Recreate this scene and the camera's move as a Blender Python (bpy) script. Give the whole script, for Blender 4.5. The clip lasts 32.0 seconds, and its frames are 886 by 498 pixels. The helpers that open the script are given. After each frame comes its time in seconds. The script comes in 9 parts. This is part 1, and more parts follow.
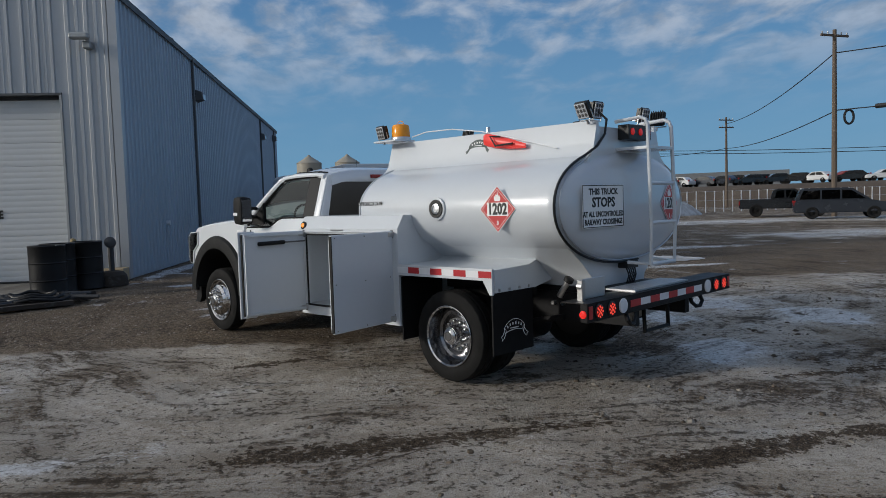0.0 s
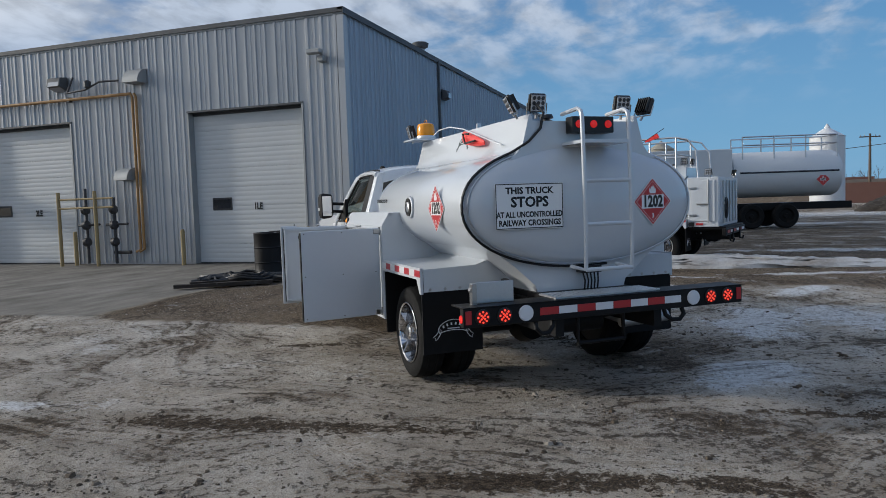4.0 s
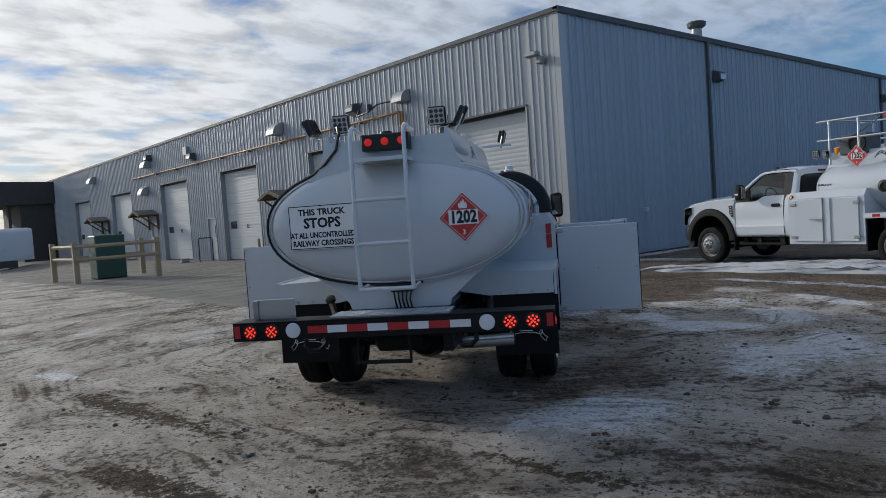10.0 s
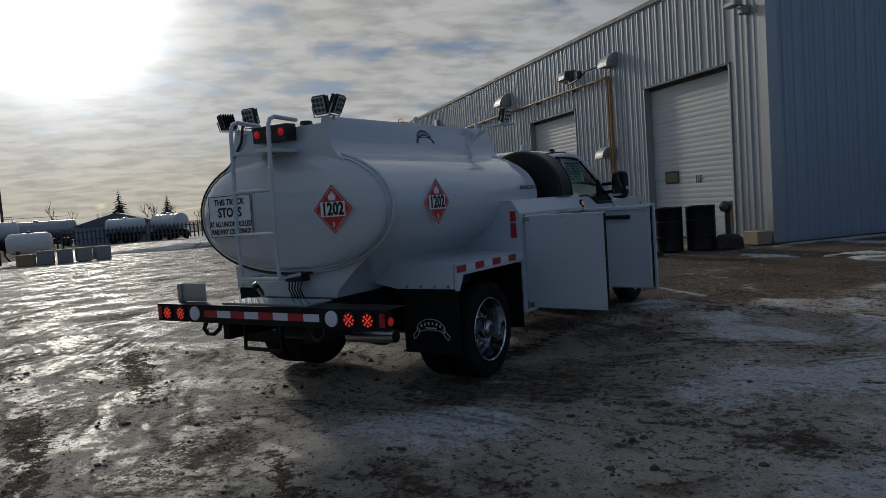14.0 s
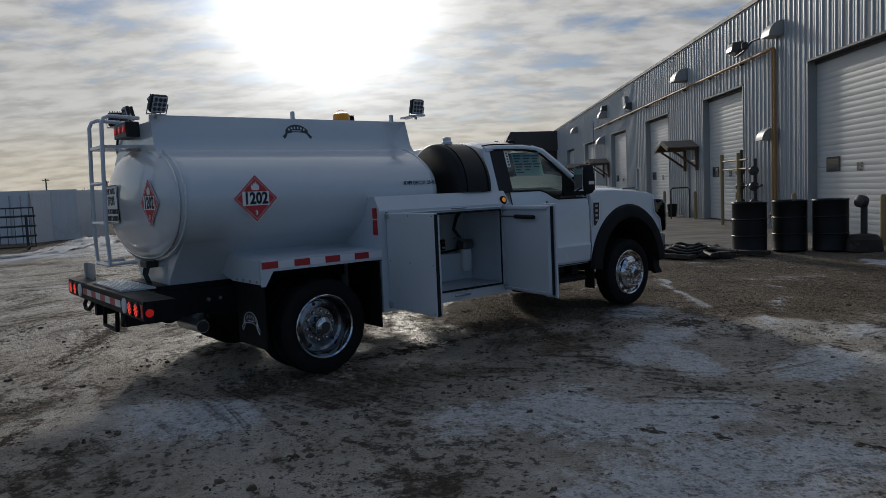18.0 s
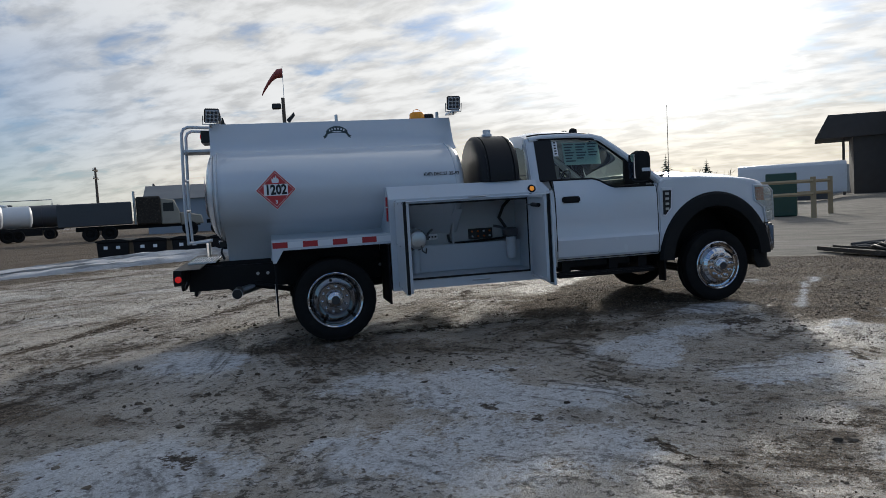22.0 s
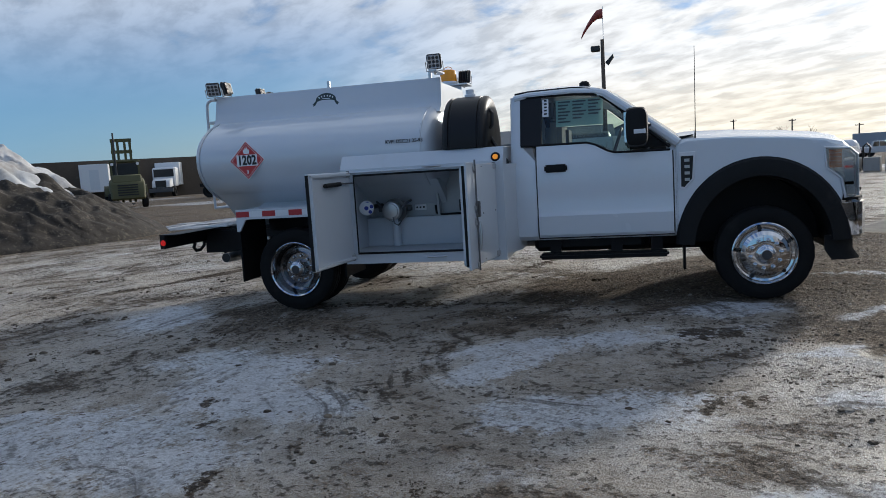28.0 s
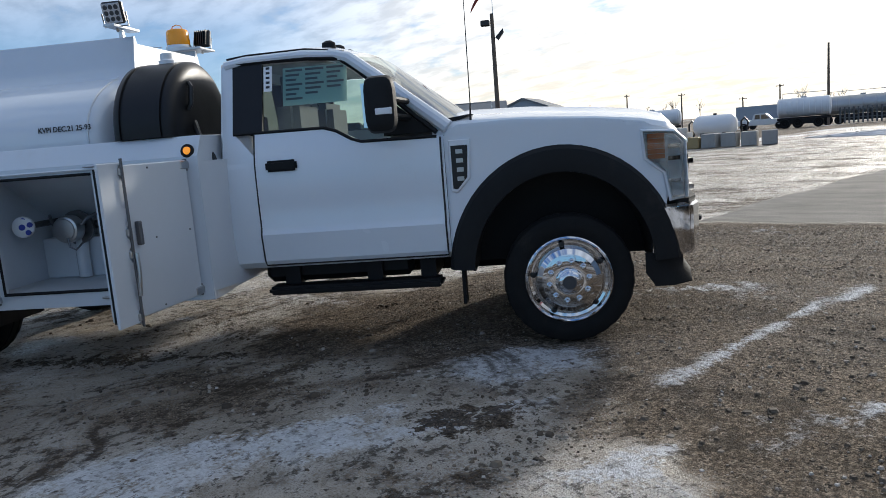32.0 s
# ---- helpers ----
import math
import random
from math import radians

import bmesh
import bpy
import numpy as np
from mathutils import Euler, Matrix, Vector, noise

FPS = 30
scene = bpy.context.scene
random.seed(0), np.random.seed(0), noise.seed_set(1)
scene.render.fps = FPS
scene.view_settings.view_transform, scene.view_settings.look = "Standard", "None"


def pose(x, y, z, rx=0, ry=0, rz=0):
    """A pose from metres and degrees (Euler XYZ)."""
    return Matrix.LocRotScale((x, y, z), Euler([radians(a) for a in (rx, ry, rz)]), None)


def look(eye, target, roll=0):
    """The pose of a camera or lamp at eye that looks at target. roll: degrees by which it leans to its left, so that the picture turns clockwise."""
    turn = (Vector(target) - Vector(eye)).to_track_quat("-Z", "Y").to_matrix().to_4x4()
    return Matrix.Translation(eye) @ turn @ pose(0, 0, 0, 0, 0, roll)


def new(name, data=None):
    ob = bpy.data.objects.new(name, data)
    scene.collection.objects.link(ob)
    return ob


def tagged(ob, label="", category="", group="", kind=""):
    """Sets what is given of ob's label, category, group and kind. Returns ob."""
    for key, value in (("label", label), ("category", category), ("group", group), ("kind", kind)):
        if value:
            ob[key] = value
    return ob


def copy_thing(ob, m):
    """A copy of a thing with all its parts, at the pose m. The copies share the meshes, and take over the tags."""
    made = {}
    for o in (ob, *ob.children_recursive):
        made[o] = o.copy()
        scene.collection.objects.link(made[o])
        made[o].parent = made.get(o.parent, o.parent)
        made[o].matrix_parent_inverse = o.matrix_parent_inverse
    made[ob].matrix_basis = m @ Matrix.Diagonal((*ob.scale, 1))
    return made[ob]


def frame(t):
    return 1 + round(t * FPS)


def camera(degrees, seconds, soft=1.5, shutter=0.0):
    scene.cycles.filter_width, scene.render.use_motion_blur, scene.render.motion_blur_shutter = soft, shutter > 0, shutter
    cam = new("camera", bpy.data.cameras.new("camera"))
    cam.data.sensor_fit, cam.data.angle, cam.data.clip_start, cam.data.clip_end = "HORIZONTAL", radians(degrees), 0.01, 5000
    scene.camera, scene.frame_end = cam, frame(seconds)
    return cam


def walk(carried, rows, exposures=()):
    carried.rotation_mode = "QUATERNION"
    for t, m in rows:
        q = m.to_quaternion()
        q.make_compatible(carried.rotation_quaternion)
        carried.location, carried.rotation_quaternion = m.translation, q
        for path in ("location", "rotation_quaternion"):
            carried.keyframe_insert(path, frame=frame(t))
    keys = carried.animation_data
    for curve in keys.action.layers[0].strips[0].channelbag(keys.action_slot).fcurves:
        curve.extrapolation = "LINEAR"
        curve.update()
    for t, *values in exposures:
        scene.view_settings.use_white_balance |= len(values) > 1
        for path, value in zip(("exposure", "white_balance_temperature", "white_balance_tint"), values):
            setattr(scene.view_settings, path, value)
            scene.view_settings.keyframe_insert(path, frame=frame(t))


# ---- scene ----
cam = camera(62.5, 32.0, soft=0.6)
PATH = [
    (0, (-0.065, -0.243, 1.553), (0.129, 1.744, 1.428), -1.8),
    (0.5, (0.307, -0.22, 1.547), (0.408, 1.774, 1.432), -1.9),
    (1, (0.692, -0.253, 1.537), (0.682, 1.744, 1.433), -2.2),
    (1.5, (1.062, -0.293, 1.536), (0.943, 1.701, 1.43), -1.8),
    (2, (1.454, -0.214, 1.529), (1.251, 1.772, 1.413), -1.4),
    (2.5, (1.834, -0.17, 1.534), (1.527, 1.803, 1.419), -1.6),
    (3, (2.257, -0.169, 1.552), (1.847, 1.785, 1.443), -1.7),
    (3.5, (2.654, -0.074, 1.533), (2.11, 1.847, 1.418), -1.6),
    (5.5, (4.165, 0.455, 1.571), (3.22, 2.212, 1.427), -3.1),
    (6, (4.54, 0.604, 1.56), (3.53, 2.324, 1.423), -2.7),
    (6.5, (4.83, 0.801, 1.545), (3.772, 2.492, 1.403), -2.5),
    (7, (5.118, 1.043, 1.566), (4.024, 2.712, 1.425), -2.5),
    (7.5, (5.462, 1.244, 1.551), (4.308, 2.873, 1.423), -2.7),
    (8, (5.781, 1.435, 1.559), (4.514, 2.977, 1.432), -3.2),
    (8.5, (6.069, 1.704, 1.546), (4.744, 3.197, 1.43), -3.5),
    (9, (6.388, 1.927, 1.527), (4.989, 3.352, 1.425), -3.8),
    (9.5, (6.627, 2.174, 1.523), (5.14, 3.508, 1.428), -4.3),
    (10, (6.77, 2.53, 1.521), (5.241, 3.816, 1.426), -4.0),
    (10.5, (6.94, 2.857, 1.502), (5.345, 4.059, 1.4), -3.7),
    (11, (7.124, 3.178, 1.516), (5.425, 4.226, 1.396), -3.6),
    (11.5, (7.249, 3.552, 1.502), (5.493, 4.5, 1.369), -4.0),
    (12, (7.41, 3.909, 1.487), (5.623, 4.798, 1.356), -4.3),
    (12.5, (7.634, 4.256, 1.51), (5.796, 5.034, 1.376), -4.6),
    (13, (7.737, 4.646, 1.477), (5.879, 5.373, 1.336), -4.5),
    (13.5, (7.863, 5.029, 1.486), (5.984, 5.704, 1.353), -4.2),
    (14, (8.048, 5.421, 1.494), (6.136, 5.994, 1.363), -4.0),
    (14.5, (8.133, 5.79, 1.467), (6.207, 6.311, 1.328), -4.2),
    (16.5, (8.36, 7.502, 1.493), (6.373, 7.646, 1.325), -4.2),
    (17, (8.385, 7.931, 1.483), (6.393, 7.995, 1.323), -3.5),
    (17.5, (8.37, 8.327, 1.471), (6.377, 8.341, 1.31), -3.0),
    (18, (8.34, 8.706, 1.495), (6.348, 8.637, 1.333), -2.5),
    (18.5, (8.371, 9.069, 1.478), (6.393, 8.82, 1.32), -2.6),
    (19, (8.403, 9.456, 1.488), (6.446, 9.073, 1.325), -3.1),
    (19.5, (8.363, 9.822, 1.481), (6.419, 9.384, 1.316), -1.8),
    (20, (8.353, 10.172, 1.474), (6.422, 9.677, 1.309), -2.4),
    (20.5, (8.352, 10.571, 1.408), (6.438, 10.01, 1.26), -3.0),
    (21, (8.284, 10.918, 1.324), (6.384, 10.312, 1.179), -2.9),
    (21.5, (8.175, 11.259, 1.297), (6.283, 10.626, 1.154), -2.7),
    (22, (8.119, 11.586, 1.286), (6.338, 10.686, 1.157), -3.3),
    (22.5, (7.999, 11.848, 1.278), (6.273, 10.847, 1.137), -3.7),
    (23, (7.754, 12.088, 1.276), (6.023, 11.099, 1.118), -3.3),
    (23.5, (7.511, 12.328, 1.255), (5.777, 11.343, 1.104), -3.1),
    (24, (7.281, 12.609, 1.267), (5.608, 11.524, 1.118), -3.6),
    (24.5, (7.012, 12.826, 1.243), (5.369, 11.697, 1.074), -3.9),
    (25, (6.754, 13.057, 1.26), (5.154, 11.872, 1.071), -4.3),
    (25.5, (6.547, 13.388, 1.261), (5.097, 12.021, 1.086), -4.9),
    (27.5, (5.516, 14.028, 1.327), (4.382, 12.394, 1.115), -3.8),
    (28, (5.288, 14.085, 1.316), (4.134, 12.467, 1.09), -3.6),
    (28.5, (5.06, 14.108, 1.325), (3.88, 12.508, 1.108), -3.1),
    (29, (4.802, 14.179, 1.311), (3.599, 12.592, 1.123), -3.1),
    (29.5, (4.546, 14.199, 1.339), (3.356, 12.602, 1.155), -2.9),
    (30, (4.284, 14.064, 1.327), (3.116, 12.453, 1.13), -2.4),
    (30.5, (4.027, 13.855, 1.352), (2.858, 12.247, 1.138), -3.2),
    (31, (3.713, 13.669, 1.335), (2.552, 12.061, 1.084), -4.1),
    (31.5, (3.367, 13.538, 1.34), (2.197, 11.941, 1.06), -5.4),
    (32, (3.004, 13.385, 1.326), (1.668, 11.927, 1.024), -4.6),
]
EXPOSURE = [(0, -0.66, 5800, 10), (1, -0.55, 5800, 10), (2, -0.38, 5800, 10), (3, -0.4, 5800, 10), (6, -0.15, 5700, 10), (9, -0.15, 5700, 10), (10, -0.48, 5700, 10), (11, -0.6, 5850, 10), (12, -0.95, 5850, 10), (13, -1.18, 5900, 10), (14, -1.45, 5900, 10), (15.5, -1.4, 5900, 10), (17, -1.2, 5900, 10), (18, -1.18, 5900, 10), (19, -1.3, 5900, 10), (20, -0.95, 5900, 10), (20.5, -0.85, 5850, 10), (22, -0.52, 5850, 10), (23, -0.6, 5850, 10), (24, -0.5, 5800, 10), (26, -0.3, 5750, 10), (28, -0.2, 5750, 10), (30, 0.02, 5750, 10), (32, 0.16, 5850, 10)]
walk(cam, [(t, look(eye, target, roll)) for t, eye, target, roll in PATH], EXPOSURE)

# ---- sky: broken winter cloud, thick and bright round a low veiled sun ----
SUN_AZ, SUN_EL = radians(190.0), radians(16.5)
SUN_DIR = Vector((math.cos(SUN_AZ) * math.cos(SUN_EL), math.sin(SUN_AZ) * math.cos(SUN_EL), math.sin(SUN_EL)))
SKY = 0.12


def build_sky():
    world = bpy.data.worlds.new("sky")
    scene.world = world
    world.use_nodes = True
    n, l = world.node_tree.nodes, world.node_tree.links

    def m(op, a, b=0.0, c=None):
        x = n.new("ShaderNodeMath")
        x.operation = op
        for s, v in zip(x.inputs, (a, b, c)):
            if v is None:
                continue
            if isinstance(v, (int, float)):
                s.default_value = v
            else:
                l.new(v, s)
        return x.outputs[0]

    def step(v, a, b, lo=0.0, hi=1.0):
        k = n.new("ShaderNodeMapRange")
        k.interpolation_type = "SMOOTHSTEP"
        for i, q in ((1, a), (2, b), (3, lo), (4, hi)):
            k.inputs[i].default_value = q
        l.new(v, k.inputs[0])
        return k.outputs[0]

    def mix(f, a, b):
        x = n.new("ShaderNodeMix")
        x.data_type = "RGBA"
        for s, v in ((x.inputs[0], f), (x.inputs[6], a), (x.inputs[7], b)):
            if isinstance(v, tuple):
                s.default_value = (*v, 1)
            elif isinstance(v, (int, float)):
                s.default_value = v
            else:
                l.new(v, s)
        return x.outputs[2]

    sky = n.new("ShaderNodeTexSky")
    sky.sky_type, sky.sun_disc = "NISHITA", False
    sky.sun_elevation, sky.sun_rotation = SUN_EL, radians(90) - SUN_AZ
    sky.air_density, sky.dust_density, sky.ozone_density = 1.0, 0.4, 3.0
    d = n.new("ShaderNodeTexCoord").outputs["Generated"]
    sp = n.new("ShaderNodeSeparateXYZ")
    l.new(d, sp.inputs[0])
    zz = m("ADD", m("MAXIMUM", sp.outputs[2], 0.0), 0.19)
    cb = n.new("ShaderNodeCombineXYZ")
    l.new(m("DIVIDE", sp.outputs[0], zz), cb.inputs[0])
    l.new(m("DIVIDE", sp.outputs[1], zz), cb.inputs[1])

    def clouds(scale, rot, stretch, detail, rough, dist):
        mp = n.new("ShaderNodeMapping")
        mp.inputs["Rotation"].default_value, mp.inputs["Scale"].default_value = (0, 0, radians(rot)), stretch
        mp.inputs["Location"].default_value = (3.1, 1.7, 0)
        l.new(cb.outputs[0], mp.inputs[0])
        t = n.new("ShaderNodeTexNoise")
        t.inputs["Scale"].default_value, t.inputs["Detail"].default_value, t.inputs["Roughness"].default_value, t.inputs["Distortion"].default_value = scale, detail, rough, dist
        l.new(mp.outputs[0], t.inputs["Vector"])
        return t.outputs["Fac"]

    big = clouds(0.42, 25, (1, 0.7, 1), 3, 0.5, 0.2)
    puff = clouds(4.4, 14, (1.12, 0.82, 1), 6, 0.54, 0.25)
    shade = clouds(7.0, 10, (1.3, 0.7, 1), 6, 0.58, 0.25)
    dot = n.new("ShaderNodeVectorMath")
    dot.operation = "DOT_PRODUCT"
    l.new(d, dot.inputs[0])
    dot.inputs[1].default_value = SUN_DIR
    near = dot.outputs["Value"]
    f = m("ADD", m("MULTIPLY", big, 0.45), m("MULTIPLY", puff, 0.55))
    f = m("ADD", f, m("MULTIPLY", near, 0.06))
    cover = step(f, 0.37, 0.54)
    low = m("MAXIMUM", step(sp.outputs[2], 0.09, 0.26, 0.02, 1.0), step(near, 0.5, 0.85))
    cover = m("MULTIPLY", cover, low)
    dim = step(m("ADD", m("MULTIPLY", shade, 0.6), m("MULTIPLY", puff, 0.4)), 0.38, 0.60, 0.80, 1.14)
    far_c, warm_c = (0.60 / SKY, 0.645 / SKY, 0.70 / SKY), (1.16 / SKY, 1.09 / SKY, 0.97 / SKY)
    col = mix(step(near, 0.5, 0.97), far_c, warm_c)
    rim = m("MULTIPLY", step(sp.outputs[2], 0.13, 0.03), step(near, 0.45, 0.95))
    col = mix(m("MULTIPLY", rim, 0.75), col, (1.25 / SKY, 1.06 / SKY, 0.76 / SKY))
    veil = m("ADD", m("MULTIPLY", dim, 0.55), 0.5)
    glare = m("MULTIPLY", m("MULTIPLY", m("POWER", m("MAXIMUM", near, 0.0), 60.0), 1.3 / SKY), veil)
    core = m("MULTIPLY", m("POWER", m("MAXIMUM", near, 0.0), 260.0), 11.0 / SKY)
    add = n.new("ShaderNodeCombineColor")
    for s, k in ((0, 1.0), (1, 0.95), (2, 0.85)):
        l.new(m("MULTIPLY", m("ADD", glare, core), k), add.inputs[s])
    sc = n.new("ShaderNodeMix")
    sc.data_type, sc.blend_type = "RGBA", "MULTIPLY"
    sc.inputs[0].default_value = 1.0
    dm = n.new("ShaderNodeCombineColor")
    for s in range(3):
        l.new(dim, dm.inputs[s])
    l.new(col, sc.inputs[6]), l.new(dm.outputs[0], sc.inputs[7])
    clear = n.new("ShaderNodeMix")
    clear.data_type, clear.blend_type = "RGBA", "MULTIPLY"
    clear.inputs[0].default_value = 1.0
    l.new(sky.outputs[0], clear.inputs[6])
    clear.inputs[7].default_value = (0.72, 0.78, 0.88, 1)
    grad = mix(step(sp.outputs[2], 0.0, 0.55), (0.25 / SKY, 0.50 / SKY, 0.71 / SKY), (0.05 / SKY, 0.17 / SKY, 0.45 / SKY))
    blue = mix(step(near, 0.75, -0.1, 0.0, 0.85), clear.outputs[2], grad)
    both = mix(cover, blue, sc.outputs[2])
    ad = n.new("ShaderNodeMix")
    ad.data_type, ad.blend_type = "RGBA", "ADD"
    ad.inputs[0].default_value = 1.0
    l.new(both, ad.inputs[6]), l.new(add.outputs[0], ad.inputs[7])
    l.new(ad.outputs[2], n["Background"].inputs[0])
    n["Background"].inputs[1].default_value = SKY


build_sky()
sun_lamp = bpy.data.lights.new("sun", "SUN")
sun_lamp.energy, sun_lamp.angle, sun_lamp.color = 3.2, radians(5), (1.0, 0.88, 0.70)
sun_ob = new("sun", sun_lamp)
sun_ob.matrix_world = look(SUN_DIR * 60, (0, 0, 0))

# ---- materials ----
def node_mat(name):
    m = bpy.data.materials.new(name)
    m.use_nodes = True
    return m, m.node_tree.nodes, m.node_tree.links, m.node_tree.nodes["Principled BSDF"]


def noise_node(n, l, coords, scale, detail=4.0, rough=0.6, stretch=(1, 1, 1)):
    mp = n.new("ShaderNodeMapping")
    mp.inputs["Scale"].default_value = stretch
    l.new(coords, mp.inputs[0])
    t = n.new("ShaderNodeTexNoise")
    t.inputs["Scale"].default_value, t.inputs["Detail"].default_value, t.inputs["Roughness"].default_value = scale, detail, rough
    l.new(mp.outputs[0], t.inputs["Vector"])
    return t.outputs["Fac"]


def ramp(n, l, fac, stops):
    r = n.new("ShaderNodeValToRGB")
    r.color_ramp.elements[0].position, r.color_ramp.elements[0].color = stops[0][0], (*stops[0][1], 1)
    r.color_ramp.elements[1].position, r.color_ramp.elements[1].color = stops[-1][0], (*stops[-1][1], 1)
    for p, c in stops[1:-1]:
        e = r.color_ramp.elements.new(p)
        e.color = (*c, 1)
    l.new(fac, r.inputs[0])
    return r.outputs[0]


def mixed(n, l, fac, a, b, mode="MIX"):
    x = n.new("ShaderNodeMix")
    x.data_type, x.blend_type = "RGBA", mode
    for sock, v in ((x.inputs[0], fac), (x.inputs[6], a), (x.inputs[7], b)):
        if isinstance(v, (int, float)):
            sock.default_value = v
        elif isinstance(v, tuple):
            sock.default_value = (*v, 1)
        else:
            l.new(v, sock)
    return x.outputs[2]


def maths(n, l, op, a, b=0.0):
    x = n.new("ShaderNodeMath")
    x.operation = op
    for sock, v in ((x.inputs[0], a), (x.inputs[1], b)):
        if isinstance(v, (int, float)):
            sock.default_value = v
        else:
            l.new(v, sock)
    return x.outputs[0]


def surface(name, col, rough=0.5, metal=0.0, spread=0.12, size=3.0, dirt=None, dirt_amount=0.0, dirt_size=1.2, bump=0.0, bump_size=60.0,
            stretch=(1, 1, 1), coat=0.0, each=0.0, spec=0.5):
    """A surface with grain and stains at two sizes; dirt: the colour of the stains; each: how far whole pieces differ."""
    m, n, l, p = node_mat(name)
    c = n.new("ShaderNodeTexCoord").outputs["Object"]
    fine = noise_node(n, l, c, size * 9, 5, 0.65, stretch)
    wide = noise_node(n, l, c, size, 4, 0.6, stretch)
    lo, hi = tuple(max(0, v * (1 - spread)) for v in col), tuple(min(1, v * (1 + spread)) for v in col)
    base = mixed(n, l, fine, lo, hi)
    base = mixed(n, l, maths(n, l, "MULTIPLY", wide, 0.5), base, lo)
    if dirt:
        d = noise_node(n, l, c, dirt_size, 8, 0.7, stretch)
        k = n.new("ShaderNodeMapRange")
        k.inputs[1].default_value, k.inputs[2].default_value = 0.62 - dirt_amount * 0.3, 0.8 - dirt_amount * 0.2
        k.inputs[4].default_value = min(1.0, 0.35 + dirt_amount)
        l.new(d, k.inputs[0])
        base = mixed(n, l, k.outputs[0], base, dirt)
    if each:
        info = n.new("ShaderNodeObjectInfo").outputs["Random"]
        k = maths(n, l, "ADD", maths(n, l, "MULTIPLY", info, 2 * each), 1 - each)
        cc = n.new("ShaderNodeCombineColor")
        for s in range(3):
            l.new(k, cc.inputs[s])
        base = mixed(n, l, 1.0, base, cc.outputs[0], "MULTIPLY")
    l.new(base, p.inputs["Base Color"])
    r = n.new("ShaderNodeMapRange")
    r.inputs[3].default_value, r.inputs[4].default_value = max(0.02, rough * 0.75), min(1, rough * 1.3)
    l.new(wide, r.inputs[0])
    l.new(r.outputs[0], p.inputs["Roughness"])
    p.inputs["Metallic"].default_value = metal
    p.inputs["Coat Weight"].default_value = coat
    p.inputs["Specular IOR Level"].default_value = spec
    p.inputs["Coat Roughness"].default_value = 0.06
    if bump:
        b = n.new("ShaderNodeBump")
        b.inputs["Strength"].default_value, b.inputs["Distance"].default_value = bump, 0.01
        l.new(noise_node(n, l, c, bump_size, 4, 0.6, stretch), b.inputs["Height"])
        l.new(b.outputs[0], p.inputs["Normal"])
    return m


def glow(name, col, strength):
    m, n, l, p = node_mat(name)
    p.inputs["Base Color"].default_value = (*col, 1)
    p.inputs["Emission Color"].default_value = (*col, 1)
    p.inputs["Emission Strength"].default_value = strength
    p.inputs["Roughness"].default_value = 0.25
    return m


def pane_mat(name, tint, gloss=0.08):
    m, n, l, p = node_mat(name)
    n.remove(p)
    tr, gl, mx = n.new("ShaderNodeBsdfTransparent"), n.new("ShaderNodeBsdfGlossy"), n.new("ShaderNodeMixShader")
    tr.inputs[0].default_value = (*tint, 1)
    gl.inputs["Roughness"].default_value = 0.02
    fr = n.new("ShaderNodeFresnel")
    fr.inputs[0].default_value = 1.5
    l.new(maths(n, l, "ADD", fr.outputs[0], gloss * 0.2), mx.inputs[0])
    l.new(tr.outputs[0], mx.inputs[1]), l.new(gl.outputs[0], mx.inputs[2])
    l.new(mx.outputs[0], n["Material Output"].inputs[0])
    return m


M_TANK = surface("white_tank_paint", (0.575, 0.605, 0.64), 0.3, 0, 0.03, 1.5, (0.52, 0.50, 0.46), 0.02, 1.1, 0.03, 9, coat=1.0)
M_CAB = surface("white_car_paint", (0.67, 0.70, 0.735), 0.25, 0, 0.02, 1.0, (0.5, 0.46, 0.4), 0.03, 1.4, coat=0.7)
M_BOX = surface("white_cabinet_paint", (0.575, 0.605, 0.64), 0.3, 0, 0.03, 2.0, (0.5, 0.46, 0.4), 0.05, 1.6, 0.02, 14, coat=0.3)
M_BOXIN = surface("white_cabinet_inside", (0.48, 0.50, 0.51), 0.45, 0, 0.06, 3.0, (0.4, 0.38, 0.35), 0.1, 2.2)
M_BLACK = surface("black_chassis_paint", (0.008, 0.008, 0.009), 0.5, 0, 0.3, 5.0, (0.05, 0.042, 0.035), 0.1, 3.0, 0.1, 60, spec=0.2)
M_TRIM = surface("black_grained_plastic", (0.011, 0.0115, 0.012), 0.6, 0, 0.2, 6.0, (0.06, 0.05, 0.042), 0.08, 2.5, 0.15, 260, spec=0.2)
M_RUBBER = surface("tyre_rubber", (0.010, 0.010, 0.010), 0.8, 0, 0.3, 6.0, (0.05, 0.042, 0.034), 0.08, 3.5, 0.2, 120, spec=0.2)
M_FLAP = surface("rubber_mudflap", (0.007, 0.007, 0.008), 0.65, 0, 0.25, 3.0, (0.04, 0.034, 0.03), 0.08, 2.0, spec=0.2)
M_CHROME = surface("polished_chrome", (0.62, 0.62, 0.63), 0.045, 1.0, 0.04, 3.0, (0.4, 0.38, 0.35), 0.05, 3.0)
M_ALU = surface("bare_aluminium", (0.62, 0.63, 0.65), 0.35, 1.0, 0.12, 5.0, (0.3, 0.28, 0.26), 0.1, 3.0, 0.05, 90)
M_STEEL = surface("zinc_plated_steel", (0.5, 0.5, 0.5), 0.3, 1.0, 0.15, 8.0)
M_RED = surface("red_reflective_tape", (0.42, 0.025, 0.03), 0.3, 0, 0.12, 12.0)
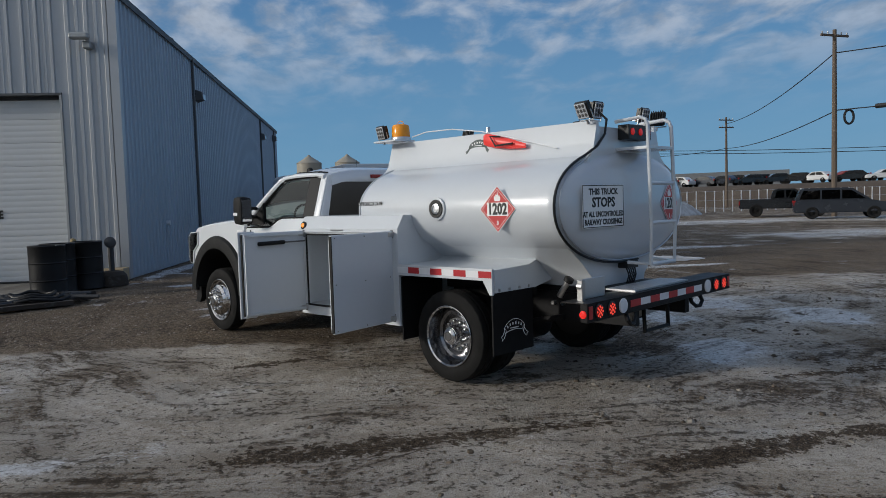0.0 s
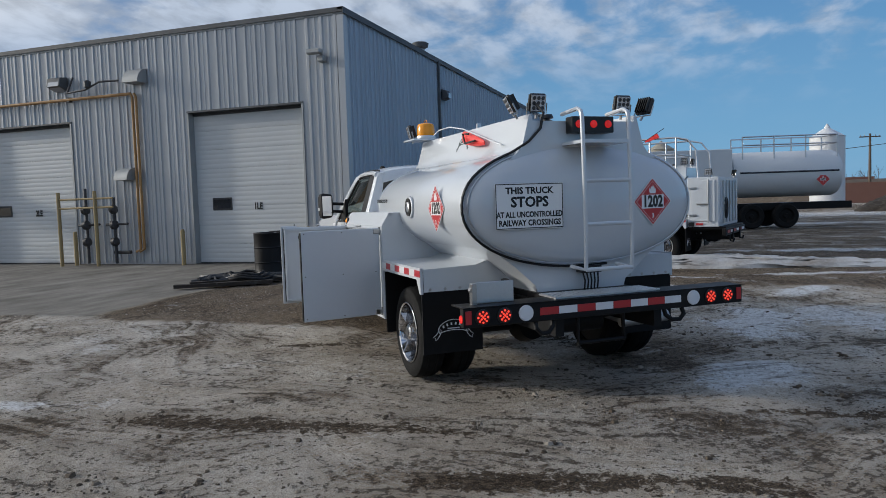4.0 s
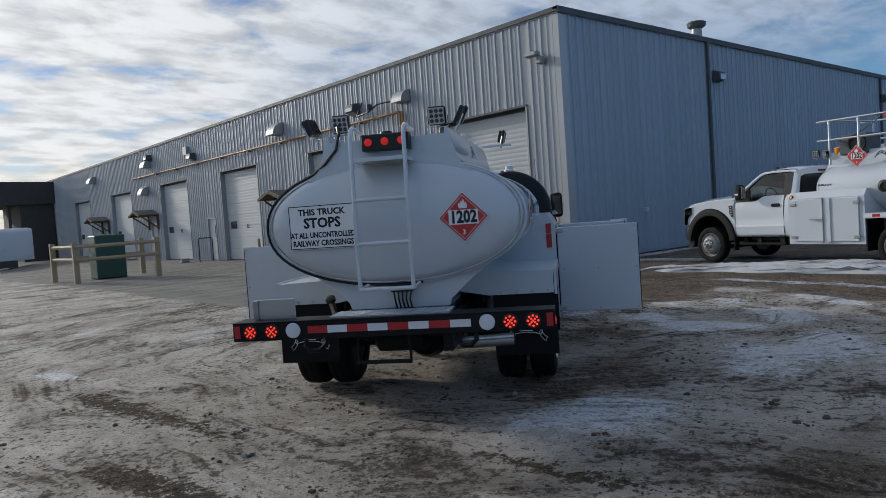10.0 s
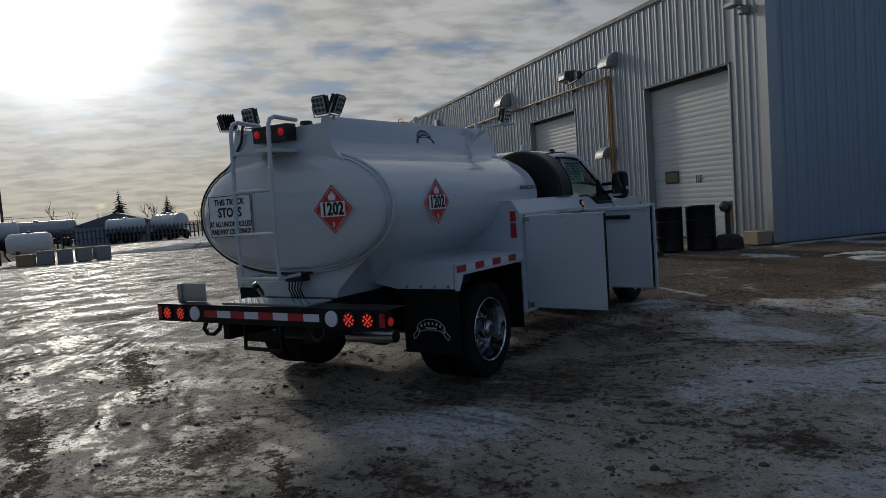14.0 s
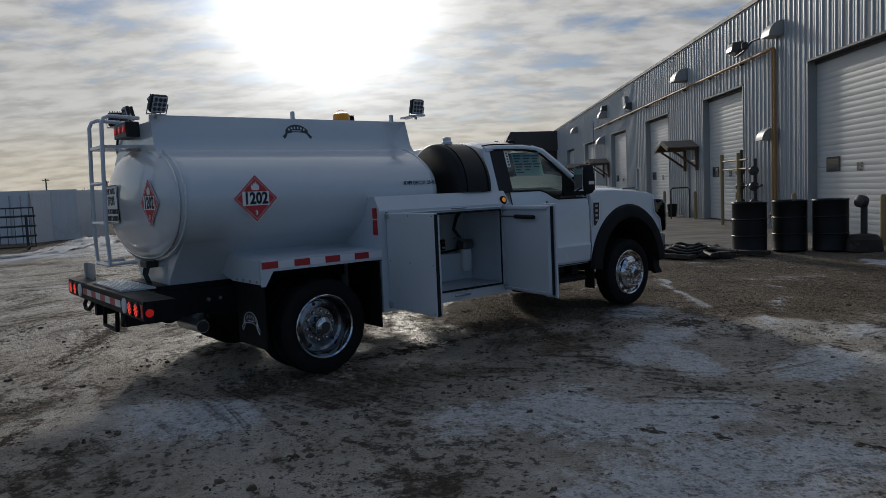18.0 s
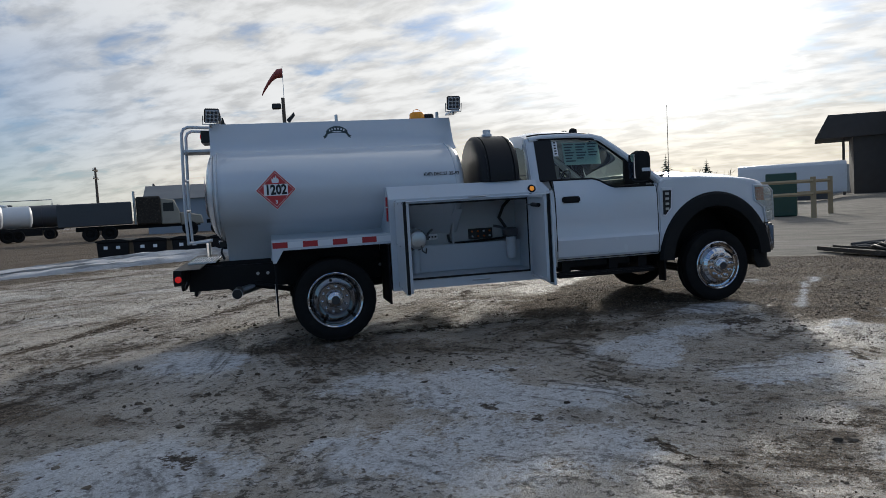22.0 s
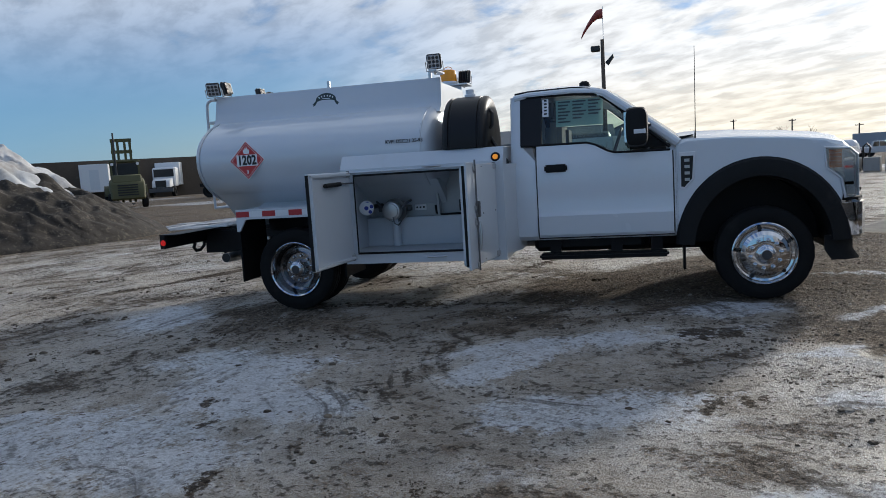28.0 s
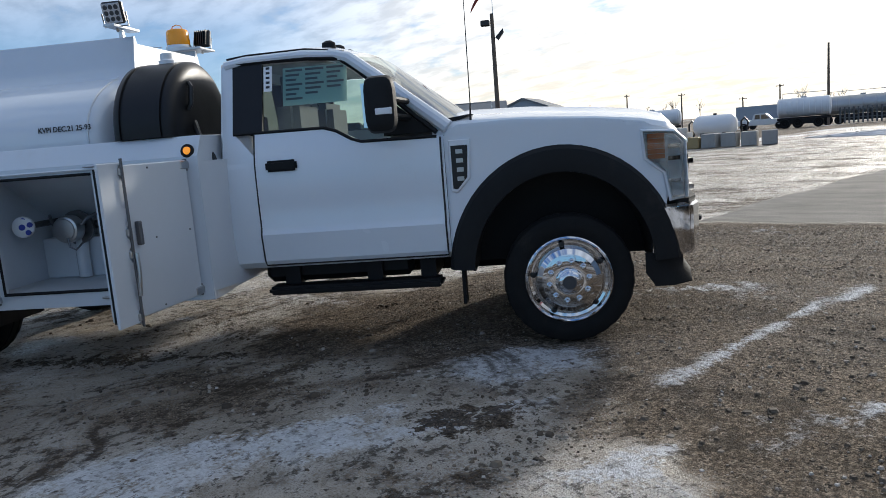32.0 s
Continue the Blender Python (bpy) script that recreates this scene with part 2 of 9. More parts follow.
M_SILVER = surface("white_reflective_tape", (0.72, 0.73, 0.75), 0.3, 0, 0.06, 12.0)
M_PLACARD = surface("red_placard", (0.50, 0.035, 0.035), 0.35, 0, 0.06, 8.0)
M_WHITE = surface("white_vinyl", (0.82, 0.82, 0.82), 0.4, 0, 0.03, 8.0)
M_INK = surface("black_vinyl", (0.007, 0.007, 0.007), 0.4, 0, 0.2, 8.0)
M_LOGO = surface("dark_green_vinyl", (0.03, 0.05, 0.05), 0.4, 0, 0.2, 8.0)
M_LAMPLENS = surface("clear_lamp_lens", (0.55, 0.57, 0.6), 0.15, 0.4, 0.15, 30.0)
M_AMBER = surface("amber_beacon_plastic", (0.85, 0.32, 0.01), 0.2, 0, 0.12, 14.0)
M_HEADLAMP = surface("bright_lamp_reflector", (0.80, 0.81, 0.83), 0.22, 0.35, 0.1, 30.0, coat=1.0)
M_REFLECT = surface("amber_reflector_plastic", (0.55, 0.14, 0.02), 0.25, 0, 0.15, 30.0)
M_LUG = surface("bright_lug_nut", (0.62, 0.62, 0.62), 0.15, 1.0, 0.05, 10.0)
# dirty dish metal, darkened in colour for the shade and dark reflections inside the rim
M_DISH = surface("shaded_wheel_dish", (0.25, 0.25, 0.26), 0.14, 1.0, 0.25, 8.0, (0.12, 0.10, 0.08), 0.25, 6.0)
M_HARD = surface("dull_plated_hardware", (0.16, 0.16, 0.165), 0.38, 0.7, 0.25, 20.0, (0.07, 0.06, 0.05), 0.2, 8.0)
M_AMBERLIT = glow("amber_marker_lens", (0.9, 0.3, 0.02), 0.6)
M_TAIL = glow("lit_red_tail_lens", (0.75, 0.018, 0.013), 0.4)
M_DIODE = glow("lit_red_diode", (1.0, 0.06, 0.03), 1.3)
M_TAILDIM = surface("dark_red_lens", (0.25, 0.012, 0.012), 0.2, 0, 0.2, 20.0)
M_FLAG = surface("bright_red_plastic", (0.85, 0.05, 0.04), 0.4, 0, 0.06, 10.0)
M_GLASS = pane_mat("tinted_window_glass", (0.62, 0.72, 0.68))
M_DARKGLASS = pane_mat("privacy_glass", (0.05, 0.055, 0.06), 0.2)
M_BLACKGLASS = surface("dark_window_over_black", (0.012, 0.013, 0.015), 0.08, 0, 0.1, 3.0)
M_CLEAR = pane_mat("headlamp_glass", (0.9, 0.92, 0.92), 0.3)
M_SEAT = surface("grey_seat_cloth", (0.14, 0.14, 0.145), 0.9, 0, 0.2, 20.0, bump=0.2, bump_size=200)
M_DASH = surface("dark_dashboard_plastic", (0.05, 0.05, 0.052), 0.6, 0, 0.15, 10.0)
M_PAPER = surface("pale_green_paper", (0.55, 0.72, 0.66), 0.7, 0, 0.04, 6.0)
M_BLUE = surface("blue_plastic", (0.03, 0.05, 0.32), 0.4, 0, 0.1, 10.0)
M_POLY = surface("black_moulded_plastic", (0.008, 0.008, 0.009), 0.42, 0, 0.2, 5.0, spec=0.3)


# ---- mesh helpers ----
def bm_box(lo, hi, bm=None, m=None):
    bm = bm or bmesh.new()
    co = [Vector((x, y, z)) for x in (lo[0], hi[0]) for y in (lo[1], hi[1]) for z in (lo[2], hi[2])]
    vs = [bm.verts.new(m @ c if m else c) for c in co]
    for f in ((0, 1, 3, 2), (4, 6, 7, 5), (0, 4, 5, 1), (2, 3, 7, 6), (0, 2, 6, 4), (1, 5, 7, 3)):
        bm.faces.new([vs[i] for i in f])
    return bm


def bm_rings(rings, bm=None, close=True, cap=True, wrap=False):
    """Skins rings of points; close: each ring is a loop; cap: ends filled; wrap: last ring joins the first."""
    bm = bm or bmesh.new()
    rows = [[bm.verts.new(p) for p in r] for r in rings]
    n = len(rows[0])
    pairs = list(zip(rows, rows[1:])) + ([(rows[-1], rows[0])] if wrap else [])
    for a, b in pairs:
        for i in range(n if close else n - 1):
            j = (i + 1) % n
            bm.faces.new((a[i], a[j], b[j], b[i]))
    if cap and close and not wrap:
        bm.faces.new(rows[0][::-1])
        bm.faces.new(rows[-1])
    return bm


def bm_prism(poly, axis, a, b, bm=None, m=None):
    """A flat outline drawn out along an axis. axis x: outline in (y, z); y: in (x, z); z: in (x, y)."""
    def at(p, k):
        v = {"x": (k, p[0], p[1]), "y": (p[0], k, p[1]), "z": (p[0], p[1], k)}[axis]
        return m @ Vector(v) if m else Vector(v)
    return bm_rings([[at(p, a) for p in poly], [at(p, b) for p in poly]], bm)


def frame_of(d):
    d = Vector(d).normalized()
    u = d.cross(Vector((0, 0, 1)) if abs(d.z) < 0.9 else Vector((1, 0, 0))).normalized()
    return d, u, d.cross(u)


def bm_tube(pts, r, seg=8, bm=None, closed=False):
    pts = [Vector(p) for p in pts]
    rings = []
    for i, p in enumerate(pts):
        if closed:
            d = pts[(i + 1) % len(pts)] - pts[i - 1]
        else:
            d = pts[min(i + 1, len(pts) - 1)] - pts[max(i - 1, 0)]
        d, u, v = frame_of(d)
        rr = r[i] if isinstance(r, (list, tuple)) else r
        ring = [p + (u * math.cos(6.28318 * k / seg) + v * math.sin(6.28318 * k / seg)) * rr for k in range(seg)]
        if rings:
            old = rings[-1]
            s = min(range(seg), key=lambda q: sum((ring[(k + q) % seg] - old[k]).length_squared for k in range(0, seg, 2)))
            ring = ring[s:] + ring[:s]
        rings.append(ring)
    return bm_rings(rings, bm, wrap=closed)


def bm_cyl(p0, p1, r0, r1=None, seg=16, bm=None):
    return bm_tube([p0, p1], [r0, r0 if r1 is None else r1], seg, bm)


def bm_lathe(profile, origin, axis, seg=32, bm=None, wobble=None, cap=True):
    """Turns (along, radius) pairs round an axis."""
    d, u, v = frame_of(axis)
    o = Vector(origin)
    rings = []
    for i, (a, r) in enumerate(profile):
        rings.append([o + d * a + (u * math.cos(6.28318 * k / seg) + v * math.sin(6.28318 * k / seg)) * (r + (wobble(i, k) if wobble else 0)) for k in range(seg)])
    return bm_rings(rings, bm, cap=cap)


def arc(cx, cy, rx, ry, a0, a1, n):
    return [(cx + rx * math.cos(radians(a0 + (a1 - a0) * i / n)), cy + ry * math.sin(radians(a0 + (a1 - a0) * i / n))) for i in range(n + 1)]


def mesh_of(name, bm, mat, bevel=0.0, angle=35, seg=1):
    bmesh.ops.recalc_face_normals(bm, faces=bm.faces)
    if bevel:
        es = [e for e in bm.edges if len(e.link_faces) == 2 and e.calc_face_angle(0) > radians(30)]
        bmesh.ops.bevel(bm, geom=es, offset=bevel, segments=seg, affect="EDGES", clamp_overlap=True)
    for f in bm.faces:
        f.smooth = True
    me = bpy.data.meshes.new(name)
    bm.to_mesh(me)
    bm.free()
    me.set_sharp_from_angle(angle=radians(angle))
    me.materials.append(mat)
    return me


def part(name, bm, mat, parent, label="", bevel=0.0, angle=35, seg=1):
    me = bm if isinstance(bm, bpy.types.Mesh) else mesh_of(name, bm, mat, bevel, angle, seg)
    ob = new(name, me)
    ob.parent = parent
    if label:
        ob["label"] = label
    return ob


def shared(name, me, parent, m):
    ob = new(name, me)
    ob.parent = parent
    ob.matrix_basis = m
    return ob


def thing(name, label, category, m=None, group="", kind=""):
    ob = new(name)
    ob.empty_display_size = 0.2
    if m is not None:
        ob.matrix_world = m
    return tagged(ob, label, category, group, kind)


def one(name, bm, mat, label, category, group="", kind="", m=None, bevel=0.0, angle=35):
    ob = new(name, mesh_of(name, bm, mat, bevel, angle))
    if m is not None:
        ob.matrix_world = m
    return tagged(ob, label, category, group, kind)


def lettering(text, size, mat, m, parent, name="lettering", stretch=1.0, bold=0.032):
    """Raised letters of the built-in font, centred, in the xy plane of m."""
    cu = bpy.data.curves.new(name, "FONT")
    cu.body, cu.size, cu.align_x, cu.align_y, cu.extrude = text, size, "CENTER", "CENTER", 0.001
    cu.resolution_u, cu.offset = 2, bold * size
    tmp = bpy.data.objects.new(name, cu)
    me = bpy.data.meshes.new_from_object(tmp)
    bpy.data.objects.remove(tmp)
    bpy.data.curves.remove(cu)
    me.materials.clear()
    me.materials.append(mat)
    ob = new(name, me)
    ob.parent = parent
    ob.matrix_basis = m @ Matrix.Diagonal((stretch, 1, 1, 1))
    return ob


def facing(o, right, up):
    """A pose whose x runs along right and y along up, for flat things on a face."""
    r, u = Vector(right).normalized(), Vector(up).normalized()
    n = r.cross(u).normalized()
    u = n.cross(r)
    return Matrix(((r.x, u.x, n.x, o[0]), (r.y, u.y, n.y, o[1]), (r.z, u.z, n.z, o[2]), (0, 0, 0, 1)))


def plate(w, h, t=0.003, r=0.0):
    pts = [(-w / 2, -h / 2), (w / 2, -h / 2), (w / 2, h / 2), (-w / 2, h / 2)]
    if r:
        pts = [q for cx, cy, a in ((w / 2 - r, -h / 2 + r, -90), (w / 2 - r, h / 2 - r, 0), (-w / 2 + r, h / 2 - r, 90), (-w / 2 + r, -h / 2 + r, 180)) for q in arc(cx, cy, r, r, a, a + 90, 4)]
    return bm_prism(pts, "z", 0, t)


def placed(name, bm, mat, parent, m, label="", bevel=0.0):
    ob = part(name, bm, mat, parent, label, bevel)
    ob.matrix_basis = m
    return ob
# ---- ground ----
def smooth(a, b, v):
    t = min(1, max(0, (v - a) / (b - a)))
    return t * t * (3 - 2 * t)


def axis_steps(lo, hi, step, far):
    mid = [lo + step * i for i in range(int((hi - lo) / step) + 1)]
    out, d, v = [], step, hi
    while v < far:
        d *= 1.16
        v += d
        out.append(v)
    low, d, v = [], step, lo
    while v > -far:
        d *= 1.16
        v -= d
        low.append(v)
    return low[::-1] + mid + out


def blob(x, y, cx, cy, rx, ry, ang=0.0):
    c, s = math.cos(radians(ang)), math.sin(radians(ang))
    u, v = ((x - cx) * c + (y - cy) * s) / rx, (-(x - cx) * s + (y - cy) * c) / ry
    w = 0.35 * noise.noise(Vector((x * 2.3, y * 2.3, 4.0))) + 0.2 * noise.noise(Vector((x * 6, y * 6, 9.0)))
    return smooth(1.25, 0.55, math.sqrt(u * u + v * v) + w)


MUD = [(-0.1, 4.45, 1.35, 0.19, 8), (1.25, 4.62, 0.5, 0.1, 0), (2.2, 3.95, 0.8, 0.17, 15), (3.15, 4.15, 0.45, 0.16, 8), (3.95, 5.66, 0.6, 0.1, 8), (4.36, 10.85, 0.34, 0.035, 56), (4.62, 11.2, 0.3, 0.02, 58), (3.72, 11.55, 0.32, 0.03, 84),
       (0.75, 10.95, 0.35, 0.16, 150), (2.0, 11.9, 0.3, 0.08, 150), (1.4, 8.2, 1.0, 0.12, 130), (-1.2, 7.2, 0.5, 0.12, 20), (5.4, 8.6, 0.3, 0.06, 70), (4.05, 9.9, 0.5, 0.03, 68), (5.9, 3.4, 0.4, 0.12, 30)]
SNOW = [(1.7, 10.3, 1.0, 0.3, 160), (2.3, 10.45, 0.6, 0.35, 20), (-0.05, 10.6, 0.6, 0.38, 135), (0.9, 10.9, 0.7, 0.14, 160), (-1.1, 11.48, 1.35, 0.11, 178), (-2.7, 11.65, 0.5, 0.11, 170), (0.7, 11.78, 0.45, 0.15, 160), (1.45, 12.4, 0.45, 0.2, 150), (2.5, 11.5, 0.9, 0.4, 150),
        (-2.3, 10.6, 0.5, 0.08, 130), (-0.6, 12.5, 0.3, 0.1, 150), (-1.6, 12.9, 0.2, 0.08, 30), (-2.4, 4.4, 0.5, 0.2, 20), (3.5, 9.1, 0.9, 0.5, 120), (3.75, 9.9, 0.9, 0.45, 110),
        (3.4, 6.7, 0.7, 0.5, 60), (-3.6, 15.5, 0.9, 0.35, 0), (-2.4, 18.6, 3.2, 0.5, 0), (3.5, 17.2, 4.5, 0.3, 4), (-0.3, 16.4, 3.0, 0.22, 5), (6, 15.3, 2.5, 0.3, 10), (7.5, 21, 5.0, 0.7, 0), (1.5, 14.6, 2.2, 0.2, -8),
        (-5.3, 20, 0.35, 4.0, 0), (-5.2, 30, 0.4, 6, 0), (-5.6, -7.8, 5.6, 3.0, -10), (4.5, 12.6, 0.9, 0.35, 60), (4.7, 10.0, 1.1, 0.7, 110), (5.6, 8.4, 0.9, 0.6, 100), (2.6, 12.9, 1.0, 0.2, 150)]
DIRT = [(2.0, 8.4, 2.5, 0.6, 120), (1.6, 12.3, 0.7, 0.15, 160), (3.3, 11.4, 0.7, 0.12, 70), (2.6, 4.0, 1.0, 0.14, 12), (4.1, 10.3, 1.0, 0.12, 62), (5.2, 6.0, 1.6, 0.3, 100)]
SWING = (0.7, 11.0)   # the tracks in the yard bend round this point


def fall(x, y):
    """How far the yard falls away to the west, clear of the workshop."""
    x = max(x, -400.0)
    return -(0.009 * max(0.0, -22 - x) + 0.006 * max(0.0, -50 - x)) * smooth(15.0, 11.5, y)


def ground_z(x, y):
    r = math.hypot(x - 2, y - 8)
    z = 0.012 * noise.fractal(Vector((x * 0.35, y * 0.35, 0)), 1.0, 2.0, 4) + 0.010 * noise.fractal(Vector((x * 2.1, y * 2.1, 7)), 1.0, 2.1, 3) * smooth(16, 9, r)
    return z + 0.008 * noise.noise(Vector((x * 6.5, y * 6.5, 3))) * smooth(13, 8, r) - 0.018


def build_ground():
    xs, ys = axis_steps(-7.5, 9.5, 0.125, 2500), axis_steps(-1.5, 18.5, 0.125, 2500)
    nx, ny = len(xs), len(ys)
    co, snow, mud, dirt, slab = [], [], [], [], []
    for y in ys:
        for x in xs:
            near = 1 if (-12 < x < 14 and -10 < y < 26) else 0
            r = math.hypot(x - 2, y - 8)
            z = 0.0
            n1 = noise.fractal(Vector((x * 0.35, y * 0.35, 0)), 1.0, 2.0, 4)
            if near:
                z = 0.012 * n1 + 0.010 * noise.fractal(Vector((x * 2.1, y * 2.1, 7)), 1.0, 2.1, 3) * smooth(16, 9, r)
                z += 0.008 * noise.noise(Vector((x * 6.5, y * 6.5, 3))) * smooth(13, 8, r)
                z -= 0.018
            else:
                z = 0.02 * n1 - 0.018
            edge = -5.65 - 0.15 * max(0, y - 8.8) + 0.25 * noise.noise(Vector((x, y * 0.8, 2)))
            s = smooth(edge + 0.06, edge - 0.06, x) * smooth(8.55, 8.7, y + 0.15 * noise.noise(Vector((x * 0.7, y, 5)))) * smooth(19, 18, y)
            d = max(smooth(8.3, 9.2, y + 0.5 * n1 + 0.12 * (x + 4)) * smooth(0.75, -0.7, x + 0.8 * n1), smooth(13.2, 14.8, y + 0.15 * x + 0.9 * n1) * (1 - 0.7 * smooth(18.5, 23, y) * smooth(-2, 3, x)))
            d = max(d, 0.85 * smooth(-2.5, -7, y + 0.6 * n1), 0.22 * smooth(26, 34, y))
            if near:
                d = max(d, 0.28 * max([blob(x, y, *b) for b in DIRT]))
            sn = max([blob(x, y, *b) for b in SNOW]) if near or (y < -3 and r < 40) else 0
            if near:
                sn = max(sn, 0.6 * smooth(0.42, 0.66, noise.fractal(Vector((x * 0.8 + 0.4 * y, y * 0.7 - 0.3 * x, 21)), 1.0, 2.0, 4) + 0.12))
            else:
                sn = max(sn, 0.8 * smooth(0.25, 0.55, noise.fractal(Vector((x * 0.05, y * 0.14, 31)), 1.0, 2.0, 4) + 0.1 + 0.14 * smooth(18, 26, y) + 0.15 * smooth(100, 400, r)))
            m = max([blob(x, y, *b) for b in MUD]) if near else 0
            if s > 0.3:
                z = -0.012
                sn *= 0.25
            co.append((x, y, z + 0.015 * sn * (1 - s) + fall(x, y)))
            snow.append(sn), mud.append(m), dirt.append(d), slab.append(s)
    faces = [(j * nx + i, j * nx + i + 1, (j + 1) * nx + i + 1, (j + 1) * nx + i) for j in range(ny - 1) for i in range(nx - 1)]
    me = bpy.data.meshes.new("ground")
    me.from_pydata(co, [], faces)
    for nm, vals in (("snow", snow), ("mud", mud), ("dirt", dirt), ("slab", slab)):
        a = me.attributes.new(nm, "FLOAT", "POINT")
        a.data.foreach_set("value", vals)
    me.shade_smooth()
    m, n, l, p = node_mat("frozen_yard")
    c = n.new("ShaderNodeTexCoord").outputs["Object"]
    def att(nm):
        a = n.new("ShaderNodeAttribute")
        a.attribute_name = nm
        return a.outputs["Fac"]
    def step(v, a, b):
        k = n.new("ShaderNodeMapRange")
        k.interpolation_type = "SMOOTHSTEP"
        k.inputs[1].default_value, k.inputs[2].default_value = a, b
        l.new(v, k.inputs[0])
        return k.outputs[0]
    def add(*terms):
        out = None
        for v, k in terms:
            q = maths(n, l, "MULTIPLY", v, k)
            out = q if out is None else maths(n, l, "ADD", out, q)
        return out
    def off(v):
        return maths(n, l, "SUBTRACT", v, 0.5)
    fine = noise_node(n, l, c, 46, 5, 0.7)
    mid = noise_node(n, l, c, 7.5, 6, 0.66)
    wide = noise_node(n, l, c, 0.9, 6, 0.6)
    grit = noise_node(n, l, c, 120, 3, 0.7)
    # tyre-swept streaks that bend round one point of the yard, broad and narrow
    rel = n.new("ShaderNodeVectorMath")
    rel.operation = "SUBTRACT"
    l.new(c, rel.inputs[0])
    rel.inputs[1].default_value = (*SWING, 0)
    ln, nm = n.new("ShaderNodeVectorMath"), n.new("ShaderNodeVectorMath")
    ln.operation, nm.operation = "LENGTH", "NORMALIZE"
    l.new(rel.outputs[0], ln.inputs[0]), l.new(rel.outputs[0], nm.inputs[0])
    sp = n.new("ShaderNodeSeparateXYZ")
    l.new(nm.outputs[0], sp.inputs[0])
    eased = maths(n, l, "DIVIDE", ln.outputs["Value"], maths(n, l, "ADD", ln.outputs["Value"], 1.8))
    rad = maths(n, l, "ADD", maths(n, l, "MULTIPLY", ln.outputs["Value"], eased), maths(n, l, "MULTIPLY", noise_node(n, l, c, 0.35, 2, 0.5), 3.0))
    def swept(kr, ka, detail, rough):
        cb = n.new("ShaderNodeCombineXYZ")
        l.new(maths(n, l, "MULTIPLY", rad, kr), cb.inputs[0])
        l.new(maths(n, l, "MULTIPLY", maths(n, l, "MULTIPLY", sp.outputs[0], eased), ka), cb.inputs[1])
        l.new(maths(n, l, "MULTIPLY", maths(n, l, "MULTIPLY", sp.outputs[1], eased), ka), cb.inputs[2])
        return noise_node(n, l, cb.outputs[0], 1.0, detail, rough)
    streak = swept(2.4, 2.6, 6, 0.62)
    rut = swept(11.0, 5.5, 4, 0.6)
    # pale dirty ice, browner where wheels have dragged soil over it
    hh = add((streak, 0.36), (rut, 0.16), (mid, 0.24), (fine, 0.24))
    ice = ramp(n, l, hh, [(0.40, (0.36, 0.31, 0.25)), (0.46, (0.54, 0.49, 0.42)), (0.515, (0.69, 0.665, 0.62)), (0.575, (0.88, 0.88, 0.87))])
    ice = mixed(n, l, maths(n, l, "MULTIPLY", step(grit, 0.52, 0.61), 0.75), ice, (0.19, 0.16, 0.125))
    brown = ramp(n, l, add((fine, 0.55), (grit, 0.45)), [(0.42, (0.035, 0.025, 0.016)), (0.5, (0.15, 0.112, 0.076)), (0.58, (0.46, 0.38, 0.29))])
    sf = add((streak, 0.46), (rut, 0.16), (mid, 0.24), (wide, 0.42), (att("dirt"), 0.34), (off(fine), 0.42))
    sf = maths(n, l, "SUBTRACT", sf, maths(n, l, "MULTIPLY", att("snow"), 0.16))
    stain = step(sf, 0.615, 0.735)
    col = mixed(n, l, maths(n, l, "MULTIPLY", stain, 0.9), ice, brown)
    tone = ramp(n, l, noise_node(n, l, c, 0.45, 3, 0.5), [(0.4, (0.94, 0.89, 0.82)), (0.6, (1.0, 0.99, 0.98))])
    col = mixed(n, l, 0.8, col, tone, "MULTIPLY")
    worn = ramp(n, l, add((swept(1.1, 1.7, 6, 0.66), 0.6), (mid, 0.25), (fine, 0.15)), [(0.42, (0.44, 0.40, 0.35)), (0.5, (0.80, 0.775, 0.74)), (0.57, (1.0, 1.0, 1.0))])
    col = mixed(n, l, 0.62, col, worn, "MULTIPLY")
    sn_f = maths(n, l, "ADD", att("snow"), add((off(mid), 1.7), (off(streak), 1.5), (off(fine), 1.6)))
    sn_k = step(sn_f, 0.52, 0.92)
    snow_c = ramp(n, l, add((fine, 0.6), (mid, 0.4)), [(0.42, (0.58, 0.585, 0.59)), (0.56, (0.87, 0.885, 0.91))])
    near_white = maths(n, l, "ADD", maths(n, l, "MULTIPLY", step(att("snow"), 0.45, 0.95), 0.5), 0.36)
    col = mixed(n, l, maths(n, l, "MULTIPLY", sn_k, near_white), col, snow_c)
    col = mixed(n, l, maths(n, l, "MULTIPLY", maths(n, l, "MULTIPLY", step(maths(n, l, "ADD", rut, maths(n, l, "MULTIPLY", off(fine), 0.5)), 0.55, 0.66), step(wide, 0.42, 0.58)), 0.7), col, (0.085, 0.064, 0.045))
    # dark pits and specks, gathered in drifts along the tracks
    pit_f = noise_node(n, l, c, 16, 7, 0.74)
    gather = add((off(wide), 0.34), (off(rut), 0.26), (off(mid), 0.2))
    pit = step(maths(n, l, "ADD", pit_f, gather), 0.54, 0.58)
    vo = n.new("ShaderNodeTexVoronoi")
    vo.inputs["Scale"].default_value = 17
    l.new(c, vo.inputs["Vector"])
    clod = step(maths(n, l, "ADD", vo.outputs["Distance"], maths(n, l, "MULTIPLY", off(fine), 0.6)), 0.25, 0.12)
    clod = maths(n, l, "MULTIPLY", clod, step(noise_node(n, l, c, 3.1, 4, 0.65), 0.46, 0.54))
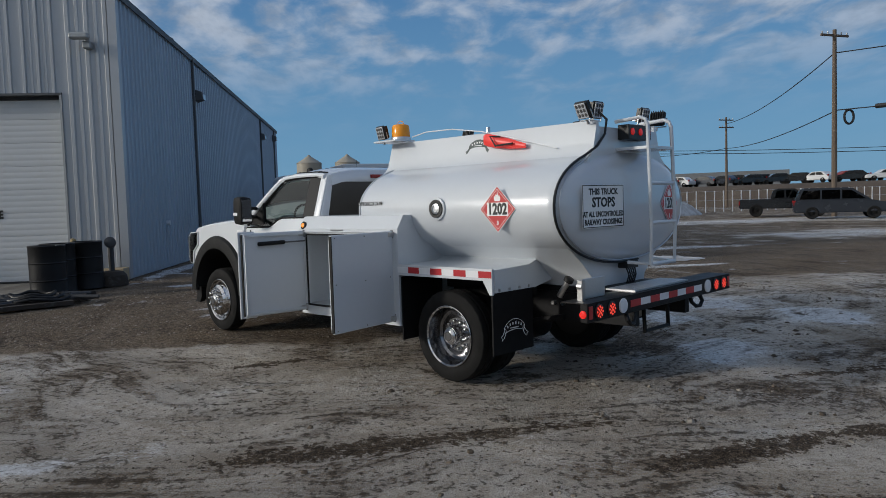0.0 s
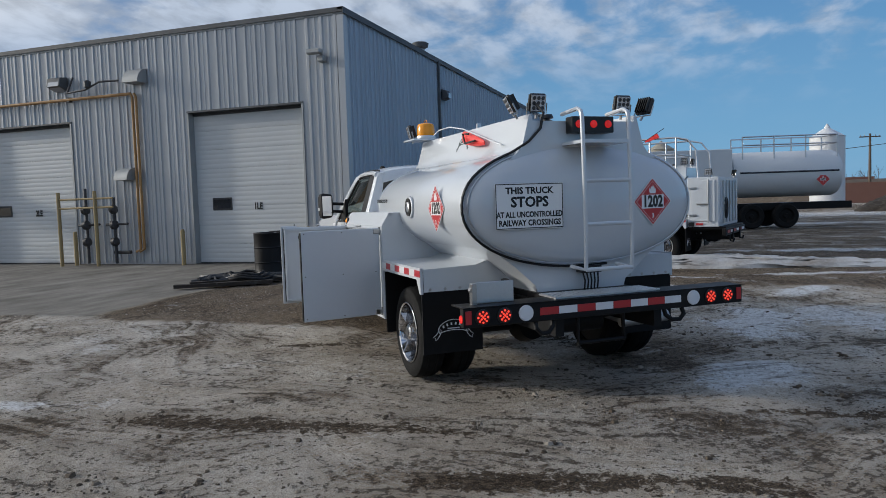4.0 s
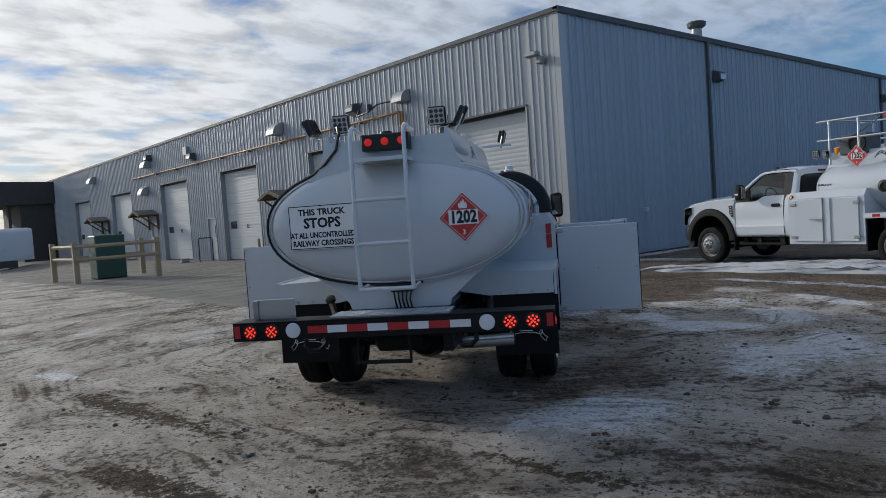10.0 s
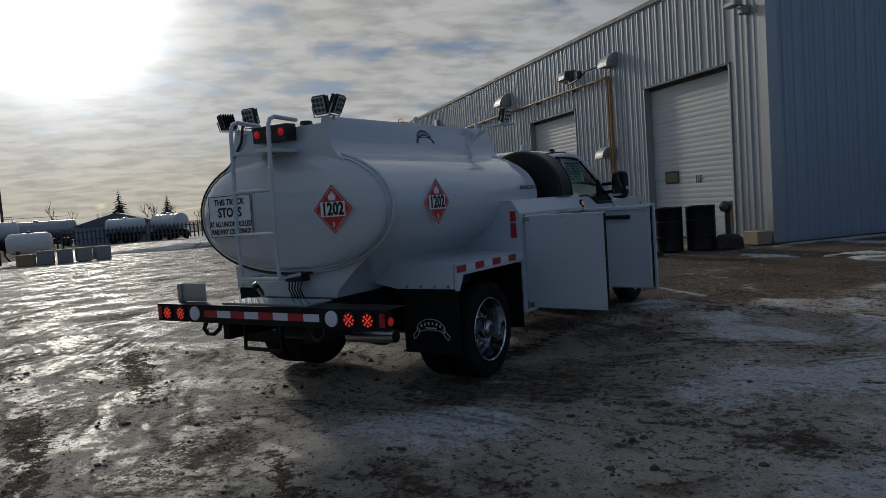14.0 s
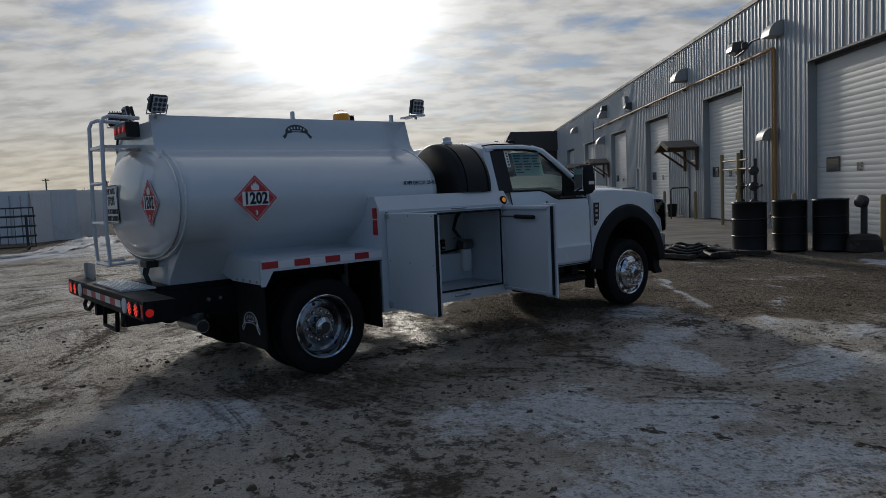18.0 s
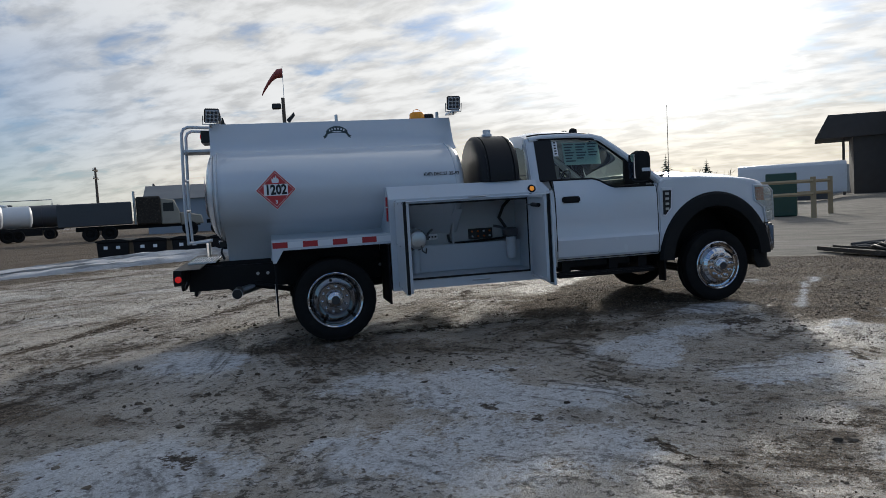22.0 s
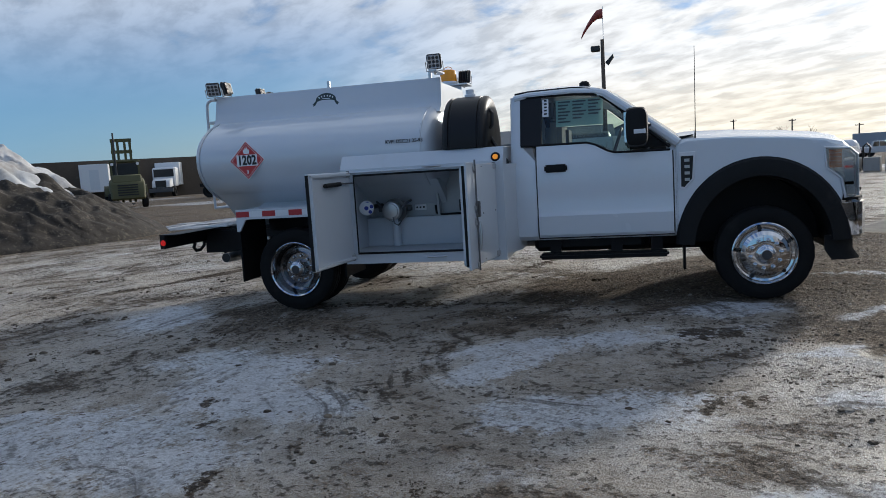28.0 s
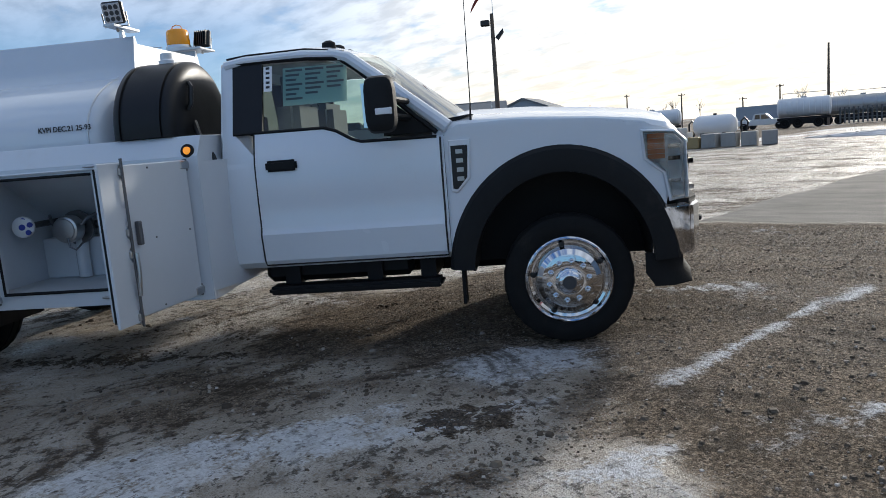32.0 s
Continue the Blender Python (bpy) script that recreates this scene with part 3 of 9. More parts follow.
    dark = maths(n, l, "MULTIPLY", maths(n, l, "MAXIMUM", maths(n, l, "MULTIPLY", pit, 0.85), clod), maths(n, l, "SUBTRACT", 0.9, maths(n, l, "MULTIPLY", sn_k, 0.35)))
    col = mixed(n, l, dark, col, (0.055, 0.043, 0.031))
    # loose soil, breaking up into specks at its edges
    md_f = maths(n, l, "ADD", maths(n, l, "MULTIPLY", att("mud"), 0.88), add((off(pit_f), 2.8), (off(mid), 1.9), (off(fine), 1.8)))
    md_k = step(md_f, 0.42, 0.62)
    soil = ramp(n, l, add((fine, 0.5), (grit, 0.5)), [(0.41, (0.013, 0.009, 0.006)), (0.5, (0.045, 0.032, 0.021)), (0.58, (0.18, 0.135, 0.09))])
    col = mixed(n, l, maths(n, l, "MULTIPLY", md_k, 0.93), col, soil)
    slab_c = ramp(n, l, noise_node(n, l, c, 1.6, 8, 0.65, (1, 0.35, 1)), [(0.35, (0.15, 0.137, 0.118)), (0.55, (0.235, 0.217, 0.188)), (0.72, (0.31, 0.29, 0.26))])
    slab_c = mixed(n, l, maths(n, l, "MULTIPLY", step(pit_f, 0.6, 0.68), 0.4), slab_c, (0.1, 0.085, 0.07))
    col = mixed(n, l, att("slab"), col, slab_c)
    l.new(col, p.inputs["Base Color"])
    wet = add((noise_node(n, l, c, 1.3, 5, 0.6), 0.55), (mid, 0.25), (rut, 0.2))
    rg = n.new("ShaderNodeMapRange")
    rg.inputs[1].default_value, rg.inputs[2].default_value, rg.inputs[3].default_value, rg.inputs[4].default_value = 0.44, 0.52, 0.3, 0.8
    l.new(wet, rg.inputs[0])
    dull = maths(n, l, "MAXIMUM", maths(n, l, "MAXIMUM", stain, md_k), maths(n, l, "MAXIMUM", dark, att("slab")))
    l.new(maths(n, l, "MAXIMUM", rg.outputs[0], maths(n, l, "MULTIPLY", dull, 0.9)), p.inputs["Roughness"])
    l.new(maths(n, l, "SUBTRACT", 0.5, maths(n, l, "MULTIPLY", dull, 0.4)), p.inputs["Specular IOR Level"])
    hgt = add((mid, 0.55), (fine, 0.5), (rut, 0.45), (streak, 0.5), (grit, 0.12), (pit_f, 0.5))
    hgt = maths(n, l, "SUBTRACT", hgt, maths(n, l, "MULTIPLY", dark, 0.12))
    hgt = maths(n, l, "MULTIPLY", hgt, maths(n, l, "SUBTRACT", 1.0, maths(n, l, "MULTIPLY", att("slab"), 0.85)))
    b = n.new("ShaderNodeBump")
    b.inputs["Strength"].default_value, b.inputs["Distance"].default_value = 1.0, 0.075
    l.new(hgt, b.inputs["Height"])
    l.new(b.outputs[0], p.inputs["Normal"])
    me.materials.append(m)
    ob = new("ground", me)
    return tagged(ob, "frozen muddy yard with dirty ice, snow patches and tyre tracks", "ground", kind="structure")


ground = build_ground()


def crumbs():
    """Frozen clods strewn over the yard, thickest on the mud, and gravel where the ice has gone."""
    rnd = random.Random(17)
    clods, gravel = ([], []), ([], [])
    def lump(x, y, r, to=clods):
        co, fa = to
        o = len(co)
        g = ground_z(x, y)
        f = rnd.uniform(0.35, 0.7)
        a0 = rnd.uniform(0, 6.28)
        for k in range(6):
            a = a0 + k * 1.047
            q = r * rnd.uniform(0.7, 1.2)
            co.append((x + q * math.cos(a), y + q * math.sin(a), g - 0.006))
        for k in range(4):
            a = a0 + 0.5 + k * 1.57
            q = r * rnd.uniform(0.45, 0.75)
            co.append((x + q * math.cos(a), y + q * math.sin(a), g + r * f * rnd.uniform(0.7, 1.1)))
        fa.append((o + 6, o + 7, o + 8, o + 9))
        for a, b, c in ((0, 1, 6), (1, 2, 7), (2, 3, 7), (3, 4, 8), (4, 5, 9), (5, 0, 9)):
            fa.append((o + a, o + b, o + c))
        for a, b, c in ((1, 7, 6), (3, 8, 7), (4, 9, 8), (0, 6, 9)):
            fa.append((o + a, o + b, o + c))
    for cx, cy, rx, ry, ang in MUD:
        n = int(1500 * rx * ry) + 40
        c, s = math.cos(radians(ang)), math.sin(radians(ang))
        for k in range(n):
            u, v = rnd.gauss(0, 0.62) * rx, rnd.gauss(0, 0.75) * ry
            lump(cx + u * c - v * s, cy + u * s + v * c, min(0.022, 0.003 + rnd.expovariate(330)))
    for k in range(34000):
        x, y = rnd.uniform(-5, 9), rnd.uniform(0.5, 14.5)
        if noise.fractal(Vector((x * 0.9, y * 0.9, 12)), 0.8, 2.0, 3) + rnd.uniform(-0.4, 0.4) > 0.22:
            lump(x, y, min(0.026, 0.003 + rnd.expovariate(390)))
    for k in range(230):
        cx, cy = rnd.uniform(-1, 7.5), rnd.uniform(1.5, 13.2)
        a, spread = rnd.uniform(0, 3.14), rnd.uniform(0.05, 0.22)
        for j in range(rnd.randint(5, 22)):
            u, v = rnd.gauss(0, spread), rnd.gauss(0, spread * 0.35)
            lump(cx + u * math.cos(a) - v * math.sin(a), cy + u * math.sin(a) + v * math.cos(a), min(0.036, 0.004 + rnd.expovariate(140)))
    for k in range(30000):
        x, y = rnd.uniform(-6.0, 1.4), rnd.uniform(8.8, 14.8)
        if x > -5.4 - 0.15 * (y - 8.8) and noise.noise(Vector((x * 1.6, y * 1.6, 3))) + rnd.uniform(-0.6, 0.6) + 0.45 * smooth(1.3, 0.0, x) > 0.1:
            lump(x, y, min(0.024, 0.0035 + rnd.expovariate(300)), gravel)
    for nm, (co, fa), label, tones in (("clods", clods, "dark frozen clods strewn over the yard", ((0.04, 0.029, 0.019), (0.085, 0.065, 0.045), (0.15, 0.12, 0.088), (0.32, 0.29, 0.245))),
                                       ("gravel", gravel, "brown and grey gravel on the thawed yard", ((0.06, 0.045, 0.03), (0.16, 0.125, 0.09), (0.27, 0.225, 0.175), (0.5, 0.46, 0.41)))):
        me = bpy.data.meshes.new(nm)
        me.from_pydata(co, [], fa)
        m, n, l, p = node_mat("frozen_" + nm)
        g = n.new("ShaderNodeNewGeometry")
        l.new(ramp(n, l, g.outputs["Random Per Island"], list(zip((0.0, 0.5, 0.8, 1.0), tones))), p.inputs["Base Color"])
        p.inputs["Roughness"].default_value = 0.9
        me.materials.append(m)
        tagged(new(nm, me), label, nm, kind="stuff")


crumbs()

# ---- workshop building ----
WX, WY, WEND = -5.76, 17.49, -66.0
BACK = 46.5
M_SHEET = surface("pale_grey_ribbed_sheet", (0.42, 0.43, 0.445), 0.38, 0.35, 0.06, 2.0, (0.33, 0.31, 0.29), 0.06, 0.9, 0.03, 20, each=0.035)
# side version of M_SHEET, with the blue shade put into its colour
M_SHEETSIDE = surface("shade_tinted_ribbed_sheet", (0.35, 0.405, 0.475), 0.45, 0.2, 0.05, 1.5, (0.33, 0.32, 0.31), 0.05, 0.7, 0.03, 20, each=0.03)
M_FLASH = surface("grey_flashing", (0.09, 0.095, 0.10), 0.6, 0.1, 0.1, 2.0)
M_OHDOOR = surface("white_door_panel", (0.55, 0.56, 0.56), 0.45, 0, 0.04, 1.5, (0.42, 0.40, 0.37), 0.12, 0.9, each=0.02)
M_DOORTRIM = surface("dark_door_seal", (0.03, 0.03, 0.032), 0.6, 0, 0.2, 5)
M_YELLOW = surface("weathered_yellow_paint", (0.36, 0.20, 0.07), 0.6, 0, 0.2, 5.0, (0.25, 0.13, 0.06), 0.3, 2.0)
M_BOLLARD = surface("dull_yellow_bollard", (0.33, 0.245, 0.11), 0.6, 0, 0.15, 4.0, (0.25, 0.2, 0.12), 0.2, 1.5)
M_HOOD = surface("galvanised_hood", (0.36, 0.37, 0.37), 0.5, 0.4, 0.12, 3.0)
M_WOODRAW = surface("weathered_timber", (0.135, 0.088, 0.052), 0.8, 0, 0.25, 4.0, bump=0.2, bump_size=40, stretch=(1, 1, 0.2))
M_PORCH = surface("brown_porch_sheet", (0.13, 0.115, 0.10), 0.6, 0.1, 0.2, 3.0, (0.08, 0.065, 0.05), 0.2, 2.0)
M_IRON = surface("dark_iron_pipe", (0.06, 0.06, 0.062), 0.5, 0.5, 0.2, 6.0)
M_DARKWALL = surface("dark_brown_cladding", (0.05, 0.045, 0.042), 0.7, 0, 0.15, 2.0)
M_ROOF = surface("roof_sheet", (0.35, 0.36, 0.37), 0.5, 0.3, 0.1, 1.0)


def eave(y):
    return 6.68 - 0.011 * (y - WY)


def rib_panel(name, mat):
    pts = [(0.0, 0.0)]
    for c in (1 / 6, 0.5, 5 / 6):
        pts += [(c - 0.05, 0), (c - 0.028, 1), (c + 0.028, 1), (c + 0.05, 0)]
        if c < 0.8:
            pts += [(c + 0.125, 0), (c + 0.14, 0.4), (c + 0.19, 0.4), (c + 0.205, 0)]
    pts += [(1.0, 0.0)]
    bm = bm_rings([[Vector((x, -h * 0.038, z)) for x, h in pts] for z in (0, 1)], close=False, cap=False)
    for f in bm.faces:
        f.normal_update()
    me = mesh_of(name, bm, mat)
    for pl in me.polygons:
        pl.use_smooth = False
    return me


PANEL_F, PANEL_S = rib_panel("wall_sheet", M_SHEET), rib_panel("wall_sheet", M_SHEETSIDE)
# openings in the front: (left x, right x, height)
BAYS = [(-10.79, -7.02, 4.33), (-19.0, -15.07, 4.33), (-27.55, -23.5, 4.33), (-35.96, -31.8, 4.33), (-45.5, -41.2, 4.33), (-54.8, -50.6, 4.33)]
DOORS = [(-20.85, -19.8, 2.2), (-29.5, -28.45, 2.17), (-37.9, -36.85, 2.17), (-47.6, -46.55, 2.17)]
OPEN = sorted(BAYS + DOORS, key=lambda o: -o[1])


def build_front():
    wall = bmesh.new()
    x = WX
    spans = []
    for a, b, h in OPEN:
        spans.append((b, x, 0.0))
        spans.append((a, b, h))
        x = a
    spans.append((WEND, x, 0.0))
    for a, b, h in spans:
        bm_box((a, WY + 0.02, h), (b, WY + 0.30, 6.6), wall)
    front = one("wall_front", wall, M_SHEET, "pale grey ribbed steel workshop front wall", "wall", kind="structure")
    for a, b, h in spans:
        n = max(1, round((b - a) / 0.914))
        w = (b - a) / n
        for k in range(n):
            z0 = h if h else 0.05
            shared("wall_sheet", PANEL_F, front, Matrix.Translation((a + k * w, WY + 0.018, z0)) @ Matrix.Diagonal((w, 1, 6.62 - z0, 1)))
    return front


def build_side():
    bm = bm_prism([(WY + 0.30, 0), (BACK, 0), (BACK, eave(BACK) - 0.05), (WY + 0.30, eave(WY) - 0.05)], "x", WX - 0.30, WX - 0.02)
    sd = one("wall_side", bm, M_SHEETSIDE, "ribbed steel workshop side wall, blue-grey shade put into its colour", "wall", kind="structure")
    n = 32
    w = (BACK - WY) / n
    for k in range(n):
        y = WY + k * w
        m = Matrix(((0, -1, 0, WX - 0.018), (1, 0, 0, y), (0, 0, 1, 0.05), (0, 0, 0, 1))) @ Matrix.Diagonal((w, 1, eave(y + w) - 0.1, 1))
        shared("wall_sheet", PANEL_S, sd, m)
    for y in (24.75, 39.6, 45.0):
        part("downpipe", bm_box((WX + 0.012, y - 0.05, 0.1), (WX + 0.09, y + 0.05, eave(y) - 0.06)), M_FLASH, sd, "dark grey downpipe", 0.01)
    for y, z in ((25.25, 5.4), (39.75, 5.4), (44.6, 5.75)):
        wl = part("wall_lamp", bm_prism([(0, 0.2), (0.22, 0.12), (0.26, -0.12), (0.0, -0.2)], "y", -0.2, 0.2, m=Matrix.Translation((WX + 0.02, y, z))), M_FLASH, sd, "dark wall flood lamp", 0.02)
        part("lamp_glass", bm_box((WX + 0.2, y - 0.15, z - 0.13), (WX + 0.285, y + 0.15, z + 0.05)), M_LAMPLENS, wl)
    part("hydrant", bm_cyl((WX, 20.9, 1.25), (WX + 0.1, 20.9, 1.25), 0.07, None, 10), M_BOX, sd, "small wall fitting")
    return sd


wall_front, wall_side = build_front(), build_side()
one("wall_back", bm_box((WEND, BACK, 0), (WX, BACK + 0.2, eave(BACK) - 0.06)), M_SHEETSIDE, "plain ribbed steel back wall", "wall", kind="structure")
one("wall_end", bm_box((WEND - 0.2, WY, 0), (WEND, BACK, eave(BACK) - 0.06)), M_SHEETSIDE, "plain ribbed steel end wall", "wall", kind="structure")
one("roof", bm_prism([(WY - 0.02, eave(WY) - 0.03), (BACK + 0.2, eave(BACK) - 0.03), (BACK + 0.2, eave(BACK) - 0.15), (WY - 0.02, eave(WY) - 0.15)], "x", WEND - 0.2, WX + 0.03), M_ROOF, "low sheet steel roof", "roof", kind="structure")
one("trim_eave", bm_prism([(WY - 0.06, 6.58), (WY - 0.06, 6.70), (WY + 0.1, 6.70), (WY + 0.1, 6.64), (WY - 0.02, 6.64), (WY - 0.02, 6.58)], "x", WEND, WX + 0.05), M_FLASH, "dark grey eave flashing", "trim", kind="structure")
one("trim_side", bm_rings([[Vector((x, y, eave(y) + z)) for x, z in ((WX + 0.07, -0.14), (WX + 0.07, 0.02), (WX - 0.1, 0.02), (WX - 0.1, -0.05), (WX + 0.03, -0.05), (WX + 0.03, -0.14))] for y in (WY - 0.06, BACK)]), M_FLASH, "dark grey verge flashing", "trim", kind="structure")
one("trim_corner", bm_prism([(WX - 0.14, WY - 0.045), (WX + 0.05, WY - 0.045), (WX + 0.05, WY + 0.14), (WX + 0.035, WY + 0.14), (WX + 0.035, WY - 0.03), (WX - 0.14, WY - 0.03)], "z", 0.03, 6.5), M_SHEET, "pale grey corner flashing", "trim", kind="structure")


def bay_door(i, a, b, h, text):
    """A sectional lift-up door set back in its opening."""
    d = thing("door_%d" % i, "white sectional overhead door, shut", "door", kind="structure")
    yf = WY + 0.22
    n = 8
    sh = (h - 0.02) / n
    for k in range(n):
        z0, z1 = 0.02 + k * sh, 0.02 + (k + 1) * sh - 0.006
        pts = [(yf, z0)]
        ribs = 4
        for r in range(ribs):
            za = z0 + (z1 - z0) * (r + 0.06) / ribs
            zb = z0 + (z1 - z0) * (r + 0.94) / ribs
            pts += [(yf, za), (yf - 0.0016, za + 0.006), (yf - 0.0016, zb - 0.006), (yf, zb)]
        pts += [(yf, z1), (yf + 0.05, z1), (yf + 0.05, z0)]
        part("door_section", bm_prism(pts, "x", a + 0.05, b - 0.05), M_OHDOOR, d)
    # jambs in a darker grey that stands in for shadow at the door sides
    for lo, hi in (((a, 0), (a + 0.05, h)), ((b - 0.05, 0), (b, h))):
        part("jamb", bm_box((lo[0], WY - 0.02, lo[1]), (hi[0], WY + 0.30, hi[1])), M_HOOD, d)
    part("head_trim", bm_box((a, WY - 0.028, h - 0.02), (b, WY + 0.28, h + 0.03)), M_FLASH, d)
    part("head_seal", bm_box((a + 0.06, WY + 0.16, h - 0.10), (b - 0.06, WY + 0.215, h - 0.02)), M_DOORTRIM, d)
    part("bottom_seal", bm_box((a + 0.06, yf - 0.02, 0.0), (b - 0.06, yf + 0.02, 0.035)), M_DOORTRIM, d)
    wx = a + 0.36 + (0.2 if i == 1 else 0.0)
    w = part("door_window", bm_box((wx, yf - 0.02, 1.52), (wx + 0.66, yf + 0.0, 1.88)), M_DOORTRIM, d, "black framed door window", 0.01)
    part("pane", bm_box((wx + 0.05, yf - 0.024, 1.57), (wx + 0.61, yf - 0.02, 1.83)), M_BLACKGLASS, w)
    if text:
        lettering(text, 0.25, M_INK, facing(((a + b) / 2 + 0.2, yf - 0.014, 1.60), (1, 0, 0), (0, 0, 1)), d, "door_code", 0.75, 0.05)
    for x in (a - 0.16, b + 0.16):
        if -24 < x < WX - 0.3:
            one("bollard", bm_lathe([(-0.2, 0.06), (0.95, 0.06), (1.0, 0.05), (1.02, 0.02)], (x, WY - 0.28, 0), (0, 0, 1), 14), M_BOLLARD, "dull yellow steel bollard beside a bay door", "bollard", "bay door bollards")
    return d


for i, (a, b, h) in enumerate(BAYS):
    bay_door(i + 1, a, b, h, ("1LE", "2LE", "3LE", "4LE", "", "")[i])


def man_door(i, a, b, h, canopy):
    d = thing("door_%d" % i, "white steel entrance door, shut", "door", kind="structure")
    y = WY + 0.06
    lf = part("door_leaf", bm_box((a + 0.06, y, 0.02), (b - 0.06, y + 0.045, h - 0.05)), M_OHDOOR, d, "", 0.004)
    for lo, hi in (((a, 0.0), (a + 0.06, h)), ((b - 0.06, 0.0), (b, h)), ((a, h - 0.06), (b, h))):
        part("door_frame", bm_box((lo[0], WY - 0.03, lo[1]), (hi[0], WY + 0.2, hi[1])), M_SHEET, d)
    part("door_pane", bm_box((b - 0.34, y - 0.006, 1.15), (b - 0.2, y + 0.0, 1.8)), M_DARKGLASS, lf, "narrow dark pane")
    part("door_knob", bm_lathe([(0, 0.02), (0.05, 0.02), (0.055, 0.035), (0.09, 0.03)], (b - 0.14, y, 1.0), (0, -1, 0), 12), M_STEEL, lf)
    part("kick_plate", bm_box((a + 0.1, y - 0.004, 0.06), (b - 0.1, y, 0.3)), M_ALU, lf)
    xr = b + 0.02
    r = [(xr, WY - 1.0, 0.0), (xr, WY - 1.0, 1.1), (xr, WY - 0.93, 1.17), (xr, WY - 0.37, 1.17), (xr, WY - 0.3, 1.1), (xr, WY - 0.3, 0.0)]
    one("guard_rail", bm_tube(r, 0.026, 8), M_IRON, "dark steel hoop rail before a door", "rail", "door guard rails")
    if canopy:
        ca = thing("door_canopy", "small gabled timber porch roof on brackets over a door", "canopy", Matrix.Translation(((a + b) / 2, WY - 0.03, 0)), "door canopies")
        for s in (-1, 1):
            part("roof_slope", bm_rings([[Vector((s * x, yy, z)) for x, z in ((0, 2.98), (0.95, 2.70), (0.95, 2.66), (0, 2.93))] for yy in (-1.15, 0.0)]), M_PORCH, ca, "ribbed steel slope")
            part("bargeboard", bm_rings([[Vector((s * x, yy, z)) for x, z in ((0, 2.94), (0.95, 2.66), (0.95, 2.56), (0, 2.84))] for yy in (-1.18, -1.15)]), M_WOODRAW, ca, "timber bargeboard")
            part("beam", bm_box((min(s * 0.72, s * 0.8), -1.15, 2.58), (max(s * 0.72, s * 0.8), 0.0, 2.68)), M_WOODRAW, ca)
            part("brace", bm_tube([(s * 0.76, -0.95, 2.58), (s * 0.76, -0.02, 1.9)], 0.045, 6), M_WOODRAW, ca, "timber brace")
            part("wall_post", bm_box((min(s * 0.70, s * 0.82), -0.1, 1.8), (max(s * 0.70, s * 0.82), 0.0, 2.6)), M_WOODRAW, ca)
    return d


for i, (a, b, h) in enumerate(DOORS):
    man_door(i + 7, a, b, h, i != 1)


def hood(x, z, s=1.0):
    """A quarter-round vent hood, open below."""
    bm = bm_prism([(WY, 0.0)] + [(WY - 0.62 * s * math.cos(radians(a)), 0.62 * s * math.sin(radians(a))) for a in range(0, 91, 10)], "x", -0.42 * s, 0.42 * s, m=Matrix.Translation((x, -0.0, z)))
    return one("vent_hood", bm, M_HOOD, "galvanised quarter-round vent hood on the wall", "vent", "vent hoods", angle=40)


for x, z, k in ((-12.4, 5.28, 0.66), (-21.15, 5.32, 0.8), (-13.0, 2.5, 0.58), (-37.4, 5.45, 0.8), (-38.2, 3.9, 0.8), (-49, 5.4, 0.8)):
    hood(x, z, k)


def gas_line():
    g = thing("gas_line", "weathered yellow gas pipe running along the wall", "pipe")
    part("main_pipe", bm_tube([(-40.5, WY - 0.12, 5.02), (-12.66, WY - 0.12, 5.0)], 0.045, 10), M_YELLOW, g)
    for dx in (0.0, 0.13):
        part("drop_pipe", bm_tube([(-12.66 + dx, WY - 0.12, 5.0), (-12.6 + dx, WY - 0.12, 4.9), (-12.6 + dx, WY - 0.12, 0.45), (-12.75 + dx, WY - 0.14, 0.38)], 0.04, 10), M_YELLOW, g)
    for x in range(-39, -12, 3):
        part("pipe_clip", bm_box((x - 0.05, WY - 0.15, 4.93), (x + 0.05, WY - 0.02, 5.07)), M_IRON, g)
    part("cross_pipe", bm_tube([(-12.8, WY - 0.3, 0.38), (-13.4, WY - 0.3, 0.38)], 0.05, 10), M_IRON, g)
    for x, h in ((-13.3, 2.0), (-14.35, 2.3)):
        part("riser", bm_tube([(x, WY - 0.35, 0.05), (x, WY - 0.35, h)], 0.045, 10), M_IRON, g, "dark meter riser")
        for z in (0.7, 1.2, 1.65):
            part("regulator", bm_lathe([(-0.1, 0.05), (-0.06, 0.13), (0.06, 0.13), (0.1, 0.05)], (x + 0.02, WY - 0.4, z), (1, 0, 0.2), 16), M_IRON, g)
        part("branch", bm_tube([(x - 0.3, WY - 0.36, 1.2), (x + 0.5, WY - 0.36, 1.22)], 0.035, 8), M_IRON, g)
    for z in (1.72, 1.98):
        part("guard_bar", bm_tube([(-15.0, WY - 0.7, z), (-13.0, WY - 0.7, z)], 0.03, 8), M_BOLLARD, g, "dull yellow guard bar")
    for x in (-15.04, -13.65):
        part("guard_post", bm_tube([(x, WY - 0.7, 0.0), (x, WY - 0.7, 2.2)], 0.055, 12), M_BOLLARD, g, "dull yellow guard post")
    return g


gas_line()


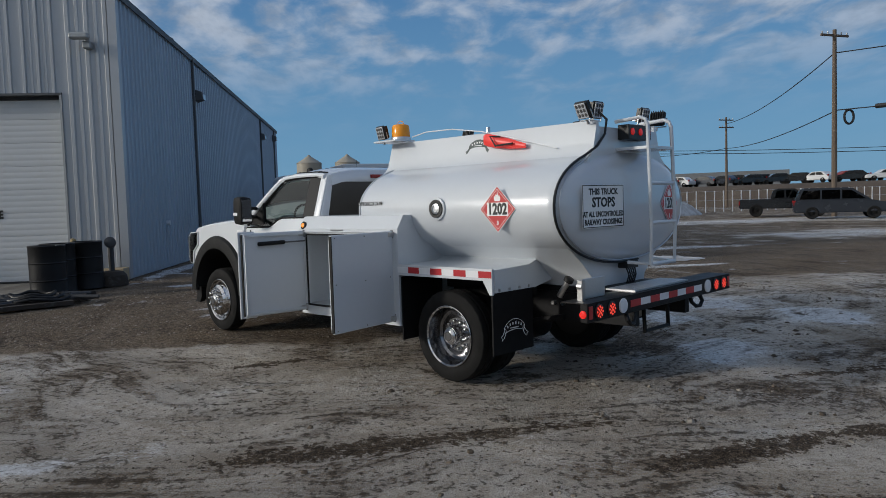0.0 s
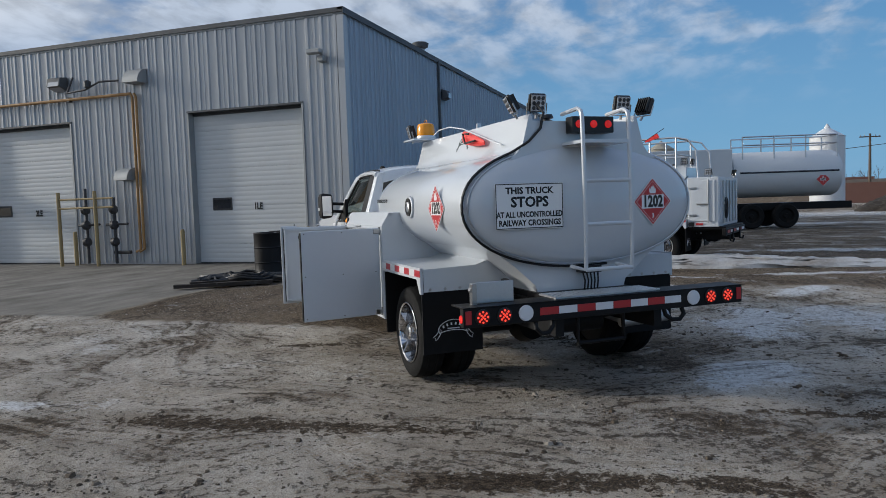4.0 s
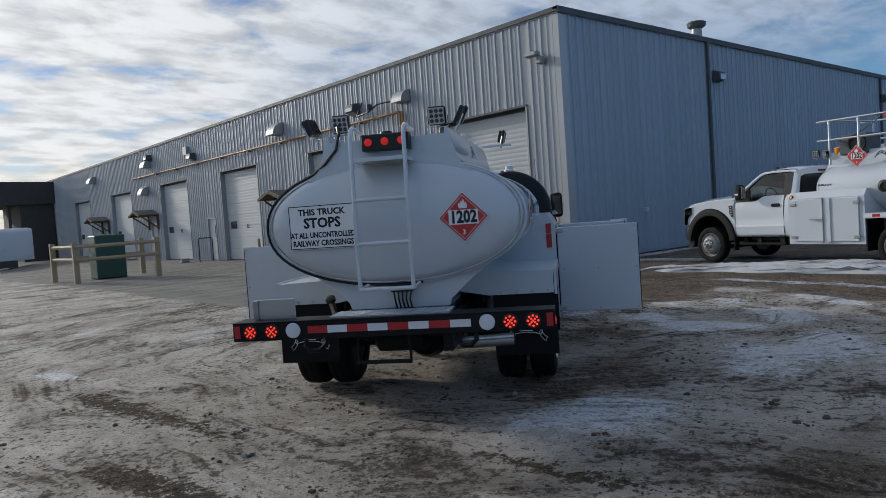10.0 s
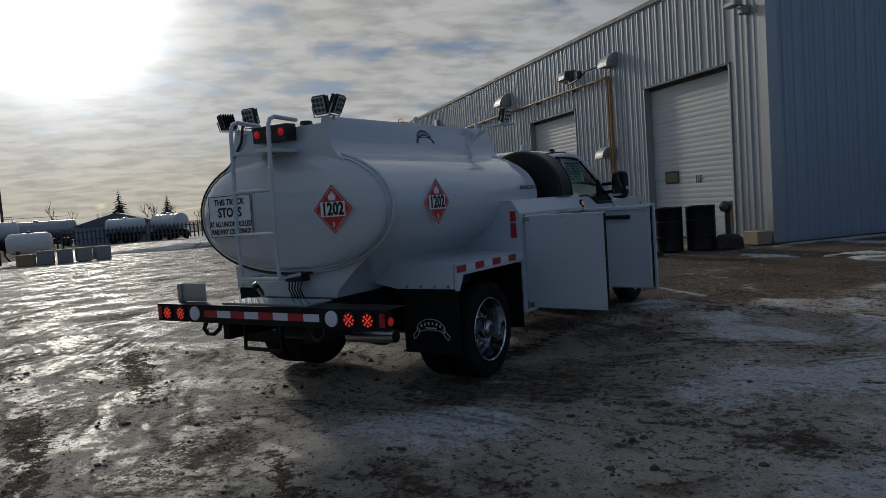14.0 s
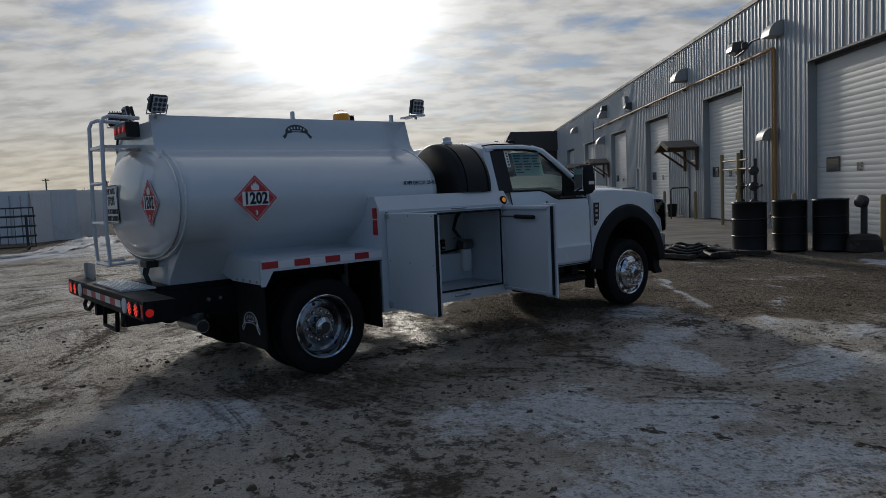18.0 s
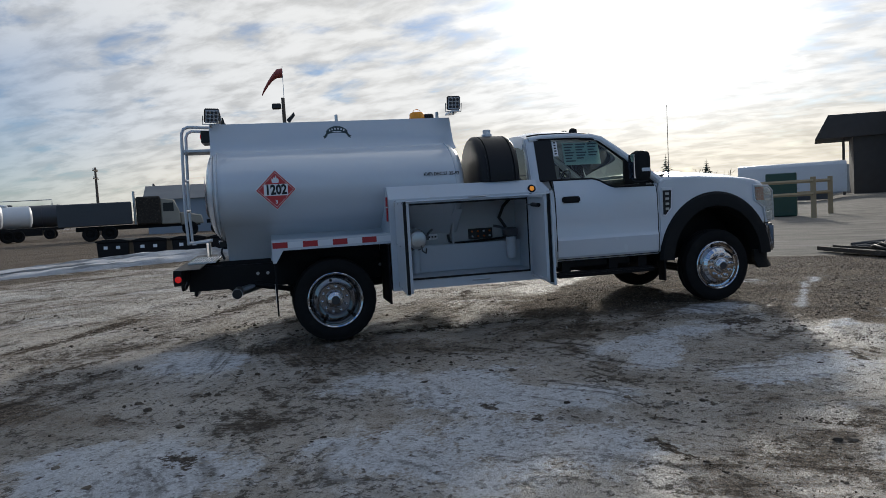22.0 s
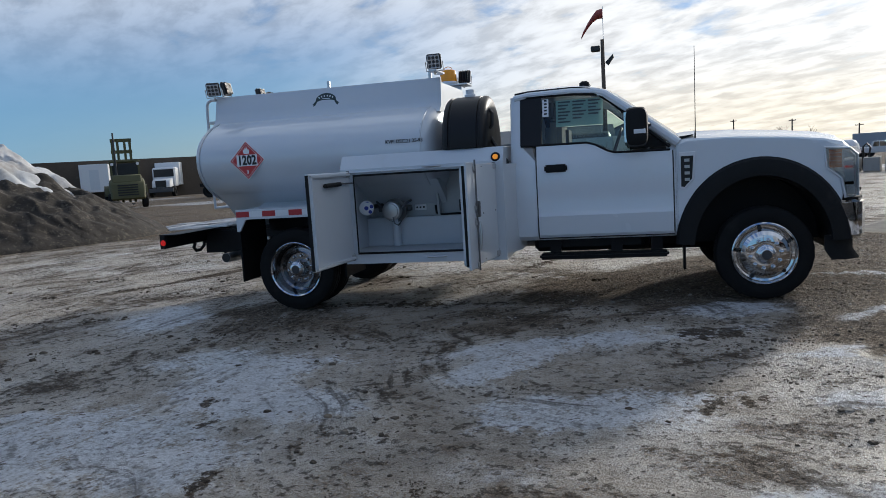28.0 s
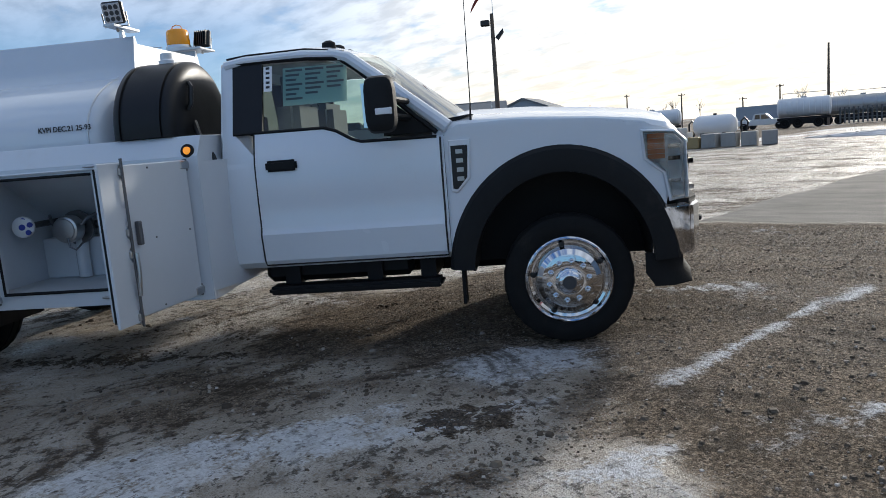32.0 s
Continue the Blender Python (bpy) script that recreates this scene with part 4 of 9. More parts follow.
def wall_light(x, z, twin):
    w = thing("wall_light", "dark wall-mounted flood light", "wall light", Matrix.Translation((x, WY, z)), "wall lights")
    if twin:
        part("arm", bm_tube([(0, 0, 0), (0, -0.25, 0.05)], 0.03, 8), M_HOOD, w)
        part("lamp_head", bm_box((-0.3, -0.42, 0.0), (0.12, -0.2, 0.13)), M_HOOD, w, "", 0.03)
        part("lamp_box", bm_box((-0.08, -0.22, -0.18), (0.1, 0.0, -0.02)), M_HOOD, w, "", 0.02)
    else:
        part("housing", bm_prism([(0, 0.2), (-0.3, 0.16), (-0.34, -0.1), (0, -0.22)], "x", -0.26, 0.26), M_FLASH, w, "", 0.02)
        part("lens", bm_prism([(-0.31, 0.08), (-0.345, -0.09), (-0.05, -0.225), (-0.05, -0.2)], "x", -0.2, 0.2), M_LAMPLENS, w)


wall_light(-6.35, 5.5, True)
wall_light(-15.35, 5.5, False)
wall_light(-30.6, 5.4, False)
wall_light(-37.2, 6.0, False)
one("junction_box", bm_box((-31.6, WY - 0.2, 5.55), (-31.1, WY - 0.02, 6.0)), M_HOOD, "grey junction box on the wall", "box", bevel=0.01)
pr = thing("pipe_bracket", "dark pipe bracket and valves high on the wall", "bracket", Matrix.Translation((-13.9, WY, 5.3)))
part("loop", bm_tube([(-0.9, -0.1, 0.35), (-0.9, -0.35, -0.15), (-0.2, -0.35, -0.1), (0.3, -0.3, 0.1), (0.9, -0.2, 0.1)], 0.03, 8), M_IRON, pr)
part("valve", bm_lathe([(-0.12, 0.04), (-0.08, 0.1), (0.08, 0.1), (0.12, 0.04)], (-0.1, -0.35, 0.05), (0, 0, 1), 12), M_IRON, pr)
ch = thing("roof_flue", "grey steel roof flue with a flared cap", "flue", Matrix.Translation((-7.0, 26.4, 6.52)))
part("stack", bm_lathe([(0, 0.2), (0.85, 0.17), (0.86, 0.1)], (0, 0, 0), (0, 0, 1), 18), M_HOOD, ch)
part("cap", bm_lathe([(0.86, 0.19), (0.92, 0.3), (1.05, 0.33), (1.1, 0.25), (1.12, 0.05)], (0, 0, 0), (0, 0, 1), 18), M_FLASH, ch, "dark flared cap")
# dark projecting canopy at the far end of the front
cn = thing("entrance_canopy", "dark brown sloping canopy at the building end", "canopy", Matrix.Translation((0, 0, 0)))
part("canopy_roof", bm_prism([(WY, 6.5), (WY - 4.4, 6.6), (WY - 5.4, 4.7), (WY, 4.7)], "x", WEND + 5.0, WEND - 4.0), M_DARKWALL, cn)
part("canopy_wall", bm_box((WEND + 4.6, WY - 2.6, -0.6), (WEND - 3.0, WY - 0.06, 4.7)), M_DARKWALL, cn)
part("canopy_post", bm_box((WEND + 4.0, WY - 3.4, -0.6), (WEND + 4.2, WY - 3.2, 4.7)), M_DARKWALL, cn)
# ---- fuel trucks: x ahead from the rear axle, y to the left, z up ----
SIDE = [(0.58, 0.955), (0.62, 0.995), (0.80, 1.014), (0.84, 0.999), (1.1, 1.005), (1.25, 0.995), (1.34, 0.975), (1.44, 0.945), (1.93, 0.80)]


def side(z):
    for (a, ya), (b, yb) in zip(SIDE, SIDE[1:]):
        if z <= b:
            return ya + (yb - ya) * max(0, (z - a)) / (b - a)
    return SIDE[-1][1]


def skin(cols, t=0.02):
    """A sheet of columns of points on the side of the truck, with thickness towards the middle."""
    rings = []
    for col in cols:
        rings.append([Vector(p) for p in col] + [Vector((p[0], p[1] - math.copysign(t, p[1]), p[2])) for p in reversed(col)])
    return bm_rings(rings)


LUG = None


def wheel(T, x, s, front, shine=None):
    """A wheel of the truck: front ones bulge, rear ones are twin with a deep dish."""
    global LUG
    yo = 0.985 if front else 1.17
    ax = (0, s, 0)
    prof = [(-0.215, 0.262), (-0.225, 0.30), (-0.22, 0.36), (-0.195, 0.392), (-0.18, 0.4), (-0.15, 0.403), (-0.145, 0.396), (-0.13, 0.396), (-0.125, 0.403), (-0.085, 0.403),
            (-0.08, 0.394), (-0.065, 0.394), (-0.06, 0.403), (-0.03, 0.4), (-0.012, 0.39), (0.0, 0.36), (0.006, 0.325), (0.0, 0.29), (-0.012, 0.262)]
    tread = {3, 4, 5, 8, 9, 12, 13, 14}
    wob = lambda i, k: (-0.004 if k % 3 == 0 else 0) if i in tread else 0
    o = (x, s * yo, 0.402)
    if front:
        rp = [(-0.2, 0.255), (-0.02, 0.262), (0.004, 0.268), (0.008, 0.262), (0.0, 0.252), (-0.03, 0.243), (-0.035, 0.225), (-0.02, 0.212), (0.025, 0.196), (0.05, 0.165), (0.058, 0.12), (0.058, 0.085), (0.075, 0.08), (0.082, 0.06)]
    else:
        rp = [(-0.2, 0.255), (-0.02, 0.262), (0.004, 0.268), (0.008, 0.262), (0.0, 0.25), (-0.06, 0.238), (-0.12, 0.222), (-0.135, 0.2), (-0.13, 0.165), (-0.12, 0.15), (-0.118, 0.09), (-0.06, 0.085), (-0.02, 0.075), (-0.01, 0.05)]
    rim = part("wheel", bm_lathe(rp, o, ax, 40), shine or M_CHROME, T, "polished chrome steel wheel" if shine is None else "dull painted steel wheel", angle=25)
    if not front:
        part("wheel_dish", bm_lathe([(-0.055, 0.236), (-0.115, 0.221), (-0.131, 0.2), (-0.126, 0.165), (-0.116, 0.148), (-0.114, 0.09)], o, ax, 40, cap=False), M_DISH, rim, "steel wheel dish, dark reflections put into its colour", angle=25)
    part("tyre", bm_lathe(prof, o, ax, 84, wobble=wob, cap=False), M_RUBBER, rim, "black tyre with dusty tread", angle=30)
    if not front:
        o2 = (x, s * (yo - 0.285), 0.402)
        part("inner_tyre", bm_lathe(prof, o2, ax, 84, wobble=wob, cap=False), M_RUBBER, rim, angle=30)
        part("inner_rim", bm_lathe([(-0.2, 0.262), (-0.1, 0.25), (-0.02, 0.262)], o2, ax, 32), M_BLACK, rim)
    ha = (0.08, 0.05) if front else (-0.012, 0.05)
    part("hub_cap", bm_lathe([(ha[0] - 0.03, 0.074), (ha[0] + 0.005, 0.07), (ha[0] + 0.014, 0.06), (ha[0] + 0.02, 0.045), (ha[0] + 0.022, 0.012)], o, ax, 24), M_CHROME, rim)
    part("hub_badge", bm_lathe([(ha[0] + 0.02, 0.042), (ha[0] + 0.026, 0.038)], o, ax, 20), M_DASH, rim)
    if LUG is None:
        LUG = mesh_of("lug_nut", bm_lathe([(-0.006, 0.021), (0.004, 0.02), (0.006, 0.0165), (0.024, 0.016), (0.036, 0.011), (0.04, 0.004)], (0, 0, 0), (0, 1, 0), 10), M_LUG)
        LUG["hole"] = 0
    base = 0.058 if front else -0.12
    for k in range(10):
        a = radians(36 * k + 9)
        shared("lug_nut", LUG, rim, Matrix.Translation((x + 0.122 * math.cos(a), s * (yo + base), 0.402 + 0.122 * math.sin(a))) @ pose(0, 0, 0, 0, 0, 0 if s > 0 else 180))
    rad, dep = (0.219, -0.024) if front else (0.183, -0.128)
    for k in range(5):
        a = radians(72 * k + 27)
        c = (x + rad * math.cos(a), s * (yo + dep), 0.402 + rad * math.sin(a))
        part("hand_hole", bm_lathe([(-0.012, 0.012), (0.004, 0.017 if front else 0.015), (0.006, 0.011)], c, ax, 14), M_INK, rim)


WORK_DIODE = mesh_of("diode", bm_lathe([(0, 0.016), (0.002, 0.013)], (0, 0, 0), (0, -1, 0), 10), M_DASH)
TAIL_DIODE = mesh_of("diode", bm_lathe([(0, 0.0085), (0.003, 0.007)], (0, 0, 0), (-1, 0, 0), 8), M_DIODE)


def work_lamp(T, p, yaw, tilt=0, size=0.145, name="work_lamp"):
    """A square lamp with nine diodes on a bracket; it shines along its own -y."""
    m = Matrix.Translation(p) @ pose(0, 0, 0, tilt, 0, yaw)
    h = size / 2
    ob = placed(name, bm_box((-h, -0.02, -h), (h, 0.02, h)), M_INK, T, m, "black square diode work lamp", 0.014)
    for k in range(6):
        x = -h + 0.02 + k * (size - 0.04) / 5
        part("cooling_fin", bm_box((x - 0.003, 0.02, -h * 0.85), (x + 0.003, 0.045, h * 0.85)), M_INK, ob)
    lens = part("lens", bm_box((-h * 0.86, -0.024, -h * 0.86), (h * 0.86, -0.018, h * 0.86)), M_LAMPLENS, ob, "clear lens", 0.002)
    for i in range(3):
        for j in range(3):
            shared("diode", WORK_DIODE, lens, Matrix.Translation(((i - 1) * h * 0.52, -0.0245, (j - 1) * h * 0.52)))
    bm = bm_tube([(-h - 0.012, 0, 0.0), (-h - 0.012, 0, -h - 0.015), (h + 0.012, 0, -h - 0.015), (h + 0.012, 0, 0.0)], 0.006, 6)
    bm_cyl((0, 0, -h - 0.015), (0, 0, -h - 0.05), 0.012, None, 8, bm)
    part("bracket", bm, M_STEEL, ob)
    return ob


def placard(T, m, w=0.27):
    """A red diamond placard with flame, number and class."""
    ob = placed("placard", plate(w, w, 0.003), M_WHITE, T, m @ pose(0, 0, 0, 0, 0, 45), "red diamond flammable liquid placard")
    k = w * 0.965
    part("red_field", bm_prism([(-k / 2, -k / 2), (k / 2, -k / 2), (k / 2, k / 2), (-k / 2, k / 2)], "z", 0.003, 0.0042), M_PLACARD, ob)
    inv = pose(0, 0, 0, 0, 0, -45)
    bar = part("number_panel", bm_prism([(-0.112, -0.055), (0.112, -0.055), (0.112, 0.055), (-0.112, 0.055)], "z", 0.004, 0.0055), M_WHITE, ob)
    bar.matrix_basis = inv
    lettering("1202", 0.128, M_INK, inv @ Matrix.Translation((0, -0.002, 0.006)), ob, "number", 0.80, 0.04)
    lettering("3", 0.05, M_WHITE, inv @ Matrix.Translation((0, -0.115, 0.006)), ob, "class_number")
    fl = [(-0.028, 0.066), (0.028, 0.066), (0.034, 0.09), (0.022, 0.118), (0.018, 0.1), (0.004, 0.142), (-0.004, 0.112), (-0.016, 0.128), (-0.02, 0.1), (-0.034, 0.112), (-0.036, 0.085)]
    fm = part("flame", bm_prism(fl, "z", 0.004, 0.0055), M_WHITE, ob)
    fm.matrix_basis = inv
    for e in range(4):
        a = pose(0, 0, 0, 0, 0, 90 * e)
        part("border_line", bm_box((-k / 2 + 0.012, k / 2 - 0.0155, 0.004), (k / 2 - 0.012, k / 2 - 0.0125, 0.005), m=a), M_WHITE, ob)
    return ob


def emblem_shape(w):
    """The outlines of an arched band and its two swallow tails."""
    band = arc(0, -0.16 * w, 0.43 * w, 0.37 * w, 150, 30, 16) + arc(0, -0.16 * w, 0.40 * w, 0.13 * w, 30, 150, 16)
    tails = [[(s * 0.355 * w, 0.03 * w), (s * 0.375 * w, -0.05 * w), (s * 0.43 * w, -0.12 * w), (s * 0.50 * w, -0.165 * w), (s * 0.455 * w, -0.185 * w), (s * 0.455 * w, -0.245 * w), (s * 0.39 * w, -0.205 * w), (s * 0.33 * w, -0.12 * w), (s * 0.305 * w, -0.03 * w)] for s in (-1, 1)]
    return band, tails


def emblem_bars(ob, w, mat, z):
    """Plain bars where the band carries writing."""
    for k in range(6):
        a = radians(128 - 76 * k / 5)
        m = Matrix.Translation((0.40 * w * math.cos(a), -0.16 * w + 0.272 * w * math.sin(a), z)) @ pose(0, 0, 0, 0, 0, math.degrees(a) * 0.6 - 54)
        part("print_bar", bm_box((-0.02 * w, -0.03 * w, 0), (0.02 * w, 0.03 * w, 0.001), m=m), mat, ob)
    part("print_bar", bm_box((-0.15 * w, 0.0 * w, z), (0.15 * w, 0.022 * w, z + 0.001)), mat, ob)


def banner(T, m, w, mat, name="maker_mark"):
    """The maker's mark, as a plain arched ribbon."""
    bm = bmesh.new()
    band, tails = emblem_shape(w)
    for q in [band] + tails:
        bm_prism(q, "z", 0, 0.002, bm)
    ob = placed(name, bm, mat, T, m, "arched ribbon emblem")
    emblem_bars(ob, w, M_SILVER, 0.002)
    return ob


def ribbon_outline(T, m, w, mat):
    """The same ribbon as a thin light outline, for the dark mudflaps."""
    band, tails = emblem_shape(w)
    bm = bmesh.new()
    for q in [band] + tails:
        bm_tube([(x, y, 0.002) for x, y in q], 0.0028, 4, bm, closed=True)
    ob = placed("maker_mark", bm, mat, T, m, "thin white ribbon outline")
    emblem_bars(ob, w, mat, 0.001)
    return ob


def ellipse_ring(x, k, n=64, a=1.04, b=0.485, zc=1.49):
    e = 2 / 2.15
    out = []
    for i in range(n):
        c, s = math.cos(6.28318 * i / n), math.sin(6.28318 * i / n)
        out.append(Vector((x, a * k * math.copysign(abs(c) ** e, c), zc + b * k * math.copysign(abs(s) ** e, s))))
    return out


def cab(T, sticker=True):
    # lower body
    zs = [z for z, _ in SIDE[:7]]
    def ring(x, k):
        r = [Vector((x, -side(z) * k, z)) for z in zs] + [Vector((x, side(z) * k, z)) for z in reversed(zs)]
        return r
    part("cab_body", bm_rings([ring(2.15, 0.96), ring(2.18, 0.995), ring(3.57, 0.995)]), M_CAB, T, "white painted cab body", angle=30)
    for s in (-1, 1):
        # door skin: its top edge steps down ahead of the seat
        cols = []
        for i in range(25):
            x = 2.372 + (3.545 - 2.372) * i / 24
            top = 1.445 - (0.105 * min(1, max(0, (x - 2.82) / 0.24)) ** 1.2) - 0.005 * max(0, x - 3.0)
            cols.append([(x, s * (side(z) + 0.008), z) for z in [0.605, 0.63, 0.7, 0.8, 0.822, 0.845, 1.0, 1.15, 1.25, 1.31, 0.5 * (1.31 + top), top]])
        door = part("door", skin(cols, 0.05), M_CAB, T, "white cab door", angle=22)
        gap = [(2.367, z) for z in (1.44, 1.25, 1.0, 0.845, 0.8, 0.7, 0.63, 0.6)] + [(3.551, z) for z in (0.6, 0.63, 0.7, 0.8, 0.845, 1.0, 1.25, 1.33)]
        part("door_gap", bm_tube([(x, s * (side(z) + 0.005), z) for x, z in gap], 0.006, 6), M_INK, door, "dark gap round the door")
        h = bm_box((2.44, s * 0.998, 1.195), (2.645, s * 1.03, 1.265))
        part("door_handle", h, M_TRIM, door, "black door handle", 0.014, seg=2)
        # corner pillar behind the door, black pillar, window frame
        cols = [[(x, s * side(z) * k, z) for z in (0.62, 0.8, 1.1, 1.3, 1.45, 1.6, 1.75, 1.9)] for x, k in ((2.13, 0.955), (2.15, 0.985), (2.19, 1.0), (2.362, 1.0))]
        rear = [[(x + (0.0 if x > 2.3 else 0), y, z) for x, y, z in c] for c in cols[:3]] + [[(2.362 if z < 1.45 else 2.232, s * side(z), z) for z in (0.62, 0.8, 1.1, 1.3, 1.45, 1.6, 1.75, 1.9)]]
        part("rear_pillar", skin(rear, 0.05), M_CAB, T, angle=25)
        part("black_pillar", skin([[(x, s * (side(z) + 0.004), z) for z in (1.45, 1.6, 1.75, 1.885)] for x in (2.225, 2.42)], 0.03), M_POLY, T, "gloss black pillar panel")
        pane = [(2.405, 1.44), (2.42, 1.87), (2.70, 1.868), (2.93, 1.845), (3.2, 1.63), (3.49, 1.37), (3.06, 1.345), (2.83, 1.44)]
        bm = bmesh.new()
        bm.faces.new([bm.verts.new((x, s * (side(z) - 0.012), z)) for x, z in pane])
        g = part("side_window", bm, M_GLASS, T, "tinted side window")
        g.visible_shadow = False
        top = [(2.23, 1.89), (2.5, 1.892), (2.72, 1.888), (2.93, 1.868), (3.04, 1.79), (3.2, 1.65), (3.4, 1.47), (3.53, 1.36)]
        part("window_frame", bm_tube([(x, s * (side(z) + 0.002), z) for x, z in top], 0.016, 6), M_TRIM, T, "black window seal")
        bott = [(2.23, 1.445), (2.82, 1.442), (2.90, 1.418), (3.0, 1.36), (3.06, 1.34), (3.53, 1.335)]
        part("window_seal", bm_tube([(x, s * (side(z) + 0.006), z) for x, z in bott], 0.011, 6), M_TRIM, T)
        tri = [(3.2, 1.36), (3.2, 1.62), (3.5, 1.365)]
        part("mirror_sail", bm_prism(tri, "y", s * 0.955, s * 0.92), M_TRIM, T, "black corner panel at the mirror")
        # windscreen pillar
        a = [(3.60, 0.955, 1.385), (3.40, 0.91, 1.545), (3.15, 0.858, 1.745), (2.99, 0.815, 1.865), (2.86, 0.79, 1.905)]
        part("windscreen_pillar", bm_tube([(x, s * y, z) for x, y, z in a], [0.045, 0.042, 0.04, 0.04, 0.035], 10), M_CAB, T)
        # roof rail
        part("roof_rail", bm_tube([(x, s * 0.80, z) for x, z in ((2.17, 1.885), (2.3, 1.905), (2.7, 1.912), (2.95, 1.885))], 0.032, 10), M_CAB, T)
        part("roof_strip", bm_tube([(x, s * 0.765, z) for x, z in ((2.17, 1.93), (2.3, 1.945), (2.7, 1.95), (2.95, 1.915))], 0.009, 6), M_TRIM, T)
        # towing mirror
        hs = bm_rings([[Vector((3.25 + math.copysign(abs(dx) ** 0.45, dx) * w, s * y, 1.54 + math.copysign(abs(dz) ** 0.45, dz) * h)) for dx, dz in arc(0, 0, 1, 1, 0, 345, 23)] for y, w, h in ((1.12, 0.06, 0.125), (1.135, 0.08, 0.15), (1.23, 0.095, 0.165), (1.27, 0.085, 0.152), (1.285, 0.06, 0.12))])
        mir = part("mirror", hs, M_TRIM, T, "black towing mirror", angle=30)
        part("mirror_glass", bm_prism([(s * 1.145, 1.415), (s * 1.262, 1.415), (s * 1.262, 1.665), (s * 1.145, 1.665)], "x", 3.15, 3.18), M_CHROME, mir, "mirror glass")
        part("turn_lens", bm_box((3.22, min(s * 1.20, s * 1.288), 1.475), (3.325, max(s * 1.20, s * 1.288), 1.525)), M_SILVER, mir, "clear turn signal lens", 0.01)
        part("mirror_arm", bm_tube([(3.36, s * 0.95, 1.56), (3.31, s * 1.12, 1.57)], 0.02, 8), M_TRIM, mir)
        part("mirror_arm", bm_tube([(3.36, s * 0.95, 1.46), (3.31, s * 1.12, 1.47)], 0.02, 8), M_TRIM, mir)
        # fender with its wheel arch
        poly = [(3.572, 0.60), (3.572, 1.345), (3.66, 1.395), (4.0, 1.40), (4.5, 1.365), (4.78, 1.325), (4.83, 1.25), (4.89, 0.9), (4.87, 0.80)]
        arch = arc(4.255, 0.5, 0.60, 0.64, 28, 171, 18)
        part("fender", bm_prism(poly + arch, "y", s * 1.0, s * 0.93), M_CAB, T, "white front fender", 0.012, seg=2)
        rings = []
        for k in range(29):
            a = radians(3 + 174 * k / 28)
            c, z = math.cos(a), math.sin(a)
            rings.append([Vector((4.255 + c * r[0], s * r[2], 0.47 + z * r[1])) for r in ((0.70, 0.76, 0.998), (0.675, 0.735, 1.035), (0.60, 0.66, 1.05), (0.545, 0.60, 1.045), (0.535, 0.59, 0.86), (0.56, 0.62, 0.86))])
        part("fender_flare", bm_rings(rings), M_TRIM, T, "black plastic fender flare", angle=30)
        rings = [[Vector((4.255 + math.cos(radians(a)) * r, y * s, 0.47 + math.sin(radians(a)) * r * 1.06)) for y, r in ((0.9, 0.565), (0.5, 0.565), (0.5, 0.55), (0.9, 0.55))] for a in range(0, 181, 12)]
        part("arch_liner", bm_rings(rings), M_TRIM, T)
        part("inner_arch_wall", bm_prism(arc(4.255, 0.47, 0.56, 0.59, 0, 180, 16), "y", s * 0.5, s * 0.47), M_BLACK, T)
        # badge: dark oblong in a chrome surround
        b = part("fender_badge", bm_prism([(3.60, 0.995), (3.64, 0.985), (3.72, 1.07), (3.735, 1.305), (3.60, 1.305)], "y", s * 0.998, s * 1.012), M_SILVER, T, "bright-edged vertical badge", 0.004)
        part("badge_field", bm_prism([(3.613, 1.01), (3.64, 1.005), (3.702, 1.075), (3.716, 1.27), (3.613, 1.27)], "y", s * 1.011, s * 1.015), M_INK, b)
        for k in range(4):
            z = 1.235 - k * 0.055
            part("badge_bar", bm_box((3.642, min(s * 1.014, s * 1.018), z - 0.014), (3.684, max(s * 1.014, s * 1.018), z + 0.012)), M_STEEL, b)
        # headlamp
        hp = [(4.745, 1.27), (4.93, 1.255), (4.985, 1.20), (4.99, 0.87), (4.90, 0.855), (4.87, 1.02), (4.76, 1.11)]
        hl = part("headlamp", bm_prism(hp, "y", s * 1.0, s * 0.66), M_HEADLAMP, T, "bright headlamp unit in a chrome bezel", 0.015)
        part("bezel", bm_tube([(x, s * 1.006, z) for x, z in hp], 0.013, 8, closed=True), M_SILVER, hl, "bright bezel")
        part("lamp_recess", bm_prism([(4.885, 1.235), (4.955, 1.20), (4.965, 0.90), (4.915, 0.885), (4.895, 1.04), (4.885, 1.10)], "y", s * 0.999, s * 1.003), M_SILVER, hl, "pale lamp reflector bowl")
        for z in (1.17, 1.10, 0.97):
            part("lamp_fin", bm_box((4.89, min(s * 1.002, s * 1.01), z - 0.012), (4.96, max(s * 1.002, s * 1.01), z + 0.012)), M_CHROME, hl)
        part("headlamp_glass", bm_prism([(x + 0.004, z) for x, z in hp], "y", s * 1.022, s * 1.018), M_CLEAR, hl)
        for z in (1.235, 1.205, 1.175, 1.145, 1.115):
            part("amber_reflector", bm_box((4.775, min(s * 1.0, s * 1.012), z - 0.0135), (4.872, max(s * 1.0, s * 1.012), z + 0.0135)), M_REFLECT, hl, "amber side reflector")
        part("lower_reflector", bm_box((4.91, min(s * 1.003, s * 1.01), 0.88), (4.97, max(s * 1.003, s * 1.01), 0.94)), M_SILVER, hl)
        # step bar
        st = part("running_board", bm_box((2.36, min(s * 0.84, s * 1.0), 0.40), (3.50, max(s * 0.84, s * 1.0), 0.455)), M_BLACK, T, "black tubular running board", 0.018, seg=2)
